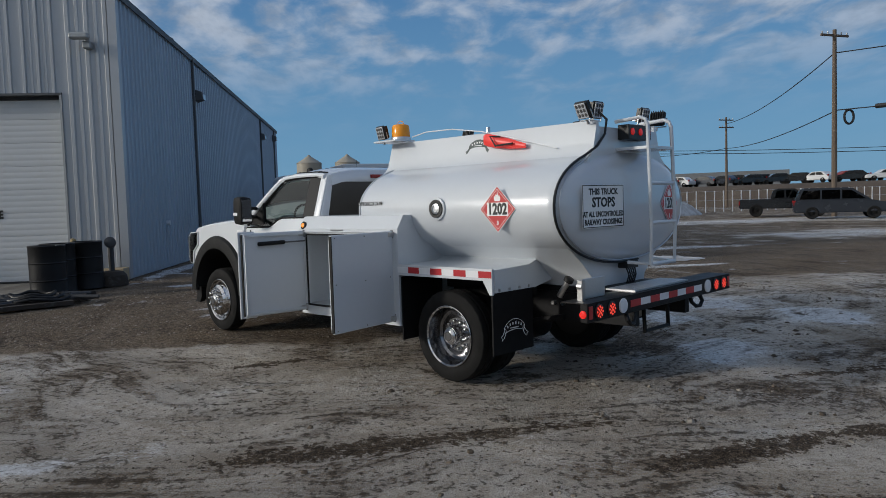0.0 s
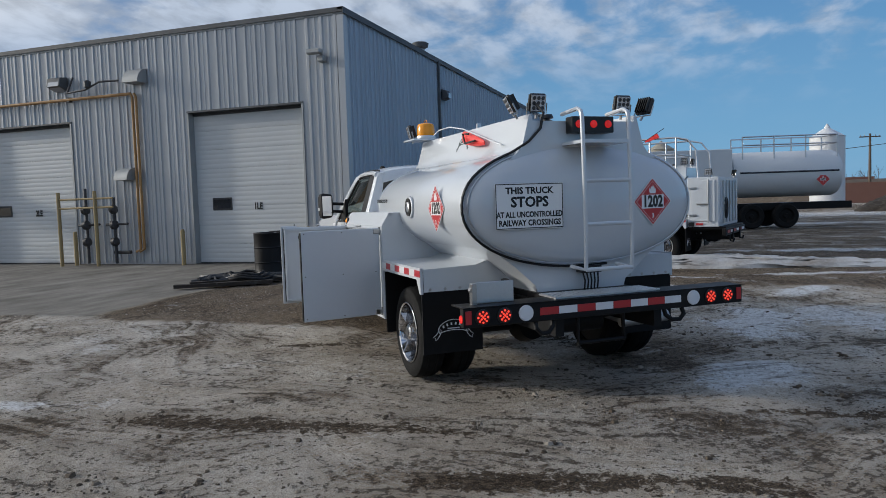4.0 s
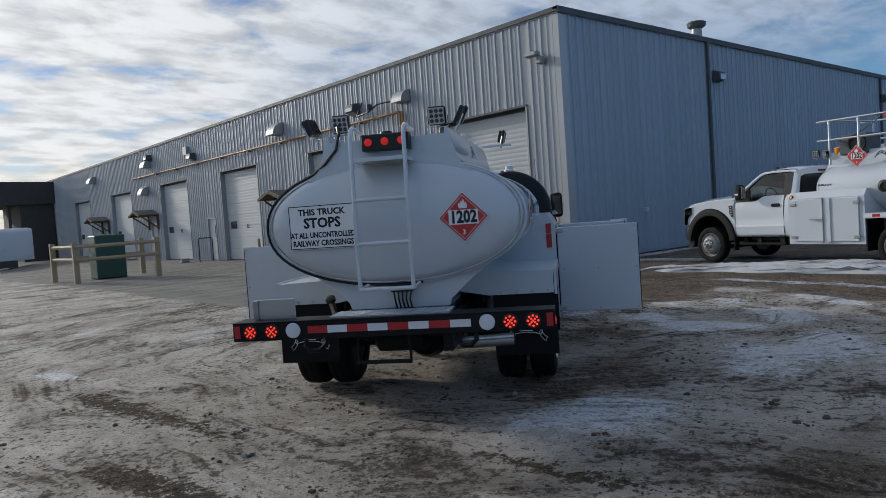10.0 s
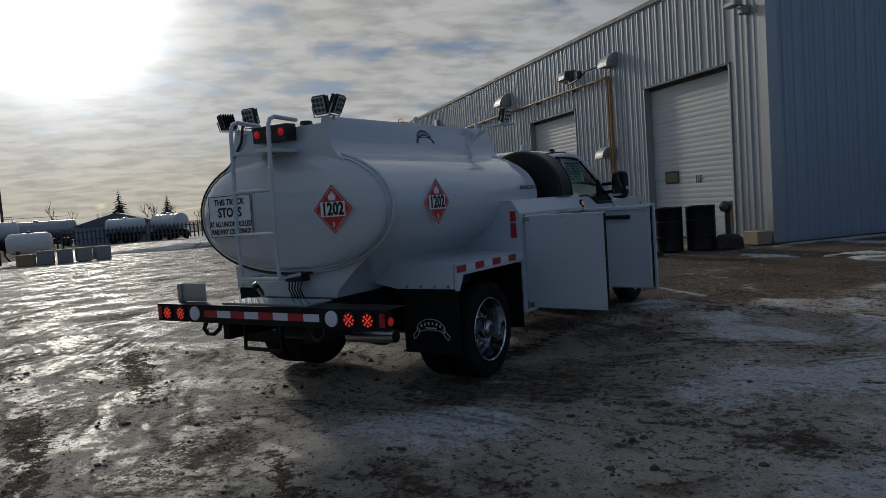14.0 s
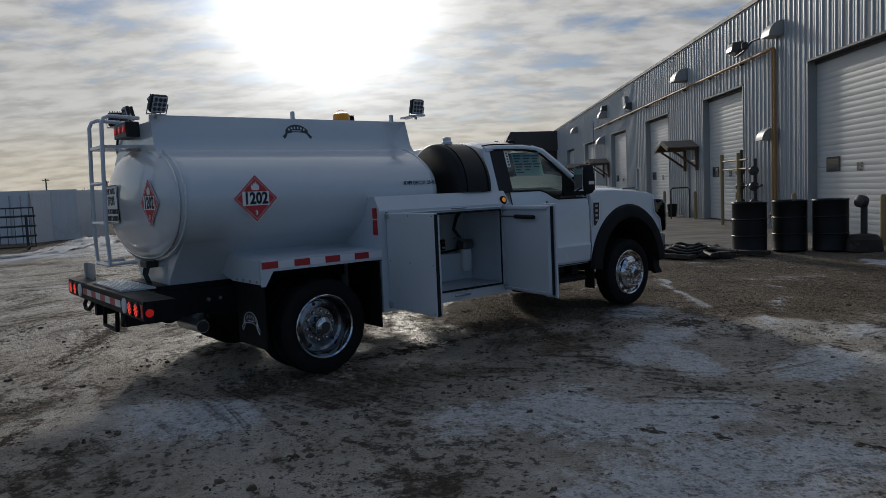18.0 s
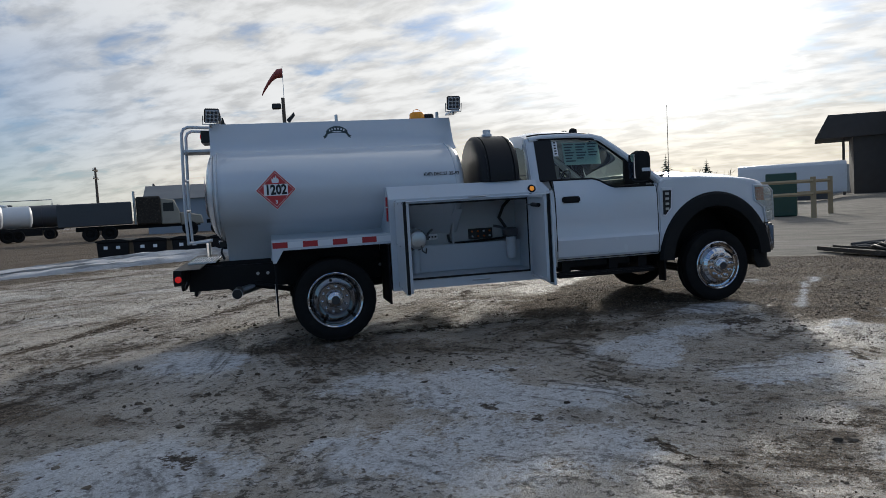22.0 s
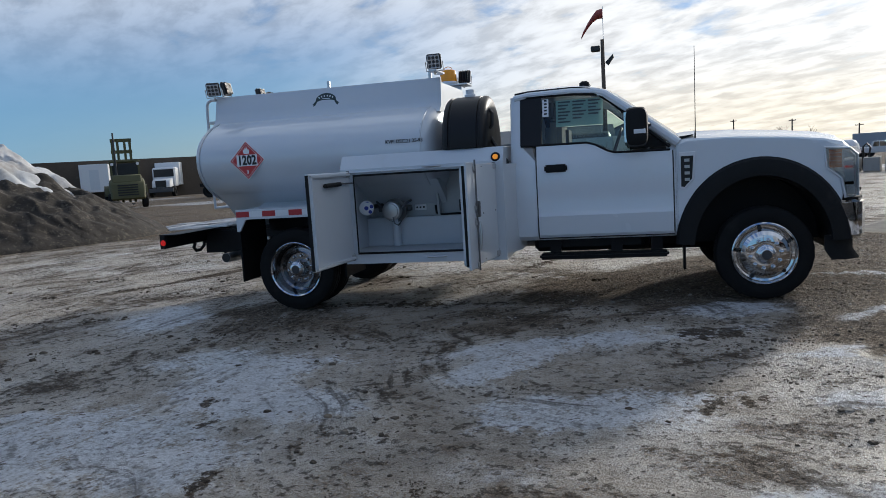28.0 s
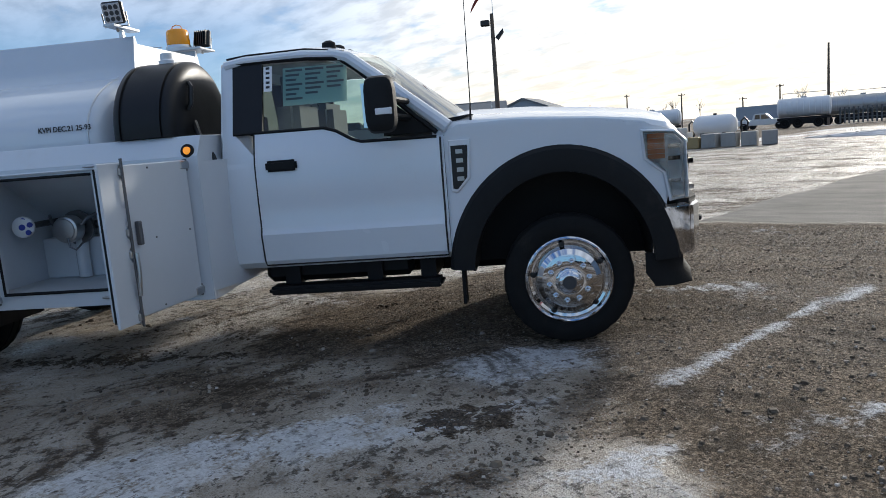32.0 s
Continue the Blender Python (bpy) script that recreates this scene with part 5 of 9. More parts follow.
        for x in (2.5, 3.05, 3.4):
            part("step_bracket", bm_box((x - 0.05, min(s * 0.5, s * 0.9), 0.45), (x + 0.05, max(s * 0.5, s * 0.9), 0.58)), M_BLACK, st)
        part("mud_guard", bm_box((3.62, min(s * 0.85, s * 0.98), 0.28), (3.64, max(s * 0.85, s * 0.98), 0.6)), M_FLAP, T)
    # roof
    rings = []
    for x, ze, zc, k in ((2.12, 1.84, 1.90, 0.93), (2.15, 1.90, 1.965, 0.98), (2.3, 1.925, 2.0, 1), (2.6, 1.93, 2.01, 1), (2.82, 1.92, 1.995, 1), (2.99, 1.87, 1.935, 1.0)):
        ys = [-0.80 + 1.6 * i / 12 for i in range(13)]
        up = [Vector((x + 0.05 * (1 - (y / 0.8) ** 2) * (x > 2.9), y * k, ze + (zc - ze) * (1 - (y / 0.8) ** 4))) for y in ys]
        rings.append(up + [v - Vector((0, 0, 0.05)) for v in reversed(up)])
    part("roof", bm_rings(rings), M_CAB, T, "white cab roof", angle=30)
    for y in (-0.55, -0.3, 0, 0.3, 0.55):
        part("roof_lamp", bm_rings([[Vector((2.80 + dx * w, y + dy * w * 0.7, z)) for dx, dy in arc(0, 0, 1, 1, 0, 330, 11)] for w, z in ((0.05, 1.97), (0.045, 2.005), (0.02, 2.02))]), M_TRIM, T)
    part("rear_brake_lamp", bm_box((2.10, -0.2, 1.87), (2.14, 0.2, 1.91)), M_TAILDIM, T, "dark red high brake lamp", 0.006)
    # back wall round its window
    bw = part("back_wall", bm_prism([(-0.94, 0.8), (0.94, 0.8), (0.93, 1.44), (-0.93, 1.44)], "x", 2.14, 2.17), M_CAB, T)
    for a in ([(-0.93, 1.44), (-0.80, 1.44), (-0.72, 1.86), (-0.80, 1.88)], [(0.93, 1.44), (0.80, 1.44), (0.72, 1.86), (0.80, 1.88)], [(-0.76, 1.83), (0.76, 1.83), (0.78, 1.89), (-0.78, 1.89)]):
        part("back_wall_edge", bm_prism(a, "x", 2.14, 2.17), M_CAB, bw)
    rw = part("rear_window", bm_prism([(-0.80, 1.44), (0.80, 1.44), (0.73, 1.84), (-0.73, 1.84)], "x", 2.148, 2.156), M_DARKGLASS, T, "dark tinted rear window")
    rw.visible_shadow = False
    # windscreen
    rows = []
    for k in range(7):
        f = k / 6
        x0, z0, w = 3.60 - 0.61 * f, 1.40 + 0.475 * f, 0.935 - 0.13 * f
        rows.append([Vector((x0 + (0.16 - 0.05 * f) * (1 - (i / 6 - 1) ** 2), w * (i / 6 - 1), z0 + 0.03 * f * (1 - (i / 6 - 1) ** 2))) for i in range(13)])
    ws = part("windscreen", bm_rings(rows, close=False, cap=False), M_GLASS, T, "tinted curved windscreen")
    ws.visible_shadow = False
    # bonnet
    rings = []
    for x, zc, ze, hw in ((3.50, 1.47, 1.40, 0.95), (3.7, 1.50, 1.42, 0.965), (4.1, 1.49, 1.41, 0.975), (4.5, 1.455, 1.38, 0.975), (4.75, 1.415, 1.35, 0.965), (4.9, 1.37, 1.315, 0.94), (4.96, 1.31, 1.27, 0.90)):
        ys = [-1, -0.97, -0.9, -0.75, -0.58, -0.5, -0.25, 0, 0.25, 0.5, 0.58, 0.75, 0.9, 0.97, 1]
        def hz(t, zc=zc, ze=ze):
            return ze - (0.035 if abs(t) == 1 else 0.008 if abs(t) > 0.95 else 0) + (zc - ze) * (1 - abs(t) ** 2.6) * 0.75 + (0.02 if abs(t) < 0.55 else 0)
        up = [Vector((x + 0.06 * (1 - t * t) * (x > 4.6), hw * t, hz(t))) for t in ys]
        rings.append(up + [Vector((v.x, v.y * 0.98, v.z - 0.09)) for v in reversed(up)])
    part("bonnet", bm_rings(rings), M_CAB, T, "white bonnet with raised middle", angle=25)
    part("cowl", bm_prism([(3.52, 1.37), (3.66, 1.42), (3.74, 1.455), (3.60, 1.44)], "y", -0.9, 0.9), M_TRIM, T, "black wiper cowl")
    for y in (-0.35, 0.45):
        part("wiper", bm_tube([(3.68, y, 1.47), (3.70, y + 0.25, 1.475), (3.66, y + 0.5, 1.47)], 0.01, 6), M_TRIM, T)
    part("aerial", bm_tube([(3.74, -0.93, 1.40), (3.745, -0.93, 1.52), (3.75, -0.93, 2.2)], [0.009, 0.004, 0.0025], 6), M_INK, T, "thin black whip aerial")
    # grille, bumper, valance
    gr = part("grille", bm_box((4.86, -0.66, 0.84), (4.97, 0.66, 1.28)), M_TRIM, T, "black grille with chrome bars")
    for z in (0.9, 1.06, 1.22):
        part("grille_bar", bm_box((4.95, -0.74, z - 0.045), (5.095, 0.74, z + 0.045)), M_CHROME, gr, "chrome bar", 0.03, seg=2)
    for s in (-1, 1):
        part("grille_end", bm_prism([(4.93, 0.86), (5.03, 0.86), (5.05, 0.95), (5.05, 1.18), (5.01, 1.27), (4.93, 1.27)], "y", s * 0.66, s * 0.72), M_CHROME, gr, "chrome grille surround", 0.015)
    plan = [(-1.03, 4.78), (-1.03, 4.90), (-0.97, 5.03), (-0.8, 5.10), (-0.4, 5.14), (0.4, 5.14), (0.8, 5.10), (0.97, 5.03), (1.03, 4.90), (1.03, 4.78), (0.95, 4.80), (0.9, 4.95), (0.4, 5.04), (-0.4, 5.04), (-0.9, 4.95), (-0.95, 4.80)]
    bp = part("front_bumper", bm_prism([(b, a) for a, b in plan], "z", 0.52, 0.83), M_CHROME, T, "chrome front bumper", 0.02, seg=2)
    part("bumper_step", bm_prism([(b, a * 0.9) for a, b in plan], "z", 0.83, 0.845), M_TRIM, bp)
    for s in (-1, 1):
        part("tow_hook", bm_tube([(5.0, s * 0.42, 0.66), (5.19, s * 0.42, 0.66), (5.2, s * 0.36, 0.66)], 0.018, 8), M_BLACK, bp)
    plan2 = [(-1.0, 4.74), (-1.0, 4.86), (-0.9, 4.98), (-0.5, 5.05), (0.5, 5.05), (0.9, 4.98), (1.0, 4.86), (1.0, 4.74), (0.92, 4.76), (0.85, 4.90), (-0.85, 4.90), (-0.92, 4.76)]
    part("front_valance", bm_rings([[Vector((b + (0.0 if z > 0.4 else 0.05), a, z)) for a, b in plan2] for z in (0.54, 0.42, 0.345, 0.335)]), M_TRIM, T, "black plastic air dam", angle=40)
    # inside: seats, dashboard, steering wheel
    for y in (-0.42, 0.42):
        st = part("seat", bm_box((2.42, y - 0.26, 1.3), (2.58, y + 0.26, 1.66)), M_SEAT, T, "grey cloth seat", 0.05, seg=2)
        part("headrest", bm_box((2.43, y - 0.13, 1.68), (2.53, y + 0.13, 1.85)), M_SEAT, st, "", 0.03, seg=2)
    part("dashboard", bm_prism([(3.22, 1.3), (3.22, 1.40), (3.3, 1.43), (3.62, 1.40), (3.62, 1.3)], "y", -0.86, 0.86), M_DASH, T, "dark dashboard", 0.02)
    part("steering_wheel", bm_tube([(3.06 + 0.06 * math.sin(radians(a)), 0.42 + 0.19 * math.cos(radians(a)), 1.42 + 0.17 * math.sin(radians(a))) for a in range(0, 360, 15)], 0.015, 6, closed=True), M_DASH, T)
    part("rear_view_mirror", bm_box((3.12, -0.13, 1.72), (3.15, 0.13, 1.79)), M_DASH, T, "", 0.01)
    if sticker:
        s = -1
        ws = part("price_sheet", skin([[(x, s * (side(z) - 0.024), z) for z in (1.60, 1.72, 1.84)] for x in (2.55, 2.78, 2.99 - 0.02)], 0.002), M_PAPER, T, "pale green printed sheet inside the window")
        for i, (x0, x1) in enumerate(((2.57, 2.68), (2.70, 2.82), (2.84, 2.95))):
            for k in range(7 - i):
                z = 1.822 - k * 0.03
                part("print_bar", skin([[(x, s * (side(zz) - 0.021), zz) for zz in (z - 0.007, z + 0.007)] for x in (x0, x1 - 0.02 * (k % 3))], 0.002), M_SEAT, ws)
        wt = part("window_tag", skin([[(x, s * (side(z) - 0.004), z) for z in (1.70, 1.86)] for x in (2.43, 2.485)], 0.002), M_WHITE, T, "small white window tag")
        for k in range(5):
            part("print_bar", skin([[(x, s * (side(z) - 0.001), z) for z in (1.72 + k * 0.03, 1.735 + k * 0.03)] for x in (2.445, 2.47)], 0.002), M_INK, wt)


def chassis(T):
    for s in (-1, 1):
        y0, y1 = sorted((s * 0.40, s * 0.47))
        part("frame_rail", bm_box((-1.40, y0, 0.52), (4.9, y1, 0.76)), M_BLACK, T, "black steel frame rail")
        lf = part("leaf_spring", bm_tube([(-0.75, s * 0.52, 0.55), (-0.3, s * 0.52, 0.46), (0, s * 0.52, 0.44), (0.3, s * 0.52, 0.46), (0.75, s * 0.52, 0.55)], 0.03, 6), M_BLACK, T)
        for x in (-0.72, -0.62, 0.55):
            part("spring_bolt", bm_cyl((x, s * 0.47, 0.66), (x, s * 0.5, 0.66), 0.018, None, 6), M_STEEL, lf)
        part("fuel_tank", bm_box((2.3, min(s * 0.5, s * 0.86), 0.46), (3.3, max(s * 0.5, s * 0.86), 0.74)), M_BLACK, T, "", 0.04)
    for x in (-0.95, -0.1, 0.7, 1.6, 2.6, 3.6, 4.7):
        part("crossmember", bm_box((x - 0.05, -0.42, 0.56), (x + 0.05, 0.42, 0.72)), M_BLACK, T)
    ax = part("rear_axle", bm_tube([(0, -0.85, 0.402), (0, 0.85, 0.402)], 0.07, 12), M_BLACK, T)
    part("differential", bm_lathe([(-0.2, 0.05), (-0.15, 0.15), (0, 0.2), (0.12, 0.16), (0.2, 0.06)], (0, 0, 0.402), (1, 0, 0), 20), M_BLACK, ax)
    part("front_axle", bm_tube([(4.28, -0.8, 0.38), (4.28, -0.4, 0.32), (4.28, 0.4, 0.32), (4.28, 0.8, 0.38)], 0.05, 10), M_BLACK, T)
    part("drive_shaft", bm_tube([(0.2, 0, 0.42), (3.0, 0, 0.52)], 0.045, 10), M_BLACK, T)
    part("gearbox", bm_box((2.9, -0.3, 0.38), (4.0, 0.3, 0.9)), M_BLACK, T, "", 0.06)
    part("exhaust_pipe", bm_tube([(3.0, -0.3, 0.5), (1.0, -0.36, 0.5), (0.5, -0.36, 0.7), (-0.4, -0.36, 0.68), (-0.7, -0.40, 0.54), (-0.9, -0.5, 0.49)], 0.045, 10), M_STEEL, T, "dull exhaust pipe")
    tip = part("exhaust_tip", bm_cyl((-0.92, -0.42, 0.49), (-0.92, -0.88, 0.505), 0.05, None, 20), M_STEEL, T, "bright exhaust tip lying across")
    part("tip_bore", bm_cyl((-0.92, -0.87, 0.505), (-0.92, -0.884, 0.505), 0.047, None, 20), M_INK, tip)
    for s, x in ((1, -0.95), (-1, -0.85)):
        part("air_tank", bm_lathe([(0, 0.06), (0.03, 0.1), (0.4, 0.1), (0.43, 0.06)], (x, -0.2, 0.55), (0, 1, 0), 16), M_BLACK, T)


def box_door(T, hx, s, tip, strip, stay):
    """A cabinet door that stands open; hx: where its hinge is; tip: its free edge in plan."""
    d = Vector((tip[0] - hx, tip[1] - s * 1.215, 0))
    w = d.length
    d.normalize()
    out = Vector((-d.y, d.x, 0)) * (1 if strip == (s > 0) else -1)
    m = facing((hx, s * 1.222, 0.9), d, (0, 0, 1))
    k = 1 if m.col[2].xyz.dot(Vector((1, 0, 0))) > 0 else -1
    ob = placed("cabinet_door", bm_prism([(0.012, -0.415), (w, -0.415), (w, 0.415), (0.012, 0.415)], "z", -0.018, 0.018), M_BOX, T, m, "white steel cabinet door standing open", 0.006)
    for e in (-0.385, 0.385):
        h = part("hinge", bm_box((-0.035, e - 0.024, -0.024), (0.075, e + 0.024, 0.024)), M_STEEL, ob, "plated strap hinge", 0.006)
        part("hinge_pin", bm_cyl((0.0, e - 0.036, 0.0), (0.0, e + 0.036, 0.0), 0.014, None, 8), M_HARD, h)
    outer = k if hx > 1.5 else -k   # side of the panel that is outside when shut
    z0 = 0.018 * outer
    for x in (0.06, w * 0.5, w - 0.03):
        for y in (-0.39, 0.0, 0.39):
            part("rivet", bm_cyl((x, y, z0), (x, y, z0 + 0.004 * outer), 0.006, None, 6), M_HARD, ob)
    rim = -0.018 * outer
    for lo, hi in (((0.03, -0.40), (w - 0.012, -0.38)), ((0.03, 0.38), (w - 0.012, 0.40)), ((w - 0.03, -0.40), (w - 0.012, 0.40))):
        part("door_return", bm_box((lo[0], lo[1], min(rim, rim - 0.022 * outer)), (hi[0], hi[1], max(rim, rim - 0.022 * outer))), M_BOX, ob)
    part("edge_seal", bm_box((w - 0.002, -0.405, -0.014), (w + 0.006, 0.405, 0.014)), M_TRIM, ob, "black rubber edge")
    if strip:
        st = part("lock_strip", bm_box((w - 0.15, -0.43, min(z0, z0 + 0.02 * outer)), (w + 0.03, 0.43, max(z0, z0 + 0.02 * outer))), M_BOX, ob, "raised overlap strip", 0.004)
        zz = z0 + 0.035 * outer
        part("lock_rod", bm_tube([(w - 0.13, -0.45, zz), (w - 0.13, 0.45, zz)], 0.008, 8), M_HARD, st, "plated lock rod")
        for y in (-0.40, -0.06, 0.06, 0.38):
            g = part("rod_guide", bm_box((w - 0.15, y - 0.02, min(z0, zz)), (w - 0.112, y + 0.02, max(z0, zz))), M_STEEL, st, "plated rod guide", 0.005)
            for q in (-0.03, 0.03):
                part("bolt_head", bm_cyl((w - 0.13, y + q, z0), (w - 0.13, y + q, z0 + 0.026 * outer), 0.008, None, 6), M_STEEL, g)
        part("lock_handle", bm_tube([(w - 0.13, -0.05, zz + 0.02 * outer), (w - 0.12, -0.15, zz + 0.03 * outer), (w - 0.115, -0.28, zz + 0.02 * outer)], 0.011, 8), M_STEEL, st, "plated lever handle")
        part("padlock_hasp", bm_box((w - 0.24, -0.02, min(z0, z0 + 0.03 * outer)), (w - 0.21, 0.11, max(z0, z0 + 0.03 * outer))), M_HARD, ob, "", 0.005)
    if stay:
        part("door_stay", bm_tube([(0.02, 0.31, -0.05 * outer), (0.3, 0.31, -0.04 * outer)], 0.008, 6), M_HARD, ob)
        part("stay_handle", bm_tube([(0.26, 0.31, -0.045 * outer), (0.55, 0.305, -0.045 * outer)], 0.02, 8), M_TRIM, ob, "black sprung door stay")
    return ob


def cabinet(T, s, is_open, tips=None):
    """The tool cabinet beside the tank, its opening to the side."""
    X0, X1, YO, YI = 0.56, 2.10, 1.22, 0.50
    o0, o1, zb, zt = 0.69, 1.97, 0.545, 1.275
    def yy(a, b):
        return min(s * a, s * b), max(s * a, s * b)
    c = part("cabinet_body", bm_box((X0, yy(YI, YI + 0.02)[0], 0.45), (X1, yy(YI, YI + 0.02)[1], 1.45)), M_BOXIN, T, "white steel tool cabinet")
    # face round the opening
    for n, lo, hi in (("face_bottom", (X0, 0.445), (X1, zb)), ("face_top", (X0, zt), (X1, 1.335)), ("face_rear", (X0, zb), (o0, zt)), ("face_front", (o1, zb), (X1, zt))):
        part(n, bm_box((lo[0], yy(YO - 0.03, YO)[0], lo[1]), (hi[0], yy(YO - 0.03, YO)[1], hi[1])), M_BOX, c)
    # sloped top edge, lid, ends and floor
    part("sloped_edge", bm_prism([(s * YO, 1.335), (s * (YO - 0.075), 1.455), (s * (YO - 0.12), 1.455), (s * (YO - 0.03), 1.335)], "x", X0, X1), M_BOX, c)
    part("lid", bm_box((X0, yy(YI, YO - 0.08)[0], 1.435), (X1, yy(YI, YO - 0.08)[1], 1.458)), M_BOX, c, "", 0.004)
    endp = [(s * YI, 0.445), (s * (YO - 0.03), 0.445), (s * (YO - 0.03), 1.335), (s * (YO - 0.1), 1.44), (s * YI, 1.44)]
    part("rear_end", bm_prism(endp, "x", X0, X0 + 0.02), M_BOX, c)
    part("front_end", bm_prism([(s * YI, 0.52), (s * (YO - 0.25), 0.445), (s * (YO - 0.03), 0.445), (s * (YO - 0.03), 1.335), (s * (YO - 0.1), 1.44), (s * YI, 1.44)], "x", X1 - 0.02, X1 + 0.001), M_BOX, c)
    part("skew_end", bm_prism([(X1 - 0.001, s * (YO - 0.002)), (X1 + 0.10, s * (YO - 0.28)), (X1 + 0.10, s * (YI + 0.1)), (X1 - 0.001, s * (YI + 0.1))], "z", 0.5, 1.30), M_BOX, c)
    part("inner_ledge", bm_box((X0 + 0.02, yy(YI + 0.02, YI + 0.14)[0], 0.545), (X1 - 0.02, yy(YI + 0.02, YI + 0.14)[1], 0.83)), M_BOX, c, "pale boxed ledge along the back", 0.006)
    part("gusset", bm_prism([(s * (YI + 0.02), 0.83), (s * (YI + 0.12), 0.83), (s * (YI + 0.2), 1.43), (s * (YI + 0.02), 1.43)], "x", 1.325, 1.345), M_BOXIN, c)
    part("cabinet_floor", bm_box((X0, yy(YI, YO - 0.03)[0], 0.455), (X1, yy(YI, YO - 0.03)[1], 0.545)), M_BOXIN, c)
    # rubber seal round the opening
    seal = [(o0, zb), (o1, zb), (o1, zt), (o0, zt)]
    part("door_seal", bm_tube([(x, s * (YO + 0.004), z) for x, z in seal], 0.012, 6, closed=True), M_TRIM, c, "black rubber door seal")
    part("rain_lip", bm_tube([(o0 - 0.03, s * (YO + 0.01), zt + 0.03), (o1 + 0.03, s * (YO + 0.01), zt + 0.03)], 0.009, 6), M_BOX, c)
    mk = part("marker_lamp", bm_lathe([(0, 0.042), (0.012, 0.042), (0.016, 0.034)], (2.035, s * (YO - 0.02), 1.365), (0, s, 0.25), 20), M_TRIM, T)
    part("marker_lens", bm_lathe([(0.012, 0.026), (0.022, 0.022), (0.026, 0.01)], (2.035, s * (YO - 0.02), 1.365), (0, s, 0.25), 20), M_AMBERLIT, mk, "amber marker lamp")
    for z in (1.32, 0.495):
        part("keeper", bm_tube([(1.36, s * (YO + 0.006), z), (1.42, s * (YO + 0.02), z), (1.5, s * (YO + 0.02), z), (1.54, s * (YO + 0.006), z)], 0.009, 6), M_STEEL, c)
    # hazard strip on the fender side of the cabinet
    if is_open:
        box_door(T, 0.635, s, tips[0], False, True)
        box_door(T, 2.015, s, tips[1], True, True)
    else:
        d = part("cabinet_door", bm_box((o0 - 0.03, yy(YO, YO + 0.03)[0], 0.50), (1.31, yy(YO, YO + 0.03)[1], 1.31)), M_BOX, T, "white steel cabinet door, shut", 0.006)
        e = part("cabinet_door", bm_box((1.316, yy(YO, YO + 0.03)[0], 0.50), (o1 + 0.03, yy(YO, YO + 0.03)[1], 1.31)), M_BOX, T, "white steel cabinet door, shut", 0.006)
        part("lock_strip", bm_box((1.2, yy(YO + 0.03, YO + 0.05)[0], 0.49), (1.36, yy(YO + 0.03, YO + 0.05)[1], 1.32)), M_BOX, e)
        part("lock_rod", bm_tube([(1.34, s * (YO + 0.06), 0.46), (1.34, s * (YO + 0.06), 1.34)], 0.012, 8), M_STEEL, e)
        part("lock_handle", bm_tube([(1.34, s * (YO + 0.075), 0.93), (1.6, s * (YO + 0.085), 0.93)], 0.018, 8), M_STEEL, e)
        for ob, x in ((d, o0), (e, o1)):
            for z in (0.58, 1.22):
                part("hinge", bm_box((x - 0.06, yy(YO + 0.02, YO + 0.05)[0], z - 0.03), (x + 0.06, yy(YO + 0.02, YO + 0.05)[1], z + 0.03)), M_STEEL, ob, "", 0.006)
    return c


def fender_rear(T, s):
    """The flat guard over the twin wheels, with its striped edge and the mudflap."""
    def yy(a, b):
        return min(s * a, s * b), max(s * a, s * b)
    f = part("rear_fender", bm_prism([(s * 0.60, 1.06), (s * 0.74, 1.015), (s * 1.225, 1.0), (s * 1.225, 0.985), (s * 0.6, 0.985)], "x", -0.56, 0.56), M_BOX, T, "white wheel guard with striped edge")
    part("guard_edge", bm_prism([(-0.56, 1.012), (0.56, 1.012), (0.56, 0.915), (-0.46, 0.915), (-0.53, 0.80), (-0.56, 0.80)], "y", s * 1.205, s * 1.228), M_BOX, f)
    for k in range(8):
        x0 = -0.555 + k * 0.14
        me = M_RED if k % 2 == 0 else M_SILVER
        part("stripe", bm_box((x0, yy(1.228, 1.2305)[0], 0.938), (x0 + 0.138, yy(1.228, 1.2305)[1], 0.992)), me, f, "red stripe" if k % 2 == 0 else "silver stripe")
    part("guard_rear", bm_prism([(s * 0.42, 0.86), (s * 0.55, 1.03), (s * 0.74, 1.012), (s * 1.2, 1.0), (s * 1.2, 0.815), (s * 0.66, 0.815)], "x", -0.565, -0.55), M_BOX, f)
    for k in range(4):
        part("guard_bolt", bm_cyl((-0.565, s * (0.76 + 0.13 * k), 0.835), (-0.575, s * (0.76 + 0.13 * k), 0.835), 0.012, None, 6), M_STEEL, f)
    fl = part("mudflap", bm_box((-0.55, yy(0.69, 1.215)[0], 0.30), (-0.535, yy(0.69, 1.215)[1], 0.9)), M_FLAP, T, "black rubber mudflap with ribbon emblem")
    ribbon_outline(fl, facing((-0.553, s * 0.95, 0.50), (0, -1, 0), (0, 0, 1)), 0.36, M_SILVER)
    part("front_flap", bm_box((0.53, yy(0.69, 1.21)[0], 0.32), (0.545, yy(0.69, 1.21)[1], 0.9)), M_FLAP, T, "black rubber flap ahead of the wheels")
    part("wheel_house", bm_box((-0.53, yy(0.60, 0.62)[0], 0.75), (0.53, yy(0.60, 0.62)[1], 1.0)), M_BLACK, T)
    part("guard_underside", bm_box((-0.53, yy(0.62, 1.2)[0], 0.972), (0.53, yy(0.62, 1.2)[1], 0.984)), M_BLACK, T)


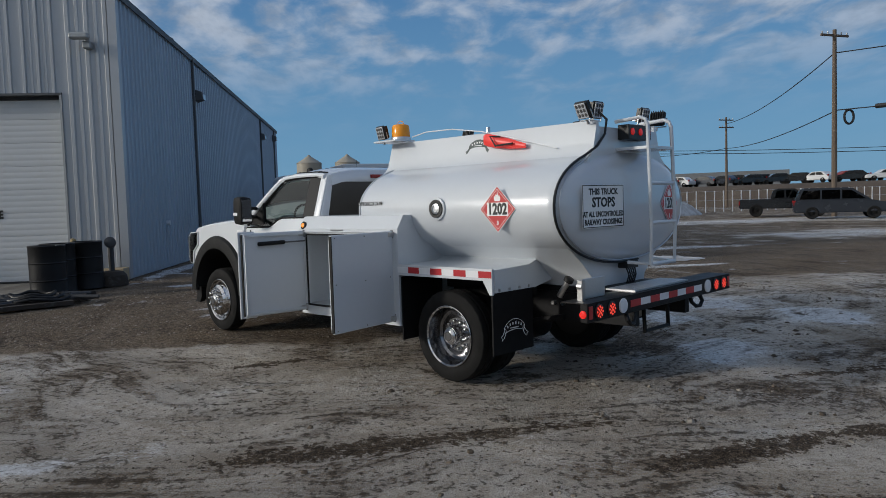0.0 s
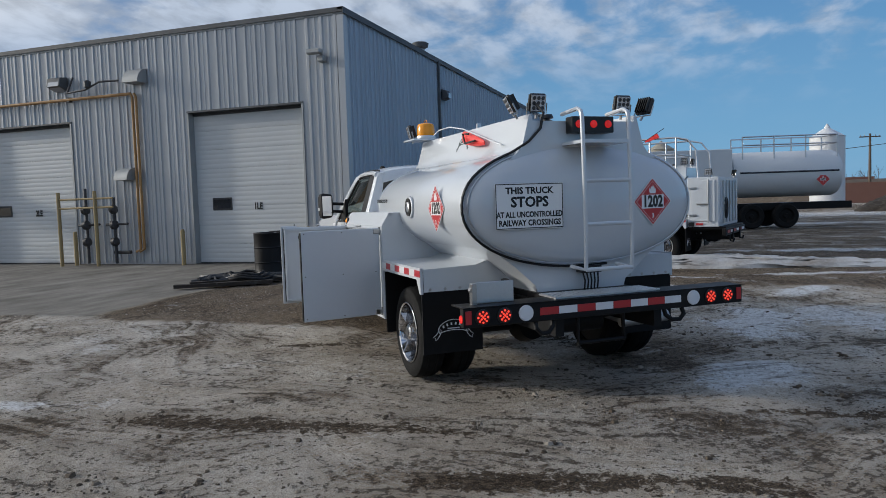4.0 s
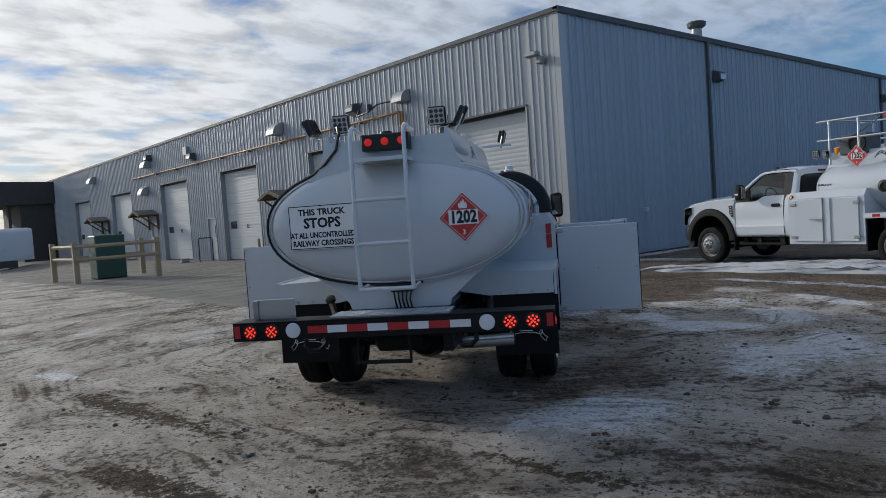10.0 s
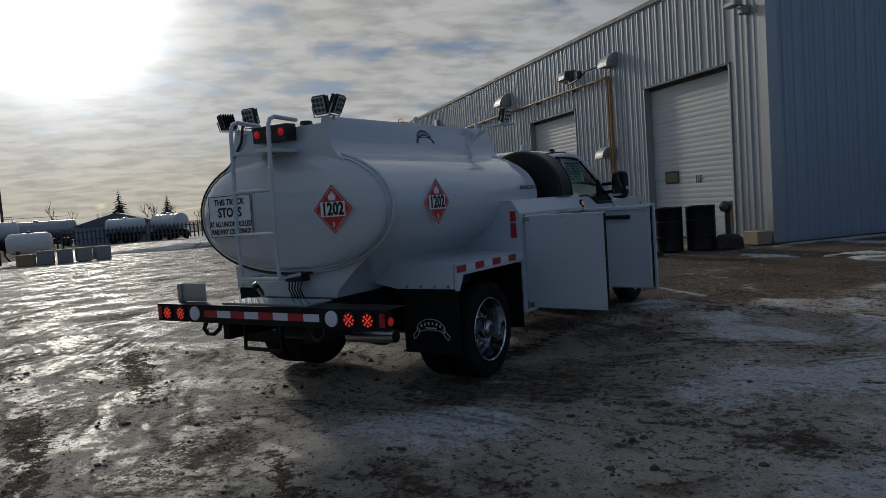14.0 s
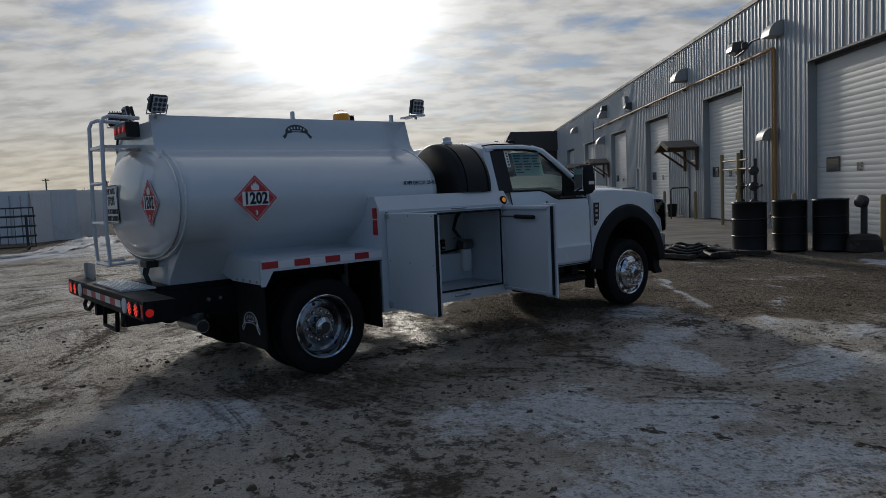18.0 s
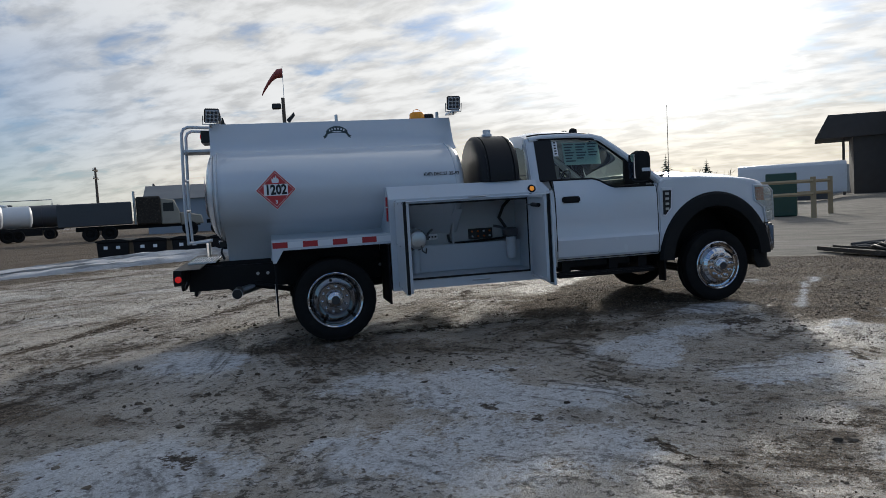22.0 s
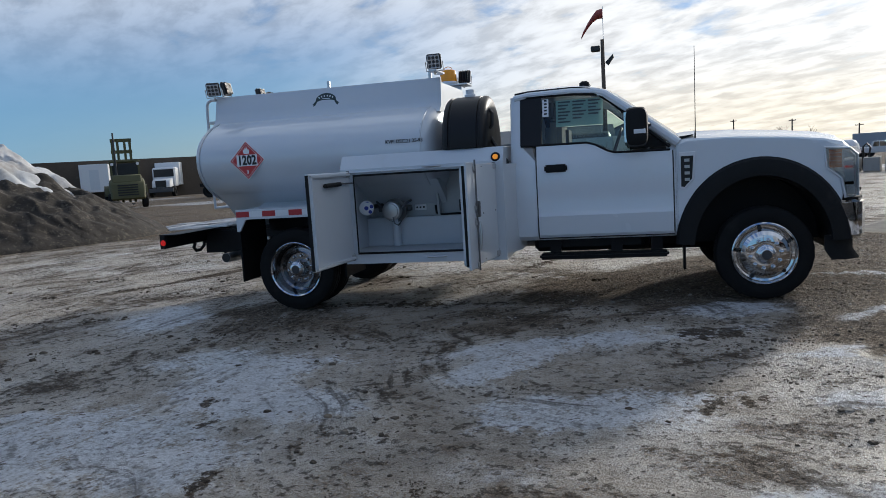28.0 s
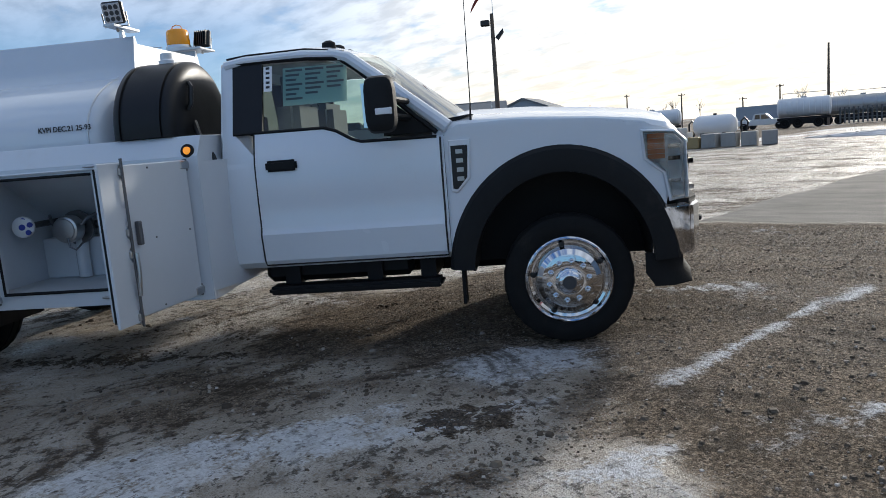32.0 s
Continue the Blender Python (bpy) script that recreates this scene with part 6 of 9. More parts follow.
def tank_body(T, main=True):
    st = [(-1.185, 0.02), (-1.18, 0.25), (-1.165, 0.5), (-1.14, 0.74), (-1.115, 0.86), (-1.085, 0.935), (-1.05, 0.975), (-1.01, 0.995), (-0.97, 1.0),
          (1.28, 1.0), (1.32, 0.995), (1.355, 0.975), (1.39, 0.935), (1.415, 0.86), (1.44, 0.74), (1.46, 0.5), (1.47, 0.25), (1.475, 0.02)]
    tk = part("tank", bm_rings([ellipse_ring(x, k) for x, k in st]), M_TANK, T, "white painted oval fuel tank", angle=50)
    part("head_seam", bm_tube(ellipse_ring(-1.035, 0.994), 0.012, 6, closed=True), M_TANK, tk, "raised rim round the rear head")
    part("head_seam", bm_tube(ellipse_ring(-1.07, 0.968), 0.006, 6, closed=True), M_ALU, tk, "bare weld line round the rear head")
    part("head_seam", bm_tube(ellipse_ring(1.30, 1.0), 0.008, 6, closed=True), M_TANK, tk)
    # raised spill box along the top
    prof = [(0.66, 1.845), (0.585, 1.90), (0.548, 1.95), (0.528, 2.02), (0.488, 2.17), (0.48, 2.19), (0.465, 2.19)]
    sec = [(y, z) for y, z in prof] + [(0.455, 2.14), (-0.455, 2.14)] + [(-y, z) for y, z in reversed(prof)]
    rg = []
    for x, k in ((-1.09, 1.0), (-1.06, 1.0), (1.36, 1.0), (1.40, 1.0)):
        rg.append([Vector((x + (0.012 * (2.19 - z) / 0.3 if x > 1 else 0), y, z)) for y, z in sec])
    hump = part("spill_box", bm_rings(rg), M_TANK, T, "white raised spill box on the tank", angle=28)
    part("manhole", bm_lathe([(0, 0.25), (0.05, 0.25), (0.07, 0.2), (0.075, 0.05)], (0.1, 0, 2.14), (0, 0, 1), 24), M_ALU, hump)
    for p in ((0.19, 0.35), (0.19, -0.43), (1.28, -0.42)):
        part("vent_bracket", bm_box((p[0] - 0.015, p[1] - 0.02, 2.13), (p[0] + 0.015, p[1] + 0.02, 2.262)), M_ALU, hump, "small bright bracket", 0.006)
    part("vent_cap", bm_lathe([(0, 0.03), (0.08, 0.03), (0.09, 0.06), (0.12, 0.05)], (-0.66, 0.1, 2.12), (0, 0, 1), 14), M_INK, hump)
    # cradle under the tank
    cr = [(0.40, 0.80), (0.42, 0.86), (0.60, 1.02), (0.80, 1.165), (0.86, 1.20), (0.5, 1.20), (-0.5, 1.20), (-0.86, 1.20), (-0.80, 1.165), (-0.60, 1.02), (-0.42, 0.86), (-0.40, 0.80)]
    part("tank_cradle", bm_prism(cr, "x", -1.0, 1.4), M_TANK, T, "white tapering cradle under the tank", 0.004)
    part("cradle_sill", bm_box((-1.1, -0.43, 0.755), (1.5, 0.43, 0.805)), M_BLACK, T)
    for s in (-1, 1):
        banner(hump, facing((0.18, s * 0.5125, 2.075), (-s, 0, 0), (0, s * -0.26, 1)), 0.30, M_LOGO)
        # inspection mark on the shell ahead of the placards
        m = facing((1.148, s * 1.034, 1.568), (-s, 0, 0), (0, -s * 0.10, 1))
        lettering("KVPI DEC.21 25-93", 0.048, M_INK, m @ Matrix.Translation((0, 0, 0.004)), tk, "inspection_mark", 0.95, 0.02)
    return tk, hump


def main_truck():
    T = thing("fuel_truck", "white fuel delivery truck with oval tank, cabinet doors standing open", "truck",
              Matrix.Translation((1.465, 6.738, 0)) @ pose(0, 0, 0, 0, 0, 130))
    for s in (-1, 1):
        wheel(T, 0, s, False)
        wheel(T, 4.28, s, True)
    chassis(T)
    cab(T)
    tk, hump = tank_body(T)
    for s in (-1, 1):
        fender_rear(T, s)
    cabinet(T, -1, True, ((0.572, -1.99), (1.905, -1.965)))
    cabinet(T, 1, True, ((0.53, 1.99), (2.06, 1.92)))
    for s in (-1, 1):
        placard(T, facing((-0.485, s * 1.043, 1.49), (-s, 0, 0), (0, 0, 1)))
    for z0, z1 in ((1.125, 1.255), (1.268, 1.36)):
        part("side_reflector", bm_box((0.545, -1.155 - 0.026, z0), (0.558, -1.155 + 0.026, z1)), M_RED, T, "red reflector")
    placard(T, facing((-1.165, -0.575, 1.49), (0, -1, 0), (0, 0, 1)) @ pose(0, 0, 0, 0, 4, 0))
    # warning panel on the rear head
    m = facing((-1.172, 0.54, 1.49), (-0.065, -1, 0), (0, 0, 1))
    bd = placed("warning_sign", plate(0.555, 0.345, 0.002), M_WHITE, T, m, "white railway stop warning sign, black letters")
    for lo, hi in (((-0.275, 0.163), (0.275, 0.169)), ((-0.275, -0.169), (0.275, -0.163)), ((-0.275, -0.169), (-0.269, 0.169)), ((0.269, -0.169), (0.275, 0.169))):
        part("sign_border", bm_box((*lo, 0.002), (*hi, 0.0035)), M_INK, bd)
    for txt, y, sz, k in (("THIS TRUCK", 0.115, 0.068, 1.02), ("STOPS", 0.028, 0.108, 1.0), ("AT ALL UNCONTROLLED", -0.065, 0.06, 0.78), ("RAILWAY CROSSINGS", -0.128, 0.062, 0.83)):
        lettering(txt, sz, M_INK, Matrix.Translation((0, y, 0.003)), bd, "sign_line", k)
    # sight port on the left of the tank
    pt = part("sight_port", bm_lathe([(0, 0.1), (0.015, 0.1), (0.02, 0.085), (0.012, 0.075)], (0.22, 1.036, 1.505), (0, 1, 0), 28), M_TANK, T, "round flanged sight port", angle=30)
    part("port_ring", bm_lathe([(0.01, 0.08), (0.028, 0.08), (0.028, 0.055), (0.012, 0.05)], (0.22, 1.036, 1.505), (0, 1, 0), 28), M_INK, pt)
    part("port_cap", bm_lathe([(0.0, 0.05), (0.03, 0.048), (0.035, 0.03), (0.028, 0.028), (0.03, 0.0)], (0.22, 1.036, 1.505), (0, 1, 0), 24), M_ALU, pt)
    # ladder
    lad = None
    for y in (-0.205, 0.2):
        pts = [(-1.19, y, 1.01), (-1.40, y, 1.0), (-1.41, y, 1.3), (-1.40, y, 1.7), (-1.385, y, 2.14), (-1.365, y, 2.185), (-1.32, y, 2.205), (-1.09, y, 2.19)]
        o = part("ladder_rail", bm_tube(pts, 0.0165, 10), M_TANK, T, "white tubular ladder rail")
        lad = lad or o
    for z, x in ((1.0, -1.402), (1.34, -1.408), (1.665, -1.40)):
        part("ladder_rung", bm_cyl((x, -0.205, z), (x, 0.2, z), 0.0165, None, 10), M_TANK, T)
    part("ladder_step", bm_box((-1.40, -0.21, 1.945), (-1.09, 0.205, 1.972)), M_TANK, T, "white step plate", 0.003)
    # rear lamp bar
    lb = part("brake_lamp_bar", bm_box((-1.20, -0.20, 2.04), (-1.09, 0.17, 2.165)), M_INK, T, "black housing with three red lamps", 0.006)
    for y in (-0.145, -0.015, 0.115):
        part("red_lamp", bm_lathe([(0, 0.03), (0.006, 0.03), (0.009, 0.02)], (-1.2, y, 2.105), (-1, 0, 0), 16), M_TAIL, lb, "lit red lamp")
    # work lamps
    work_lamp(T, (-1.02, 0.375, 2.285), -90, 12)
    work_lamp(T, (-1.05, 0.62, 2.265), 165, 26)
    work_lamp(T, (-1.02, -0.40, 2.285), -90, 12)
    work_lamp(T, (-1.05, -0.60, 2.265), 15, 26)
    work_lamp(T, (1.40, -0.70, 2.315), 0, 14)
    part("lamp_arm", bm_box((1.36, -0.78, 2.215), (1.44, -0.46, 2.235)), M_TANK, T, "white lamp arm", 0.003)
    part("lamp_arm", bm_box((1.14, 0.40, 2.195), (1.48, 0.68, 2.212)), M_TANK, T, "white beacon shelf", 0.003)
    work_lamp(T, (1.41, 0.62, 2.30), 172, 14)
    b = part("beacon", bm_lathe([(0, 0.1), (0.02, 0.103), (0.035, 0.097)], (1.25, 0.50, 2.212), (0, 0, 1), 28), M_ALU, T, "amber warning beacon")
    part("beacon_dome", bm_lathe([(0.035, 0.092), (0.06, 0.094), (0.14, 0.09), (0.158, 0.08), (0.168, 0.05), (0.17, 0.01)], (1.25, 0.50, 2.212), (0, 0, 1), 40, wobble=lambda i, k: -0.003 if k % 2 else 0), M_AMBER, b, "ribbed amber dome")
    part("guard_wire", bm_tube([(1.25 + 0.05 * math.cos(a), 0.50, 2.375 + 0.04 * math.sin(a)) for a in (0.0, 0.8, 1.57, 2.3, 3.14)], 0.004, 5), M_AMBER, b)
    # whip flag lying along the spill box
    wp = part("whip_rod", bm_tube([(1.12, 0.46, 2.24), (0.9, 0.48, 2.27), (0.5, 0.52, 2.26), (0.1, 0.545, 2.20), (-0.3, 0.56, 2.1), (-0.75, 0.56, 1.985)], 0.006, 6), M_SILVER, T, "thin white whip rod")
    part("whip_flag", bm_rings([[Vector((x, 0.565 + w * math.cos(a), z + h * math.sin(a))) for a in (0, 0.8, 1.6, 2.4, 3.14, 4.0, 4.7, 5.5)] for x, z, w, h in ((0.06, 2.12, 0.008, 0.045), (0.02, 2.115, 0.022, 0.058), (-0.12, 2.085, 0.026, 0.055), (-0.28, 2.055, 0.02, 0.04), (-0.42, 2.03, 0.008, 0.02))]), M_FLAG, wp, "rolled bright red flag", angle=60)
    part("flag_strap", bm_tube([(-0.16, 0.60, 2.13), (-0.05, 0.61, 2.14), (-0.12, 0.62, 2.05), (-0.3, 0.60, 2.06)], 0.009, 6), M_INK, wp)
    # cables
    cable = [(-1.05, 0.40, 2.27), (-1.11, 0.37, 2.2), (-1.11, 0.40, 2.08), (-1.1, 0.50, 1.98), (-1.06, 0.62, 1.905)]
    for a in range(50, -106, -6):
        c, s_ = math.cos(radians(a)), math.sin(radians(a))
        e = 2 / 2.15
        cable.append((-1.05, 1.046 * math.copysign(abs(c) ** e, c), 1.49 + 0.492 * math.copysign(abs(s_) ** e, s_)))
    part("lamp_cable", bm_tube(cable, 0.011, 6), M_INK, T, "black lamp cable along the tank rim")
    part("cable_box", bm_box((-1.10, -0.13, 0.94), (-1.0, 0.05, 1.0)), M_INK, T, "small black junction box", 0.005)
    bm = bmesh.new()
    for k in range(5):
        bm_tube([(-1.07, -0.11 + 0.035 * k, 0.95), (-1.09, -0.1 + 0.03 * k, 0.88), (-1.06, -0.11 + 0.03 * k, 0.80)], 0.007, 5, bm)
    part("cable_tails", bm, M_INK, T)
    # rear bumper and deck
    bp = part("rear_bumper", bm_box((-1.45, -1.22, 0.655), (-1.385, 1.22, 0.79)), M_BLACK, T, "black steel rear bumper with lamps and stripes", 0.005)
    part("bumper_top", bm_box((-1.45, -1.22, 0.79), (-1.22, 1.22, 0.798)), M_BLACK, bp)
    deck = part("tread_deck", bm_box((-1.40, -0.46, 0.799), (-1.13, 0.46, 0.812)), M_ALU, bp, "aluminium tread plate")
    bm = bmesh.new()
    for i in range(9):
        for j in range(26):
            x, y = -1.385 + i * 0.03, -0.44 + j * 0.035
            a = radians(45 if (i + j) % 2 else -45)
            m = Matrix.Translation((x, y, 0.812)) @ Matrix.Rotation(a, 4, "Z")
            bm_box((-0.011, -0.003, 0), (0.011, 0.003, 0.003), bm, m)
    tagged(part("tread_bars", bm, M_ALU, deck), kind="stuff")
    for y, lit in ((1.075, 1), (0.905, 1), (-0.9, 1), (-1.065, 1)):
        r = part("tail_lamp_ring", bm_lathe([(0, 0.058), (0.008, 0.058), (0.01, 0.05)], (-1.45, y, 0.725), (-1, 0, 0), 24), M_INK, bp)
        part("tail_lamp", bm_lathe([(0.002, 0.05), (0.012, 0.048), (0.014, 0.02)], (-1.45, y, 0.725), (-1, 0, 0), 24), M_TAILDIM, r, "round red tail lamp")
        for k in range(13):
            a = radians(45 * k if k < 8 else 90 * k + 45)
            rr = 0 if k == 12 else 0.037 if k < 8 else 0.018
            shared("diode", TAIL_DIODE, r, Matrix.Translation((-1.463, y + rr * math.cos(a), 0.725 + rr * math.sin(a))))
    for y in (0.735, -0.735):
        part("reverse_lamp", bm_lathe([(0, 0.058), (0.01, 0.056), (0.014, 0.03)], (-1.45, y, 0.727), (-1, 0, 0), 24), M_SILVER, bp, "round clear reversing lamp")
    for s in (-1, 1):
        part("corner_reflector", bm_box((-1.455, min(s * 1.16, s * 1.205), 0.68), (-1.449, max(s * 1.16, s * 1.205), 0.775)), M_RED, bp, "red corner reflector")
        part("end_lamp", bm_lathe([(0, 0.03), (0.006, 0.028), (0.008, 0.012)], (-1.41, s * 1.22, 0.715), (0, s, 0), 16), M_TAIL, bp, "lit red end lamp")
        part("bumper_arm", bm_prism([(-1.40, 0.66), (-1.40, 0.79), (-0.9, 0.76), (-0.9, 0.56)], "y", s * 0.42, s * 0.46), M_BLACK, bp)
        hook = [(-1.40, s * 0.49, 0.66), (-1.41, s * 0.50, 0.605), (-1.43, s * 0.545, 0.565), (-1.44, s * 0.61, 0.565), (-1.44, s * 0.65, 0.605), (-1.42, s * 0.645, 0.65)]
        part("tie_hook", bm_tube(hook, 0.018, 8), M_BLACK, bp, "black tie-down hook")
    for k in range(8):
        y0 = 0.62 - k * 0.155
        part("stripe", bm_box((-1.4525, y0 - 0.152, 0.70), (-1.449, y0, 0.755)), M_RED if k % 2 == 0 else M_SILVER, bp)
    part("drop_step", bm_tube([(-1.36, 0.26, 0.66), (-1.37, 0.26, 0.45), (-1.37, -0.14, 0.45), (-1.36, -0.14, 0.66)], 0.018, 8), M_BLACK, bp, "black drop step")
    pl = part("plate_holder", bm_box((-1.31, 0.76, 0.80), (-1.302, 1.06, 0.955)), M_ALU, T, "bare aluminium plate holder", 0.004)
    part("plate_lamp", bm_cyl((-1.32, 1.085, 0.9), (-1.28, 1.085, 0.9), 0.025, None, 10), M_STEEL, pl)
    part("plate_post", bm_box((-1.33, 1.06, 0.79), (-1.28, 1.10, 0.95)), M_STEEL, pl, "", 0.004)
    part("filler_neck", bm_tube([(-0.78, 0.62, 0.74), (-0.84, 0.62, 0.83), (-0.87, 0.62, 0.872)], 0.026, 12), M_STEEL, T)
    part("filler_cap", bm_lathe([(0, 0.042), (0.03, 0.042), (0.038, 0.025)], (-0.87, 0.62, 0.872), (-0.5, 0, 0.8), 14), M_INK, T, "black filler cap")
    # plastic drum lying behind the cab, its axis along the truck, cut off level at the cabinet lid
    rings = []
    for x, R in ((1.53, 0.30), (1.532, 0.385), (1.545, 0.425), (1.565, 0.445), (1.595, 0.45), (1.60, 0.438), (1.615, 0.438), (1.62, 0.45), (1.86, 0.45), (1.865, 0.438), (1.88, 0.438), (1.885, 0.45), (1.915, 0.445), (1.935, 0.425), (1.948, 0.385), (1.95, 0.30)):
        a0 = math.asin(-0.038 / R)
        rings.append([Vector((x, -0.72 + R * math.cos(a0 + (math.pi - 2 * a0) * k / 28), 1.50 + R * math.sin(a0 + (math.pi - 2 * a0) * k / 28))) for k in range(29)])
    dr = part("plastic_drum", bm_rings(rings), M_POLY, T, "black moulded plastic drum behind the cab", angle=40)
    part("drum_cap", bm_lathe([(0, 0.055), (0.025, 0.055), (0.03, 0.042), (0.07, 0.042), (0.075, 0.03)], (1.74, -0.72, 1.945), (0, 0, 1), 16), M_SILVER, dr, "grey filler cap")
    part("drum_handle", bm_tube([(1.95, -0.90, 1.80), (1.975, -0.92, 1.77), (1.975, -0.95, 1.66), (1.95, -0.95, 1.63)], 0.016, 8), M_INK, dr)
    part("drum_hose", bm_tube([(1.94, -0.86, 1.55), (2.02, -0.98, 1.44), (2.10, -1.0, 1.32), (2.13, -0.98, 1.15)], 0.02, 8), M_INK, dr, "black hose down the cabinet end")
    # fittings in the right cabinet
    f = part("hose_coupling", bm_lathe([(0, 0.06), (0.1, 0.06), (0.11, 0.092), (0.16, 0.096), (0.2, 0.09), (0.205, 0.075), (0.212, 0.072), (0.218, 0.02)], (0.905, -0.64, 0.905), (0, -1, 0), 28), M_STEEL, T, "bare metal hose coupling with a dust cap and chain")
    for sx in (-1, 1):
        part("cam_lever", bm_tube([(0.905 + sx * 0.10, -0.80, 0.93), (0.905 + sx * 0.13, -0.78, 0.97), (0.905 + sx * 0.18, -0.72, 1.0)], 0.012, 8), M_HARD, f)
    part("coupling_flange", bm_lathe([(0, 0.12), (0.025, 0.12)], (0.905, -0.68, 0.905), (0, -1, 0), 24), M_HARD, f)
    part("chain", bm_tube([(0.93, -0.86, 0.85), (0.945, -0.87, 0.79), (0.98, -0.86, 0.765), (1.0, -0.8, 0.81)], 0.007, 6), M_HARD, f)
    part("supply_pipe", bm_tube([(0.905, -0.66, 0.86), (0.905, -0.68, 0.72), (0.905, -0.68, 0.55)], 0.045, 12), M_TANK, f)
    part("cross_pipe", bm_tube([(0.72, -0.64, 0.92), (0.9, -0.64, 0.91), (1.06, -0.64, 0.92)], 0.03, 10), M_HARD, f)
    v = part("valve_wheel", bm_lathe([(0, 0.06), (0.02, 0.072), (0.04, 0.07), (0.05, 0.055)], (0.70, -0.95, 0.955), (0.25, -1, 0), 24), M_WHITE, T, "white and blue valve cap")
    for k in range(5):
        a = radians(72 * k + 18)
        part("blue_segment", bm_lathe([(0.035, 0.018), (0.047, 0.018)], (0.71 + 0.045 * math.cos(a), -0.95, 0.955 + 0.045 * math.sin(a)), (0.25, -1, 0), 8), M_BLUE, v)
    part("valve_hub", bm_lathe([(0.04, 0.022), (0.056, 0.02)], (0.70, -0.95, 0.955), (0.25, -1, 0), 12), M_BLUE, v)
    part("valve_stem", bm_cyl((0.72, -0.55, 0.955), (0.70, -0.95, 0.955), 0.022, None, 10), M_HARD, v)
    op = part("outlet_plate", bm_box((1.065, -0.535, 0.885), (1.185, -0.525, 0.945)), M_WHITE, T, "small white plate with three knobs", 0.003)
    for k in range(3):
        part("knob", bm_cyl((1.09 + 0.035 * k, -0.535, 0.915), (1.09 + 0.035 * k, -0.55, 0.915), 0.009, None, 8), M_INK, op)
    sp = part("switch_panel", bm_box((1.53, -0.55, 0.862), (1.80, -0.525, 0.975)), M_INK, T, "black switch panel with amber knobs", 0.004)
    for k in range(8):
        part("switch", bm_cyl((1.565 + 0.066 * (k % 4), -0.55, 0.892 + 0.052 * (k // 4)), (1.565 + 0.066 * (k % 4), -0.572, 0.892 + 0.052 * (k // 4)), 0.011, None, 8), M_SILVER if k % 3 == 0 else M_REFLECT, sp)
    part("wiring", bm_tube([(1.29, -0.56, 0.93), (1.30, -0.58, 0.855), (1.36, -0.60, 0.838), (1.55, -0.60, 0.84), (1.75, -0.60, 0.85), (1.9, -0.60, 0.86), (1.97, -0.58, 0.88)], 0.013, 6), M_INK, T, "black cable loom")
    ph = part("pump_filter", bm_lathe([(0, 0.045), (0.03, 0.055), (0.22, 0.055), (0.24, 0.04)], (1.965, -0.68, 0.64), (0, 0, 1), 16), M_SILVER, T, "white spin-on filter")
    part("filter_head", bm_box((1.89, -0.75, 0.87), (2.03, -0.6, 0.97)), M_HARD, ph, "", 0.02)
    part("pump_lever", bm_tube([(1.90, -0.74, 0.95), (1.80, -0.78, 0.99), (1.74, -0.78, 1.0)], 0.014, 8), M_HARD, ph)
    part("pump_hose", bm_tube([(1.92, -0.66, 0.97), (1.86, -0.62, 1.08), (1.92, -0.6, 1.2), (2.02, -0.6, 1.3)], 0.018, 8), M_INK, ph)
    return T


truck = main_truck()
# ---- second fuel truck, shut up and parked by the workshop ----
M_DULLRIM = surface("dull_painted_rim", (0.30, 0.30, 0.30), 0.5, 0.4, 0.2, 6.0, (0.1, 0.08, 0.06), 0.3, 4.0)


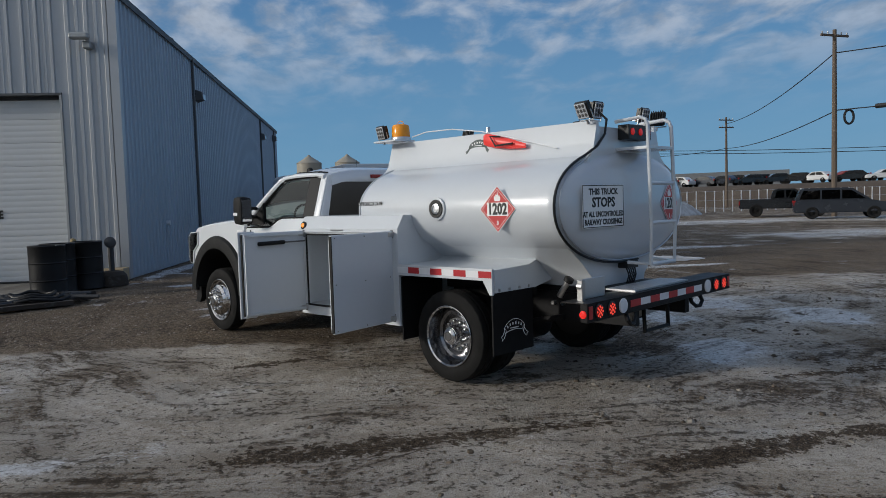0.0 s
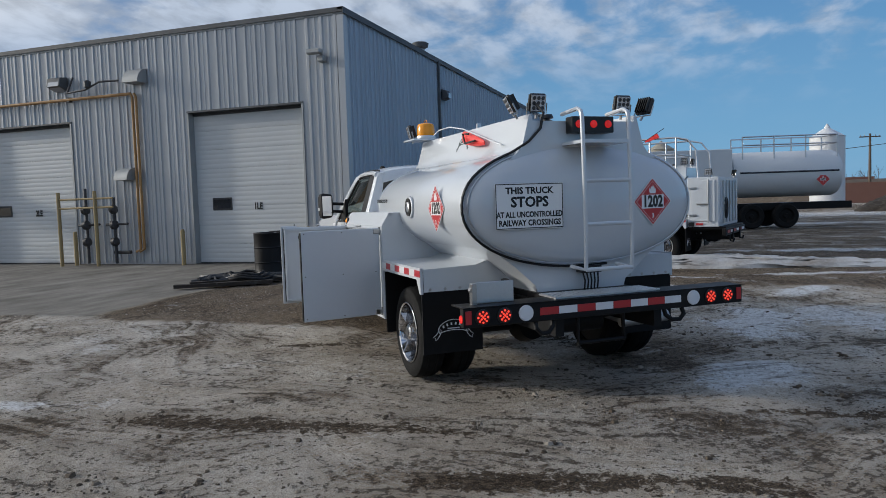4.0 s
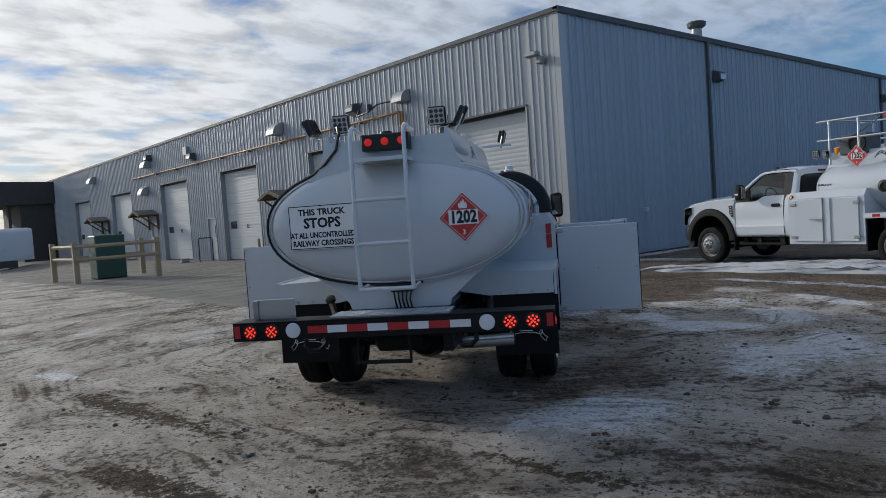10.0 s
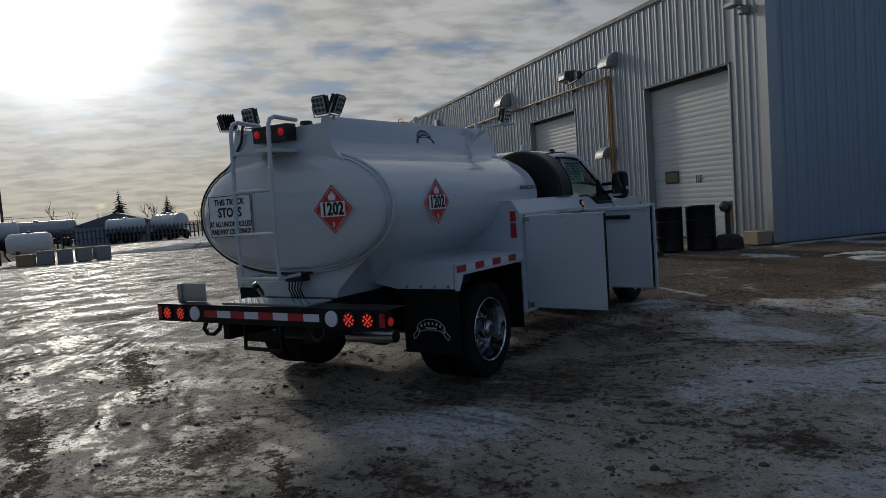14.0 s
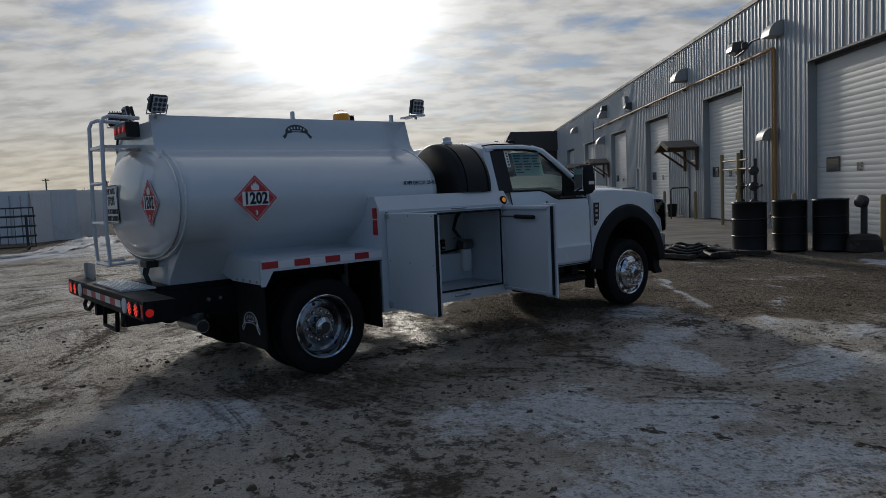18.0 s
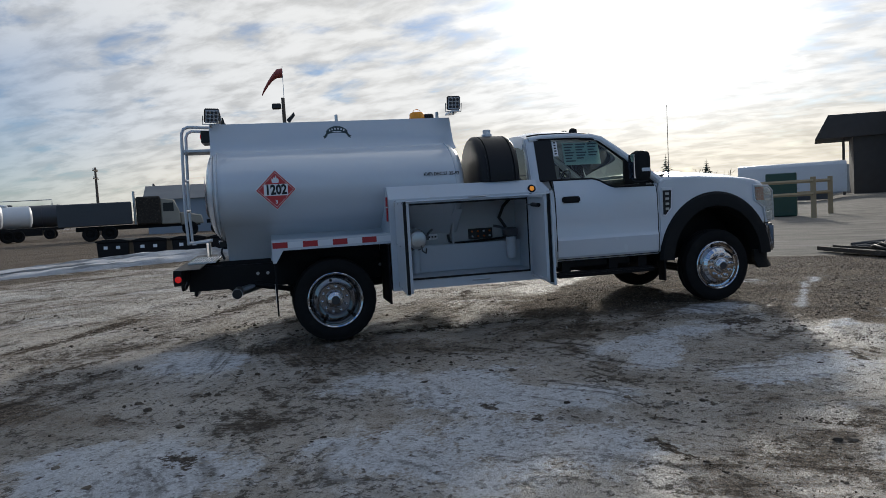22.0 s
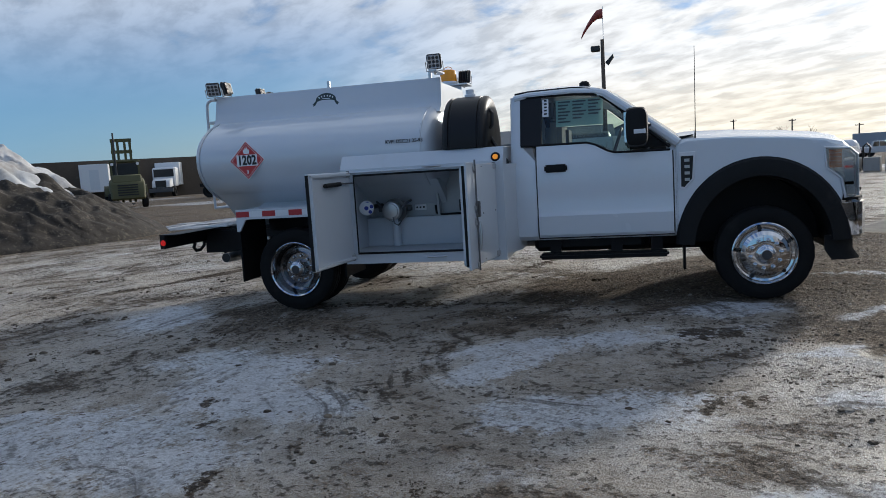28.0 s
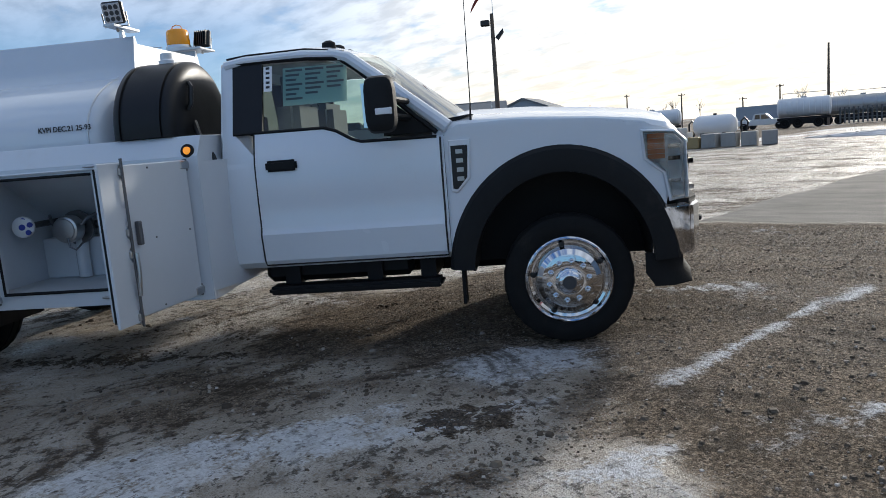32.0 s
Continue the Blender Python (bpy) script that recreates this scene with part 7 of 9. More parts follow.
def second_truck():
    T = thing("fuel_truck", "white fuel truck with railed tank top, parked by the workshop", "truck", Matrix.Translation((2.40, 17.95, 0)) @ pose(0, 0, 0, 0, 0, 168.4))
    for s in (-1, 1):
        wheel(T, 0, s, False, M_DULLRIM)
        wheel(T, 4.28, s, True, M_DULLRIM)
    chassis(T)
    cab(T, False)
    before = set(T.children)
    tk, hump = tank_body(T)
    for ob in set(T.children) - before:
        ob.matrix_basis = Matrix.Translation((0.488, 0, 0)) @ Matrix.Diagonal((0.833, 1, 1, 1)) @ ob.matrix_basis
    for s in (-1, 1):
        fender_rear(T, s)
        cabinet(T, s, False)
    # tall cabinet across the back
    bc = part("rear_cabinet", bm_box((-1.22, -1.15, 0.83), (-0.58, 1.15, 1.89)), M_BOX, T, "tall white rear cabinet", 0.01)
    for s in (-1, 1):
        y = s * 1.152
        y0, y1 = sorted((y, y + s * 0.02))
        d = part("cabinet_door", bm_box((-1.15, y0, 0.95), (-0.66, y1, 1.82)), M_BOX, T, "white side door, shut", 0.006)
        part("lock_rod", bm_tube([(-1.02, s * 1.19, 0.92), (-1.02, s * 1.19, 1.84)], 0.014, 8), M_STEEL, d)
        part("lock_handle", bm_tube([(-1.02, s * 1.2, 1.32), (-0.78, s * 1.21, 1.32)], 0.018, 8), M_STEEL, d)
        for z in (1.08, 1.66):
            part("hinge", bm_box((-0.78, min(s * 1.15, s * 1.19), z - 0.02), (-0.62, max(s * 1.15, s * 1.19), z + 0.02)), M_STEEL, d)
        part("tail_lamp", bm_box((-0.72, y0, 0.84), (-0.6, y1, 0.93)), M_INK, bc)
        part("side_marker", bm_box((-0.9, y0, 0.87), (-0.76, y1, 0.91)), M_RED, bc)
    for y in (-0.75, -0.38, 0.0, 0.38, 0.75):
        r = part("rear_door_rod", bm_tube([(-1.25, y, 0.9), (-1.25, y, 1.82)], 0.016, 8), M_STEEL, bc)
        part("rod_keeper", bm_box((-1.27, y - 0.05, 1.3), (-1.22, y + 0.05, 1.36)), M_STEEL, r)
    for y in (-0.92, 0.02):
        part("rear_door", bm_box((-1.235, y, 0.92), (-1.221, y + 0.88, 1.82)), M_BOX, bc, "white rear door, shut", 0.005)
    part("hose_coil", bm_tube([(-1.27, 0.55 + 0.13 * math.cos(a * 0.42), 1.22 + 0.22 * math.sin(a * 0.42)) for a in range(15)], 0.022, 8, closed=True), M_INK, T, "black coiled hose")
    bp = part("rear_bumper", bm_box((-1.38, -1.2, 0.64), (-1.30, 1.2, 0.79)), M_BLACK, T, "black rear bumper", 0.01)
    part("deck", bm_box((-1.36, -1.1, 0.775), (-0.56, 1.1, 0.828)), M_BLACK, bp)
    for k in range(6):
        y = -1.05 + 0.36 * k
        part("stripe", bm_box((-1.384, y, 0.69), (-1.38, y + 0.3, 0.75)), M_RED if k % 2 else M_SILVER, bp)
    for s in (-1, 1):
        part("tie_hook", bm_tube([(-1.34, s * 0.6, 0.64), (-1.36, s * 0.6, 0.5), (-1.42, s * 0.6, 0.49), (-1.44, s * 0.6, 0.56)], 0.02, 8), M_BLACK, bp)
    # guard rails round the tank top
    for y in (-0.72, 0.72):
        for x in (-0.25, 0.33, 0.92, 1.5):
            part("rail_post", bm_tube([(x, y, 1.95), (x, y, 2.8)], 0.022, 8), M_ALU, T, "bright tubular rail post")
        for z in (2.43, 2.8):
            part("guard_rail", bm_tube([(-0.25, y, z), (1.75, y, z)], 0.02, 8), M_ALU, T)
        part("guard_rail", bm_tube([(-0.25, y, 2.8), (-0.5, y, 2.74), (-0.68, y, 2.5), (-0.72, y, 1.88)], 0.02, 8), M_ALU, T)
    for x in (-0.25, 1.5):
        for z in (2.43, 2.8):
            part("guard_rail", bm_tube([(x, -0.72, z), (x, 0.72, z)], 0.02, 8), M_ALU, T)
    u = part("cooler_unit", bm_box((0.87, 0.1, 2.12), (1.42, 0.55, 2.5)), M_FLASH, T, "grey fan unit on the tank", 0.02)
    part("fan_ring", bm_lathe([(0, 0.17), (0.03, 0.17), (0.03, 0.14), (0.01, 0.13)], (1.06, 0.555, 2.32), (0, 1, 0), 24), M_INK, u)
    placard(T, facing((0.95, 0.76, 2.07), (-1, 0, 0), (0, 0, 1)), 0.3)
    part("sight_port", bm_lathe([(0, 0.11), (0.02, 0.11), (0.03, 0.06), (0.01, 0.05)], (0.3, 1.036, 1.48), (0, 1, 0), 24), M_INK, T, "round black sight port")
    part("tank_strap", bm_tube([(-0.42, 1.04 * math.cos(radians(a)), 1.5 + 0.47 * math.sin(radians(a))) for a in range(-50, 75, 12)], 0.014, 6), M_INK, T, "black strap round the tank")
    work_lamp(T, (1.86, 0.62, 2.2), 180, 10)
    work_lamp(T, (1.72, 0.5, 2.2), 180, 10)
    work_lamp(T, (1.6, 0.72, 2.16), 150, 10)
    work_lamp(T, (-0.41, 0.66, 2.27), 180, 10)
    work_lamp(T, (-0.5, 0.2, 2.27), -90, 10)
    work_lamp(T, (-0.98, 0.95, 2.0), 180, 10)
    work_lamp(T, (-1.25, -0.6, 2.0), -60, 10)
    part("beacon", bm_lathe([(0, 0.08), (0.13, 0.075), (0.15, 0.03)], (1.52, 0.42, 2.15), (0, 0, 1), 20), M_AMBER, T, "amber beacon")
    wp = part("whip_rod", bm_tube([(0.9, 0.74, 2.5), (0.4, 0.76, 2.78), (0.0, 0.76, 3.02)], 0.007, 6), M_INK, T)
    part("whip_flag", bm_prism([(0.42, 2.77), (0.15, 2.93), (0.1, 2.83), (0.3, 2.76), (0.42, 2.73)], "y", 0.752, 0.764), M_FLAG, wp, "bright red flag")
    return T


second_truck()

# ---- loose things by the workshop ----
M_DRUM = surface("black_steel_drum", (0.011, 0.011, 0.012), 0.45, 0, 0.25, 4.0, (0.08, 0.06, 0.045), 0.08, 3.0, spec=0.25)
M_CONC = surface("grey_concrete", (0.33, 0.32, 0.30), 0.85, 0, 0.12, 3.0, (0.2, 0.19, 0.17), 0.2, 1.5, 0.2, 40)
M_PLANK = surface("pale_timber", (0.42, 0.33, 0.20), 0.75, 0, 0.18, 3.0, bump=0.2, bump_size=30, stretch=(1, 1, 0.3))
M_GREEN = surface("dark_green_steel", (0.03, 0.08, 0.06), 0.5, 0, 0.15, 2.0, (0.14, 0.12, 0.1), 0.1, 1.2)


def drum(x, y):
    prof = [(0, 0.28), (0.0, 0.29), (0.02, 0.3), (0.04, 0.29), (0.28, 0.29), (0.295, 0.302), (0.31, 0.29), (0.57, 0.29), (0.585, 0.302), (0.6, 0.29), (0.85, 0.29), (0.865, 0.3), (0.88, 0.29), (0.875, 0.275), (0.86, 0.27), (0.86, 0.02)]
    d = thing("steel_drum", "black steel oil drum standing by the wall", "drum", Matrix.Translation((x, y, 0)) @ Matrix.Diagonal((1.1, 1.1, 1.13, 1)), "oil drums")
    part("shell", bm_lathe(prof, (0, 0, 0), (0, 0, 1), 32), M_DRUM, d)
    part("bung", bm_lathe([(0, 0.03), (0.02, 0.03)], (0.18, 0, 0.86), (0, 0, 1), 12), M_STEEL, d)


M_DARKBOARD = surface("wet_dark_timber", (0.035, 0.026, 0.019), 0.85, 0, 0.3, 4.0, (0.3, 0.3, 0.3), 0.12, 2.0, 0.2, 40)


def scrap_heap(x, y):
    h = thing("pipe_heap", "low heap of dark hoses, pipes and boards", "scrap heap", Matrix.Translation((x, y, 0)))
    rnd = random.Random(5)
    for k in range(5):
        a = rnd.uniform(-20, 20)
        bm = bm_box((-0.95, -0.09, 0.0), (0.95, 0.09, 0.07), m=Matrix.Translation((rnd.uniform(-0.3, 0.3), -0.7 + 0.33 * k, 0.02 + 0.03 * (k % 2))) @ pose(0, 0, 0, 0, 0, 30 + a))
        part("board", bm, M_DARKBOARD, h, "weathered dark board")
    for k in range(9):
        a = rnd.uniform(0, 180)
        p = [(rnd.uniform(-0.4, 0.4) + t * 0.9 * math.cos(radians(a)), rnd.uniform(-0.1, 0.1) + t * 0.7 * math.sin(radians(a)), 0.09 + 0.05 * rnd.random() + 0.04 * (1 - t * t)) for t in (-1, -0.5, 0, 0.5, 1)]
        part("pipe", bm_tube(p, 0.035, 8), M_IRON, h)
    for k in range(3):
        r = 0.5 - 0.1 * k
        part("hose", bm_tube([(0.2 + r * 1.2 * math.cos(a * 0.42), r * math.sin(a * 0.42), 0.13 + 0.035 * k + 0.03 * math.sin(a * 1.7)) for a in range(15)], 0.028, 8, closed=True), M_DRUM, h, "black coiled hose")


drum(-6.2, 14.25)
drum(-6.35, 15.1)
drum(-6.05, 15.75)
scrap_heap(-6.15, 13.0)
st = thing("pipe_stub", "dark capped pipe set in a dirty foot", "pipe stub", Matrix.Translation((-5.7, 16.2, 0)))
part("foot", bm_lathe([(0, 0.33), (0.22, 0.3), (0.3, 0.22), (0.32, 0.1)], (0, 0, 0), (0, 0, 1), 20), M_DARKBOARD, st)
part("pipe", bm_tube([(0, 0, 0.3), (0, 0, 0.95)], 0.06, 10), M_IRON, st)
part("pipe_cap", bm_lathe([(0, 0.12), (0.12, 0.12), (0.14, 0.06)], (0, 0, 0.92), (0.3, -1, 0.2), 14), M_IRON, st)
one("timber_block", bm_box((-6.2, 17.0, 0), (-5.72, 17.4, 0.3)), M_PLANK, "sawn timber block at the wall corner", "block", bevel=0.01)
one("waste_bin", bm_lathe([(0, 0.16), (0.5, 0.2), (0.52, 0.18)], (-21.6, WY - 0.45, 0), (0, 0, 1), 16), M_DRUM, "small black bin by a door", "bin")
one("step_block", bm_prism([(-29.9, 0), (-29.5, 0), (-29.5, 0.2), (-29.65, 0.2)], "y", WY - 1.5, WY - 1.1), M_CONC, "pale concrete step block", "block", bevel=0.01)


def rail_fence():
    f = thing("rail_fence", "pale timber post and rail fence", "fence")
    pts = [(-20.7, 9.05), (-23.75, 9.0), (-20.3, 11.7), (-23.9, 12.3)]
    for x, y in pts:
        part("post", bm_box((x - 0.09, y - 0.09, -0.05), (x + 0.09, y + 0.09, 1.42)), M_PLANK, f, "", 0.01)
    for a, b in ((0, 2), (1, 3), (0, 1)):
        (xa, ya), (xb, yb) = pts[a], pts[b]
        for z in (0.82, 1.27):
            part("rail", bm_tube([(xa + 0.12, ya, z), (xb + 0.12, yb, z)], 0.07, 6), M_PLANK, f)
    return f


rail_fence()
one("green_cabinet", bm_box((-23.1, 10.1, 0), (-22.15, 11.16, 1.62)), M_GREEN, "dark green steel cabinet behind the rail fence", "cabinet", bevel=0.03)
# ---- the yard and its surroundings, far from the truck ----
M_STEELTANK = surface("dull_steel_tank", (0.42, 0.42, 0.42), 0.4, 0.6, 0.12, 1.0, (0.2, 0.18, 0.16), 0.2, 0.6)
M_DARKTANK = surface("dark_grey_tank", (0.06, 0.062, 0.068), 0.4, 0.1, 0.2, 1.0, (0.14, 0.12, 0.1), 0.15, 0.6)
M_WHITETANK = surface("white_far_tank", (0.68, 0.69, 0.70), 0.4, 0, 0.06, 0.8, (0.45, 0.42, 0.38), 0.2, 0.5)
M_TANTANK = surface("buff_tank", (0.34, 0.31, 0.25), 0.6, 0, 0.12, 1.0, (0.2, 0.17, 0.13), 0.2, 0.6)
M_OLIVETANK = surface("olive_grey_tank", (0.15, 0.145, 0.115), 0.6, 0, 0.15, 1.0, (0.09, 0.08, 0.06), 0.2, 0.6)
M_SILO = surface("grey_green_silo", (0.19, 0.205, 0.175), 0.5, 0.2, 0.1, 0.3)
M_POLE = surface("weathered_pole_wood", (0.13, 0.10, 0.075), 0.85, 0, 0.25, 3.0, stretch=(1, 1, 0.15))
M_WIRE = surface("black_cable", (0.015, 0.015, 0.016), 0.6)
M_NEEDLE = surface("dark_spruce_needles", (0.025, 0.05, 0.032), 0.8, 0, 0.4, 3.0)
M_BARK = surface("grey_bark", (0.09, 0.075, 0.062), 0.9, 0, 0.3, 3.0)
M_BERM = surface("brown_earth_bank", (0.095, 0.072, 0.052), 0.95, 0, 0.3, 0.8, (0.3, 0.26, 0.2), 0.2, 0.4, 0.5, 4)
M_SNOWPILE = surface("heaped_dirty_snow", (0.56, 0.56, 0.56), 0.8, 0, 0.25, 2.0, (0.16, 0.125, 0.09), 0.5, 0.6, 0.6, 5)
M_SOIL = surface("dark_frozen_soil", (0.03, 0.023, 0.016), 0.95, 0, 0.75, 5.0, (0.22, 0.18, 0.135), 0.3, 9.0, 1.0, 16)
M_CARDARK = surface("dark_grey_car_paint", (0.035, 0.04, 0.05), 0.25, 0.3, 0.1, 2.0, (0.2, 0.18, 0.16), 0.1, 1.0, coat=0.5)
M_CARBLACK = surface("black_pickup_paint", (0.015, 0.016, 0.018), 0.25, 0.2, 0.1, 2.0, coat=0.5)
M_CARWHITE = surface("white_far_paint", (0.66, 0.67, 0.68), 0.35, 0, 0.05, 2.0)
M_CARRED = surface("faded_red_paint", (0.28, 0.05, 0.04), 0.5, 0, 0.15, 2.0)
M_FORK = surface("dull_green_yellow_machine", (0.085, 0.082, 0.03), 0.6, 0, 0.2, 2.0)
M_BROWNWALL = surface("red_brown_block_wall", (0.20, 0.10, 0.075), 0.85, 0, 0.15, 1.0)
M_HALL = surface("grey_hall_cladding", (0.16, 0.17, 0.18), 0.6, 0.1, 0.1, 0.5)
M_PALEHALL = surface("pale_blue_cladding", (0.30, 0.34, 0.39), 0.6, 0.1, 0.1, 0.5)
M_BLUEHALL = surface("blue_far_cladding", (0.10, 0.16, 0.24), 0.6, 0, 0.1, 0.5)


def turned(x, y, deg, z=0.0):
    return Matrix.Translation((x, y, z + fall(x, y))) @ pose(0, 0, 0, 0, 0, deg)


WHEEL_FAR = mesh_of("wheel", bm_lathe([(-0.13, 0.3), (-0.14, 0.45), (-0.1, 0.5), (0.1, 0.5), (0.14, 0.45), (0.12, 0.3), (0.04, 0.26), (0.05, 0.1), (0.1, 0.08)], (0, 0, 0), (0, 1, 0), 20), M_RUBBER)


def far_wheels(T, xs, w, r=0.5):
    for x in xs:
        for s in (-1, 1):
            ob = shared("wheel", WHEEL_FAR, T, Matrix.Translation((x, s * w, r)) @ pose(0, 0, 0, 0, 0, 0 if s > 0 else 180) @ Matrix.Diagonal((r / 0.5, 1.2, r / 0.5, 1)))


def tank_trailer(x, y, deg, length, r, mat, label, rings=6, rails=True, group="tank trailers"):
    T = thing("tank_trailer", label, "tank trailer", turned(x, y, deg), group)
    zc = 1.15 + r
    h = length / 2
    prof = [(-h, 0.15), (-h + 0.02, r * 0.6), (-h + 0.1, r * 0.88), (-h + 0.22, r), (h - 0.22, r), (h - 0.1, r * 0.88), (h - 0.02, r * 0.6), (h, 0.15)]
    part("tank", bm_lathe(prof, (0, 0, zc), (1, 0, 0), 36), mat, T, angle=40)
    for k in range(rings):
        xx = -h + 0.4 + (length - 0.8) * k / max(1, rings - 1)
        part("ring", bm_tube([(xx, (r + 0.015) * math.cos(radians(a)), zc + (r + 0.015) * math.sin(radians(a))) for a in range(0, 360, 15)], 0.03, 5, closed=True), mat, T)
    part("chassis", bm_box((-h, -0.45, 0.85), (h, 0.45, 1.12)), M_BLACK, T)
    part("side_guard", bm_box((-h * 0.5, -1.1, 0.4), (h * 0.6, 1.1, 0.98)), M_BLACK, T)
    far_wheels(T, (-h + 0.8, -h + 2.05), 1.05)
    far_wheels(T, (h - 1.2,), 1.05)
    part("manway", bm_lathe([(0, 0.3), (0.15, 0.3), (0.2, 0.1)], (0, 0, zc + r - 0.03), (0, 0, 1), 16), mat, T)
    if rails:
        for s in (-0.4, 0.4):
            part("top_rail", bm_tube([(-h * 0.8, s, zc + r - 0.1), (-h * 0.8, s, zc + r + 0.5), (h * 0.8, s, zc + r + 0.5), (h * 0.8, s, zc + r - 0.1)], 0.03, 6), M_STEEL, T)
    return T


def container(x, y, deg, mat, label):
    T = thing("shipping_container", label, "container", turned(x, y, deg))
    for s in (-1, 1):
        pts = []
        for k in range(22):
            x0 = -3 + 6 * k / 22
            pts += [(x0, 1.2), (x0 + 0.09, 1.2), (x0 + 0.13, 1.165), (x0 + 0.22, 1.165)]
        pts += [(3, 1.2)]
        part("side_wall", bm_prism([(a, s * b) for a, b in pts] + [(3, s * 1.1), (-3, s * 1.1)], "z", 0.15, 2.1), mat, T)
    part("roof", bm_box((-3, -1.2, 2.1), (3, 1.2, 2.25)), mat, T)
    part("floor", bm_box((-3, -1.2, 0.0), (3, 1.2, 0.15)), mat, T)
    for s in (-1, 1):
        part("end_wall", bm_box((min(s * 2.93, s * 3.0), -1.2, 0.15), (max(s * 2.93, s * 3.0), 1.2, 2.1)), mat, T)
        for y0 in (-0.8, -0.3, 0.3, 0.8):
            part("lock_bar", bm_tube([(s * 3.03, y0, 0.2), (s * 3.03, y0, 2.05)], 0.02, 6), M_STEEL, T)
    return T


def pole(x, y, h, arms, label, lean=0.0, deg=0, lamp=False):
    T = thing("utility_pole", label, "pole", turned(x, y, deg), "utility poles")
    part("shaft", bm_tube([(0, 0, 0), (lean * 0.5, 0, h * 0.5), (lean, 0, h)], [0.17, 0.15, 0.11], 10), M_POLE, T)
    for k in range(arms):
        z = h - 0.35 - 0.9 * k
        a = part("crossarm", bm_box((lean - 1.1, -0.06, z - 0.06), (lean + 1.1, 0.06, z + 0.06)), M_POLE, T)
        for q in (-1, -0.55, 0.55, 1):
            part("insulator", bm_lathe([(0, 0.03), (0.08, 0.045), (0.16, 0.03)], (lean + q, 0, z + 0.06), (0, 0, 1), 8), M_HOOD, a)
    if lamp:
        part("lamp_arm", bm_tube([(lean, 0, h - 0.3), (lean - 0.8, 0, h + 0.4), (lean - 1.5, 0, h + 0.55)], 0.05, 6), M_POLE, T)
        part("lamp_head", bm_box((lean - 2.0, -0.12, h + 0.5), (lean - 1.4, 0.12, h + 0.65)), M_HOOD, T)
    return T


def wire(a, b, sag, r=0.02):
    a, b = Vector(a), Vector(b)
    return bm_tube([a.lerp(b, t / 12) - Vector((0, 0, sag * 4 * (t / 12) * (1 - t / 12))) for t in range(13)], r, 5)


def mound(name, x, y, deg, lx, ly, h, mat, label, seed, sharp=1.3):
    nx, ny = (210, 150) if lx > 5.5 and h > 1 else (56, 40)
    size = max(lx, ly)
    bm = bmesh.new()
    rows = []
    for j in range(ny + 1):
        row = []
        for i in range(nx + 1):
            u, v = 2 * i / nx - 1, 2 * j / ny - 1
            d = math.sqrt(u * u + v * v)
            q = max(0, 1 - d) ** (1 / sharp)
            w = noise.fractal(Vector((u * 3 + seed, v * 3, seed)), 0.9, 2.1, 5)
            z = h * q * (1 + 0.22 * w) + (0.06 * h * noise.noise(Vector((u * 14, v * 14, seed))) + 0.03 * noise.fractal(Vector((u * size * 5, v * size * 5, seed)), 0.7, 2.2, 4) + 0.075 * abs(noise.noise(Vector((u * size * 2.6, v * size * 2.6, seed))))) * min(1, q * 4) - 0.1 * (d > 1)
            row.append(bm.verts.new((u * lx + 0.25 * w, v * ly + 0.2 * w, z)))
        rows.append(row)
    for a, b in zip(rows, rows[1:]):
        for i in range(nx):
            bm.faces.new((a[i], a[i + 1], b[i + 1], b[i]))
    return one(name, bm, mat, label, "mound", m=turned(x, y, deg), angle=60)


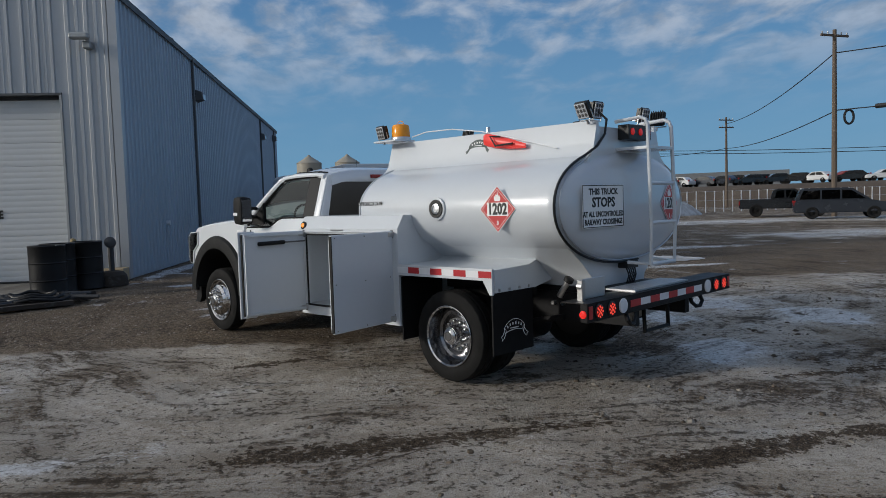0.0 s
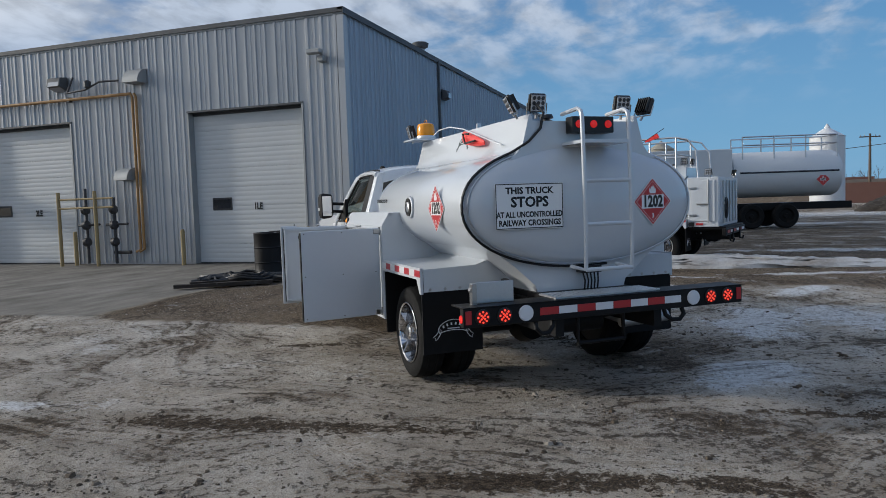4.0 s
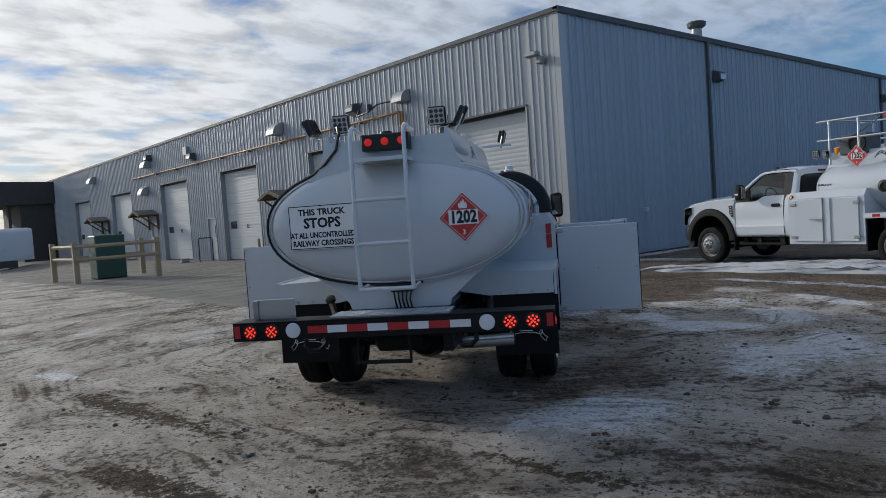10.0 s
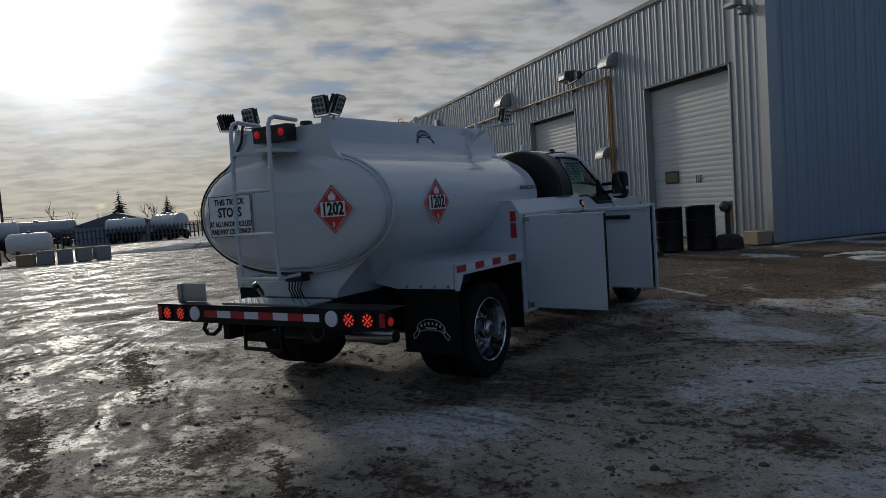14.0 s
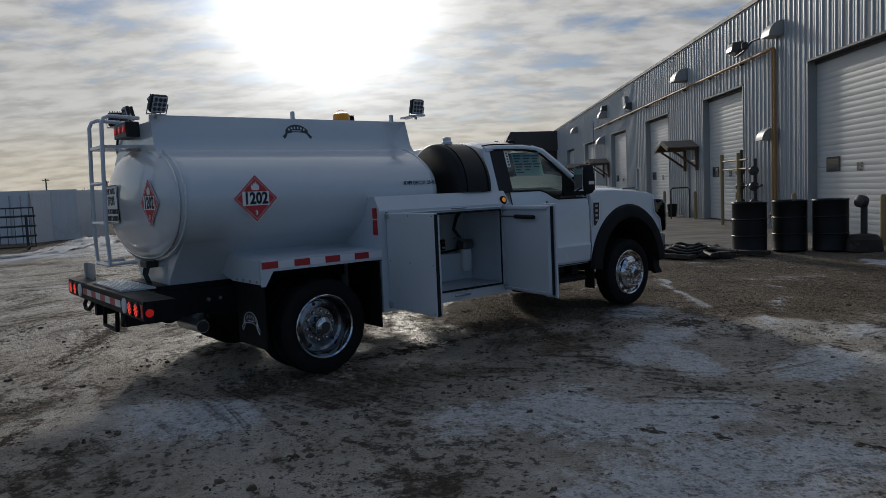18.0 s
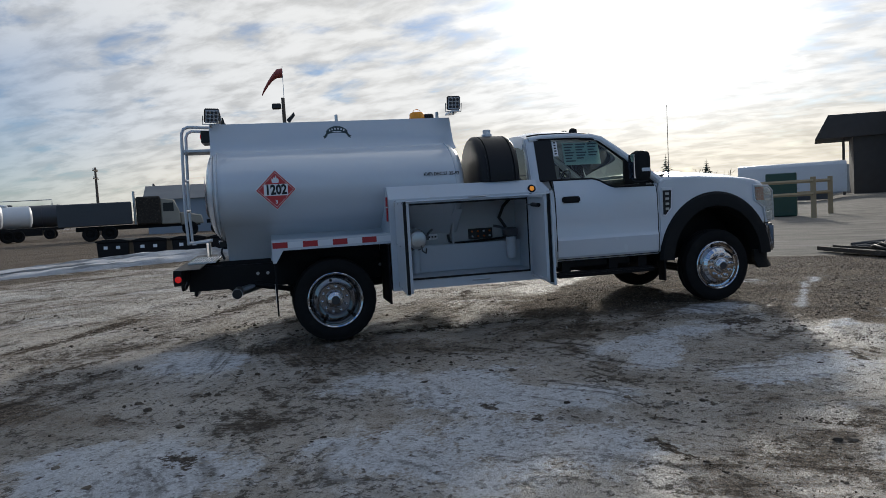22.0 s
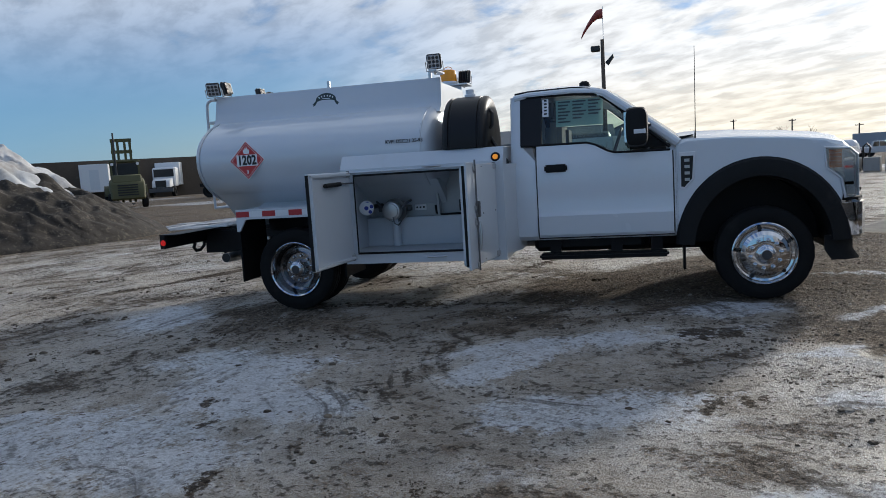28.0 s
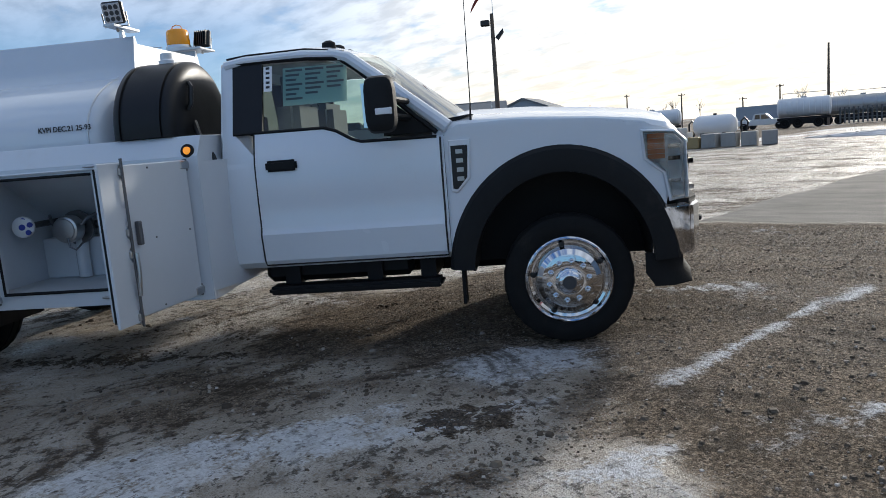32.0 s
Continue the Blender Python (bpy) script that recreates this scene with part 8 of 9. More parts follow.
def car(x, y, deg, mat, label, kind="van", group=""):
    T = thing("parked_car", label, "car", turned(x, y, deg), group)
    if kind == "van":
        low = [(-2.5, 0.35), (-2.52, 0.95), (-2.45, 1.05), (1.35, 1.05), (2.3, 0.85), (2.5, 0.65), (2.5, 0.35)]
        top = [(-2.42, 1.05), (-2.15, 1.68), (-1.9, 1.75), (0.2, 1.74), (0.5, 1.68), (1.4, 1.05)]
        wins = [[(-2.2, 1.12), (-2.0, 1.6), (-1.15, 1.62), (-1.15, 1.12)], [(-1.05, 1.12), (-1.05, 1.62), (-0.15, 1.62), (-0.15, 1.12)], [(-0.05, 1.12), (-0.05, 1.62), (0.42, 1.58), (1.1, 1.12)]]
        wx, w, r = (-1.55, 1.5), 0.93, 0.34
    elif kind == "pickup":
        low = [(-2.9, 0.55), (-2.9, 1.15), (1.0, 1.15), (2.5, 1.08), (2.8, 0.9), (2.8, 0.5)]
        top = [(-1.0, 1.15), (-0.8, 1.75), (-0.5, 1.82), (0.5, 1.8), (1.15, 1.15)]
        wins = [[(-0.72, 1.22), (-0.6, 1.7), (-0.15, 1.72), (-0.15, 1.22)], [(-0.05, 1.22), (-0.05, 1.72), (0.4, 1.7), (0.9, 1.22)]]
        wx, w, r = (-1.85, 1.85), 0.98, 0.42
    else:
        low = [(-2.2, 0.35), (-2.2, 0.85), (-2.05, 0.92), (1.0, 0.92), (2.1, 0.78), (2.2, 0.6), (2.2, 0.35)]
        top = [(-1.9, 0.92), (-1.3, 1.38), (-1.0, 1.42), (0.0, 1.42), (0.3, 1.36), (1.05, 0.92)]
        wins = [[(-1.5, 0.98), (-1.15, 1.32), (-0.4, 1.34), (-0.4, 0.98)], [(-0.32, 0.98), (-0.32, 1.34), (0.15, 1.32), (0.75, 0.98)]]
        wx, w, r = (-1.4, 1.4), 0.86, 0.32
    part("body", bm_prism(low, "y", -w, w), mat, T, "", 0.06, seg=2)
    part("cabin", bm_rings([[Vector((a, s * w * k, z)) for a, z in top] for s, k in ((-1, 0.9), (1, 0.9))]), mat, T, "", 0.05, seg=2)
    for s in (-1, 1):
        for q in wins:
            part("side_window", bm_prism(q, "y", s * w * 0.9, s * (w * 0.9 + 0.012)), M_DARKGLASS if kind != "sedan" else M_INK, T)
        part("tail_lamp", bm_box((low[0][0] - 0.01, min(s * (w - 0.02), s * (w - 0.2)), 0.8), (low[0][0] + 0.12, max(s * (w + 0.005), s * (w - 0.2)), 1.05)), M_TAILDIM, T)
    far_wheels(T, wx, w - 0.1, r)
    return T


def spruce(x, y, h, seed):
    T = thing("spruce_tree", "tall dark green spruce tree", "tree", turned(x, y, seed * 40), "spruces")
    part("trunk", bm_tube([(0, 0, 0), (0, 0, h)], [h * 0.025, 0.02], 8), M_BARK, T)
    rnd = random.Random(seed)
    bm = bmesh.new()
    lv = 22
    for k in range(lv):
        f = k / lv
        z = h * (0.08 + 0.9 * f)
        rad = h * 0.30 * (1 - f) ** 0.8 + 0.08
        nb = 16 if f < 0.7 else 9
        for b in range(nb):
            a = rnd.uniform(0, 6.28)
            L = rad * rnd.uniform(0.65, 1.15)
            d = Vector((math.cos(a), math.sin(a), 0))
            s = Vector((-d.y, d.x, 0))
            droop = rnd.uniform(0.15, 0.4)
            for q in range(3):
                o = Vector((0, 0, z)) + d * L * q * 0.28 - Vector((0, 0, droop * L * q * 0.28))
                tip = o + d * L * 0.45 - Vector((0, 0, L * 0.28))
                w = L * 0.2 * (1 - 0.2 * q)
                v = [bm.verts.new(p) for p in (o - s * w * 0.5, tip - s * w, tip + d * L * 0.1, tip + s * w, o + s * w * 0.5)]
                bm.faces.new(v)
    part("crown", bm, M_NEEDLE, T, angle=180)
    return T


def bare_tree(bm, x, y, h, rnd):
    def grow(p, d, L, r, depth):
        q = p + d * L
        bm_tube([p, q], [r, r * 0.65], 4, bm)
        if depth:
            for k in range(3 if depth > 1 else 2):
                nd = (d + Vector((rnd.uniform(-0.7, 0.7), rnd.uniform(-0.7, 0.7), rnd.uniform(-0.1, 0.5)))).normalized()
                grow(p + d * L * rnd.uniform(0.5, 1.0), nd, L * rnd.uniform(0.5, 0.75), r * 0.55, depth - 1)
    grow(Vector((x, y, 0)), Vector((0, 0, 1)), h * 0.4, h * 0.016, 3)


def far_woods():
    rnd = random.Random(11)
    for lo, hi, dist, n, nm in ((30, 100, 150, 46, "far_woods"), (160, 215, 170, 60, "far_woods"), (215, 290, 230, 40, "far_woods")):
        bm = bmesh.new()
        for k in range(n):
            a = radians(rnd.uniform(lo, hi))
            d = dist * rnd.uniform(0.9, 1.5)
            bare_tree(bm, d * math.cos(a), d * math.sin(a), rnd.uniform(5, 9), rnd)
        one(nm, bm, M_BARK, "bare leafless trees along the skyline", "trees", kind="stuff")


far_woods()
# poles and wires
pole(28.3, 42.1, 11.3, 1, "tall wooden utility pole with one crossarm", deg=15)
pole(43.8, 86.3, 11.0, 2, "wooden utility pole with crossarms", deg=15)
pole(26.5, 81.1, 9.2, 1, "dark wooden utility pole beyond the snow heap", deg=10)
pole(22.0, 72.0, 7.3, 0, "wooden pole with a street lamp arm", lamp=True)
pole(20.7, 93.0, 7.6, 1, "dark wooden utility pole with one crossarm", deg=10)
pole(-47.4, -59.0, 7.5, 2, "wooden utility pole with crossarms", deg=40)
pole(-58, -62, 6.0, 1, "small far wooden utility pole", deg=40)
pole(-70, -66, 6.0, 1, "small far wooden utility pole", deg=40)
pole(-91.4, -19.7, 9.6, 0, "tall slim wooden pole", deg=60)
for x, y, h in ((-123.2, -67.8, 8.0), (-128.4, -59.1, 7.4), (-133.3, -49.4, 5.8), (-135.8, -43.6, 7.6)):
    pole(x, y, h, 1, "thin far wooden utility pole", deg=60)
cab_t = thing("overhead_cables", "black overhead cables between the poles", "cable")
for a, b, s in (((28.3, 42.1, 6.4), (43.8, 86.3, 7.2), 0.5), ((28.3, 42.1, 6.45), (60, -10, 7.6), 0.6), ((28.3, 42.1, 9.9), (43.8, 86.3, 10.2), 0.7), ((28.3, 42.1, 9.9), (60, -10, 10.5), 0.8), ((43.8, 86.3, 7.2), (26.5, 81.1, 6.4), 0.5),
                ((26.5, 81.1, 6.4), (-30, 110, 5.6), 1.0), ((26.5, 81.1, 6.6), (90, 60, 6.2), 0.8), ((26.5, 81.1, 6.9), (90, 60, 6.7), 0.8)):
    part("cable", wire(a, b, s, 0.035), M_WIRE, cab_t)
part("splice_case", bm_tube([(29.6, 40.2, 6.44), (30.8, 38.4, 6.44)], 0.14, 8), M_WIRE, cab_t)
part("slack_coil", bm_tube([(28.9 + 0.3 * math.cos(radians(a)), 41.6, 6.0 + 0.42 * math.sin(radians(a))) for a in range(0, 360, 20)], 0.07, 6, closed=True), M_WIRE, cab_t)


def windsock():
    T = thing("windsock_pole", "tall pole with lamps and a faded red windsock", "windsock", turned(-44.9, -30.4, 127))
    part("shaft", bm_tube([(0, 0, 0), (0, 0, 11.6)], [0.22, 0.16], 10), M_POLE, T)
    part("mast", bm_tube([(0.1, 0, 11.5), (0.12, 0, 14.4)], 0.03, 6), M_STEEL, T)
    part("sock", bm_rings([[Vector((0.12 - d, 0.0 + r * math.cos(a), z + r * math.sin(a))) for a in (0, 0.785, 1.57, 2.36, 3.14, 3.93, 4.71, 5.5)] for d, z, r in ((0, 13.8, 0.42), (0.5, 13.75, 0.40), (0.9, 13.4, 0.30), (1.3, 12.9, 0.24), (1.7, 12.3, 0.18), (1.9, 11.9, 0.1))]), M_CARRED, T, "faded red windsock", angle=60)
    part("lamp", bm_box((-1.0, -0.25, 10.6), (-0.2, 0.25, 11.1)), M_INK, T, "", 0.08)
    part("lamp", bm_prism([(0.2, 9.6), (0.9, 10.3), (0.95, 10.0), (0.45, 9.35)], "y", -0.2, 0.2), M_INK, T)
    return T


windsock()
# vehicles to the north-east
car(26.6, 38.9, -29, M_CARDARK, "dark grey minivan parked on the road side", "van")
car(27.3, 45.6, -29, M_CARBLACK, "black pickup truck parked behind the van", "pickup")
bank = one("earth_bank", bm_rings([[Vector((x + dx, y + dy, z)) for dx, dy, z in ((-2.6, -4.6, -0.2), (-1.2, -2.0, 2.0), (0, 0, 2.7), (10, 16, 2.8), (11, 18, -0.2))] for x, y in ((84, 64), (67, 81), (57, 88), (45, 94.5), (30, 101), (5, 112))]), M_BERM, "brown earth bank below a scrap yard", "bank", kind="structure")
rnd = random.Random(3)
sc = [("white", M_CARWHITE), ("dark", M_CARDARK), ("red", M_CARRED), ("black", M_CARBLACK)]
proto = {}
for k in range(26):
    t = k / 25
    x, y = 71 - 40 * t + rnd.uniform(-1, 1), 79 + 24 * t + rnd.uniform(-1, 1) - 6 * (t - 0.5) ** 2
    nm, mt = sc[rnd.choice((0, 1, 1, 3, 1, 3, 3, 2))]
    m = turned(x + 2, y + 2.5, rnd.uniform(100, 175), 2.7)
    if nm not in proto:
        proto[nm] = car(0, 0, 0, mt, nm + " scrapped car on the earth bank", "sedan", "scrapped cars")
        proto[nm].matrix_world = m
    else:
        copy_thing(proto[nm], m)
fc = thing("wire_fence", "wire mesh fence on pale posts", "fence")
for k in range(30):
    x, y = 50.5 - 0.95 * k, 67.0 - 0.22 * k
    part("post", bm_tube([(x, y, 0), (x, y, 1.9)], 0.05, 6), M_SILVER, fc)
for z in (0.3, 1.05, 1.85):
    part("fence_wire", bm_tube([(50.5, 67.0, z), (22.9, 60.6, z)], 0.012, 4), M_STEEL, fc)
mound("snow_mound", 20.9, 56.5, 20, 6.5, 3.4, 2.6, M_SNOWPILE, "heap of dirty ploughed snow", 2.0)
mound("soil_mound", 17.2, 57.6, 20, 4.6, 2.4, 1.7, M_SOIL, "dark soil spilled beside the ploughed snow", 5.0)
one("block_wall", bm_box((19, 86, 0), (30, 86.4, 2.2)), M_BROWNWALL, "red-brown block wall", "wall", m=turned(-4, 4, 0), kind="structure")
one("block_wall", bm_box((-20, 118, 0), (26, 118.4, 3.2)), M_BROWNWALL, "long red-brown wall", "wall", kind="structure")
for x, y, h, s in ((28.4, 106.7, 6.6, 1), (26.3, 107.1, 4.6, 2), (33, 120, 7.0, 5), (-121, -10.2, 8.5, 3), (-106.8, -2.0, 6.6, 4)):
    spruce(x, y, h, s)


def service_tanker():
    T = thing("service_tanker", "white van-bodied truck with a railed tank behind", "truck", turned(3.5, 33.8, 197))
    part("van_body", bm_box((-0.4, -1.25, 1.1), (5.2, 1.25, 3.35)), M_WHITETANK, T, "tall white van body", 0.03)
    part("body_stripe", bm_box((-0.4, 1.25, 1.62), (5.2, 1.256, 1.78)), M_CARDARK, T)
    part("hand_door", bm_box((2.8, 1.25, 1.2), (3.7, 1.27, 3.2)), M_BOX, T)
    part("tank", bm_lathe([(-5.2, 0.1), (-5.15, 0.7), (-5.05, 0.9), (-4.9, 0.97), (-0.75, 0.97), (-0.6, 0.88), (-0.55, 0.2)], (0, 0, 2.27), (1, 0, 0), 36), M_WHITETANK, T, "white round tank", angle=40)
    part("tank_stripe", bm_tube([(-4.85, 0.965, 2.34), (-0.8, 0.965, 2.34)], 0.04, 6), M_CARDARK, T)
    part("chassis", bm_box((-5.6, -0.5, 0.75), (8.0, 0.5, 1.05)), M_BLACK, T)
    far_wheels(T, (-2.6, -1.2), 1.05, 0.52)
    far_wheels(T, (7.2,), 1.05, 0.52)
    part("cab", bm_box((5.6, -1.15, 0.8), (7.8, 1.15, 2.9)), M_CARWHITE, T, "", 0.12)
    for z in (3.5, 3.85):
        for s in (-0.7, 0.7):
            part("top_rail", bm_tube([(-4.9, s, z), (-1.0, s, z)], 0.03, 6), M_ALU, T)
        part("top_rail", bm_tube([(-4.9, -0.7, z), (-4.9, 0.7, z)], 0.03, 6), M_ALU, T)
    for x in (-4.9, -3.6, -2.3, -1.0):
        for s in (-0.7, 0.7):
            part("rail_post", bm_tube([(x, s, 2.9), (x, s, 3.85)], 0.03, 6), M_ALU, T)
    placard(T, facing((-4.2, 0.955, 1.98), (-1, 0, 0), (0, 0, 1)), 0.4)
    return T


service_tanker()


def silo(x, y, r, h, mat, label, grp, cone=0.55):
    T = thing("silo", label, "silo", turned(x, y, 0), grp)
    part("shell", bm_lathe([(0, r), (h, r), (h + 0.02, r * 1.03)], (0, 0, 0), (0, 0, 1), 28), mat, T)
    part("cone_roof", bm_lathe([(h, r * 1.03), (h + r * cone, r * 0.18), (h + r * cone + 0.1, r * 0.16), (h + r * cone + 0.4, 0.05)], (0, 0, 0), (0, 0, 1), 28), mat, T)
    return T


for x, y in ((-12.0, 149.7), (-4.4, 150.3)):
    silo(x, y, 2.5, 10.4, M_TANTANK, "buff cone-topped silo behind the trucks", "cone-topped silos")
silo(13.7, 74.0, 1.45, 6.25, M_WHITETANK, "pale cone-topped silo beyond the tanker", "cone-topped silos")
# grain elevator far to the south-west
for k in range(7):
    silo(-58 - 2.5 * k, -133.5 + 1.3 * k, 1.4, 9.2 + 0.3 * (k % 3), M_SILO, "grey-green grain silo with a low cone roof", "grain silos", 0.22)
one("elevator_house", bm_box((-3, -3, 0), (3, 3, 10)), M_HALL, "tall dark elevator building", "building", m=turned(-55, -139, 30))
for x, y, h in ((-63.5, -137, 14.5), (-72.0, -134.5, 14), (-68.6, -136.5, 19)):
    T = thing("leg_tower", "tall lattice conveyor tower with sloping spouts", "tower", turned(x, y, 30), "conveyor towers")
    part("mast", bm_box((-0.3, -0.3, 0), (0.3, 0.3, h)), M_DARKTANK, T)
    part("head", bm_box((-0.8, -0.8, h - 1.8), (0.8, 0.8, h - 0.4)), M_DARKTANK, T)
    for a in range(0, 360, 60):
        c, s = math.cos(radians(a)), math.sin(radians(a))
        part("spout", bm_tube([(0, 0, h - 1.6), (5.5 * c, 5.5 * s, 10.4)], 0.18, 5), M_DARKTANK, T)
# tankers and stores to the south and west
tank_trailer(-17.3, -42.6, 153, 9.0, 1.0, M_OLIVETANK, "olive-grey ribbed tank trailer parked in the yard", 9, False)
tank_trailer(-25.6, -44.9, 152, 3.4, 0.95, M_WHITETANK, "white tank trailer parked in the yard", 2, False)
tank_trailer(-29.2, -47.2, 150, 4.0, 0.9, M_WHITETANK, "white tank trailer parked in the yard", 1, False)
tank_trailer(-35.5, -26.3, 130, 7.2, 1.05, M_DARKTANK, "dark tank trailer with walkway rails", 8)
tank_trailer(-35.0, -55.5, 139, 9, 1.05, M_DARKTANK, "dark tank trailer with walkway rails", 7)
tank_trailer(-79.0, -17.8, 108, 5.2, 1.0, M_WHITETANK, "white ribbed tank truck parked far off", 9)
tank_trailer(-93.5, -16.6, 106, 9.0, 1.1, M_STEELTANK, "dull steel tank trailer parked far off", 7)
tank_trailer(-81.5, -0.3, 35, 5.5, 0.9, M_WHITETANK, "white ringed tank trailer seen aslant", 6, False)
tank_trailer(-81.8, -5.0, 92, 4.2, 0.8, M_WHITETANK, "white tank lying on a frame", 1, False)
stk = thing("storage_tank", "short pale storage tank behind concrete blocks", "tank", turned(-30.1, -3.2, 100))
part("shell", bm_lathe([(-0.97, 0.1), (-0.95, 0.3), (-0.85, 0.43), (-0.72, 0.49), (0.72, 0.49), (0.85, 0.43), (0.95, 0.3), (0.97, 0.1)], (0, 0, 0.93), (1, 0, 0), 28), M_WHITETANK, stk, angle=40)
for x in (-0.5, 0.5):
    part("saddle", bm_box((x - 0.08, -0.4, 0), (x + 0.08, 0.4, 0.6)), M_IRON, stk)
part("fill_cap", bm_lathe([(0, 0.09), (0.08, 0.09), (0.1, 0.04)], (0, 0, 1.4), (0, 0, 1), 12), M_IRON, stk)
for q in (-1.25, 1.15):
    part("hose_stand", bm_tube([(q, 0.1, 0), (q, 0.1, 1.05), (q + 0.15, 0.1, 1.2), (q + 0.3, 0.1, 1.0), (q + 0.2, 0.1, 0.45), (q + 0.4, 0.1, 0.15)], 0.045, 6), M_INK, stk, "black fuelling hose on a stand")
for k in range(4):
    x, y = -27.3 + -0.33 * k, -2.0 + 0.7 * k
    one("concrete_block", bm_box((-0.6, -0.4, 0), (0.6, 0.4, 0.75)), M_CONC, "grey concrete barrier block", "block", "barrier blocks", m=turned(x, y, 95 + 6 * k) @ Matrix.Diagonal((0.52, 0.9, 0.8, 1)), bevel=0.03)
one("yellow_block", bm_box((-0.5, -0.3, 0), (0.5, 0.3, 0.7)), M_BOLLARD, "small yellow-painted concrete barrier block", "block", m=turned(-27.0, -2.7, 95) @ Matrix.Diagonal((0.7, 0.8, 0.7, 1)), bevel=0.03)
container(-23.4, -12.0, 128, M_WHITETANK, "white ribbed shipping container")
container(-25.2, -10.9, 178, M_WHITETANK, "pale ribbed shipping container")
tr = thing("box_trailer", "low white box trailer", "trailer", turned(-54.3, 10.3, 93))
part("body", bm_rings([[Vector((x, y, z)) for y, z in ((-1.25, 0.65), (1.25, 0.65), (1.25, 2.7), (1.1, 2.92), (0.0, 3.0), (-1.1, 2.92), (-1.25, 2.7))] for x in (-3.7, 3.7)]), M_WHITETANK, tr, "white box with a rounded roof", 0.03)
part("skirt", bm_box((-2, -1.2, 0.15), (2.6, 1.2, 0.65)), M_DARKTANK, tr)
far_wheels(tr, (-3.0, -2.1), 1.1, 0.42)
hs = thing("gable_hall", "low grey hall with gabled roof", "building", turned(-93, -6.6, 2))
# wall takes the paler cladding: distance haze put into its colour
part("hall_wall", bm_box((-8, -4.5, 0), (8, 4.5, 2.4)), M_PALEHALL, hs)
part("roof", bm_prism([(-4.8, 2.35), (0, 3.7), (4.8, 2.35)], "x", -8.3, 8.3), M_HALL, hs)
hs = thing("gable_hall", "long dark hall with gabled roof", "building", turned(-47, -43, 134))
part("hall_wall", bm_box((-5, -3.9, 0), (8.5, 3.9, 3.3)), M_PALEHALL, hs)
part("roof", bm_prism([(-4.3, 3.25), (0, 4.7), (4.3, 3.25)], "x", -5.3, 8.8), M_HALL, hs)
hs = thing("gable_hall", "pale gabled shed with dark eaves", "building", turned(-66.0, -44.2, 206))
part("hall_wall", bm_prism([(-2.6, 0), (2.6, 0), (2.6, 4.4), (0, 5.4), (-2.6, 4.4)], "x", -4, 4), M_PALEHALL, hs)
for q in (-1, 1):
    part("roof", bm_prism([(0, 5.55), (q * 3.0, 4.4), (q * 3.0, 4.25), (0, 5.4)], "x", -4.3, 4.3), M_HALL, hs)
tr = thing("box_trailer", "pale blue box trailer parked behind the pickup", "trailer", turned(-93.5, -28.0, 113))
part("body", bm_box((-3.6, -1.2, 0.6), (3.6, 1.2, 3.0)), M_PALEHALL, tr, "", 0.03)
far_wheels(tr, (-2.6, -1.6), 1.05, 0.42)
for x, y, a, q in ((-66.1, -33.6, 128, 5.0), (-68.6, -29.6, 112, 6.0)):
    tank_trailer(x, y, a, q, 0.85, M_WHITETANK, "white tank trailer in the far row", 3, False)
one("low_store", bm_prism([(-4, 0), (4, 0), (4, 3.0), (0, 3.9), (-4, 3.0)], "x", -6, 6), M_HOOD, "small pale store with pitched roof", "building", m=turned(-82, 11.4, 20))
one("office_block", bm_box((-12, -4, 0), (12, 4, 4.5)), M_BLUEHALL, "low blue-clad office building", "building", m=turned(-44, -84, 40))
# soil heap with snow, forklift and lorries to the south
mound("soil_mound", 5.6, -8.6, -6, 6.2, 4.4, 3.1, M_SOIL, "heap of dark frozen soil and stones", 8.0, 1.15)
mound("snow_drift", 5.9, -9.2, -6, 6.0, 4.2, 3.9, M_SNOWPILE, "dirty snow heaped behind the soil", 9.0, 1.15)
mound("snow_ridge", -7.5, -5.9, -13, 8.5, 1.0, 0.28, M_SNOWPILE, "low ridge of ploughed snow along the yard", 3.0)
mound("snow_ridge", -18.5, -5.5, 12, 6.0, 0.9, 0.3, M_SNOWPILE, "low ridge of ploughed snow along the yard", 4.0)
mound("snow_ridge", 2.6, 16.6, 4, 5.5, 0.5, 0.2, M_SNOWPILE, "low ridge of ploughed snow along the yard", 6.0)
mound("snow_ridge", -34, 4.0, 80, 5.0, 0.9, 0.25, M_SNOWPILE, "low ridge of ploughed snow along the yard", 7.0)


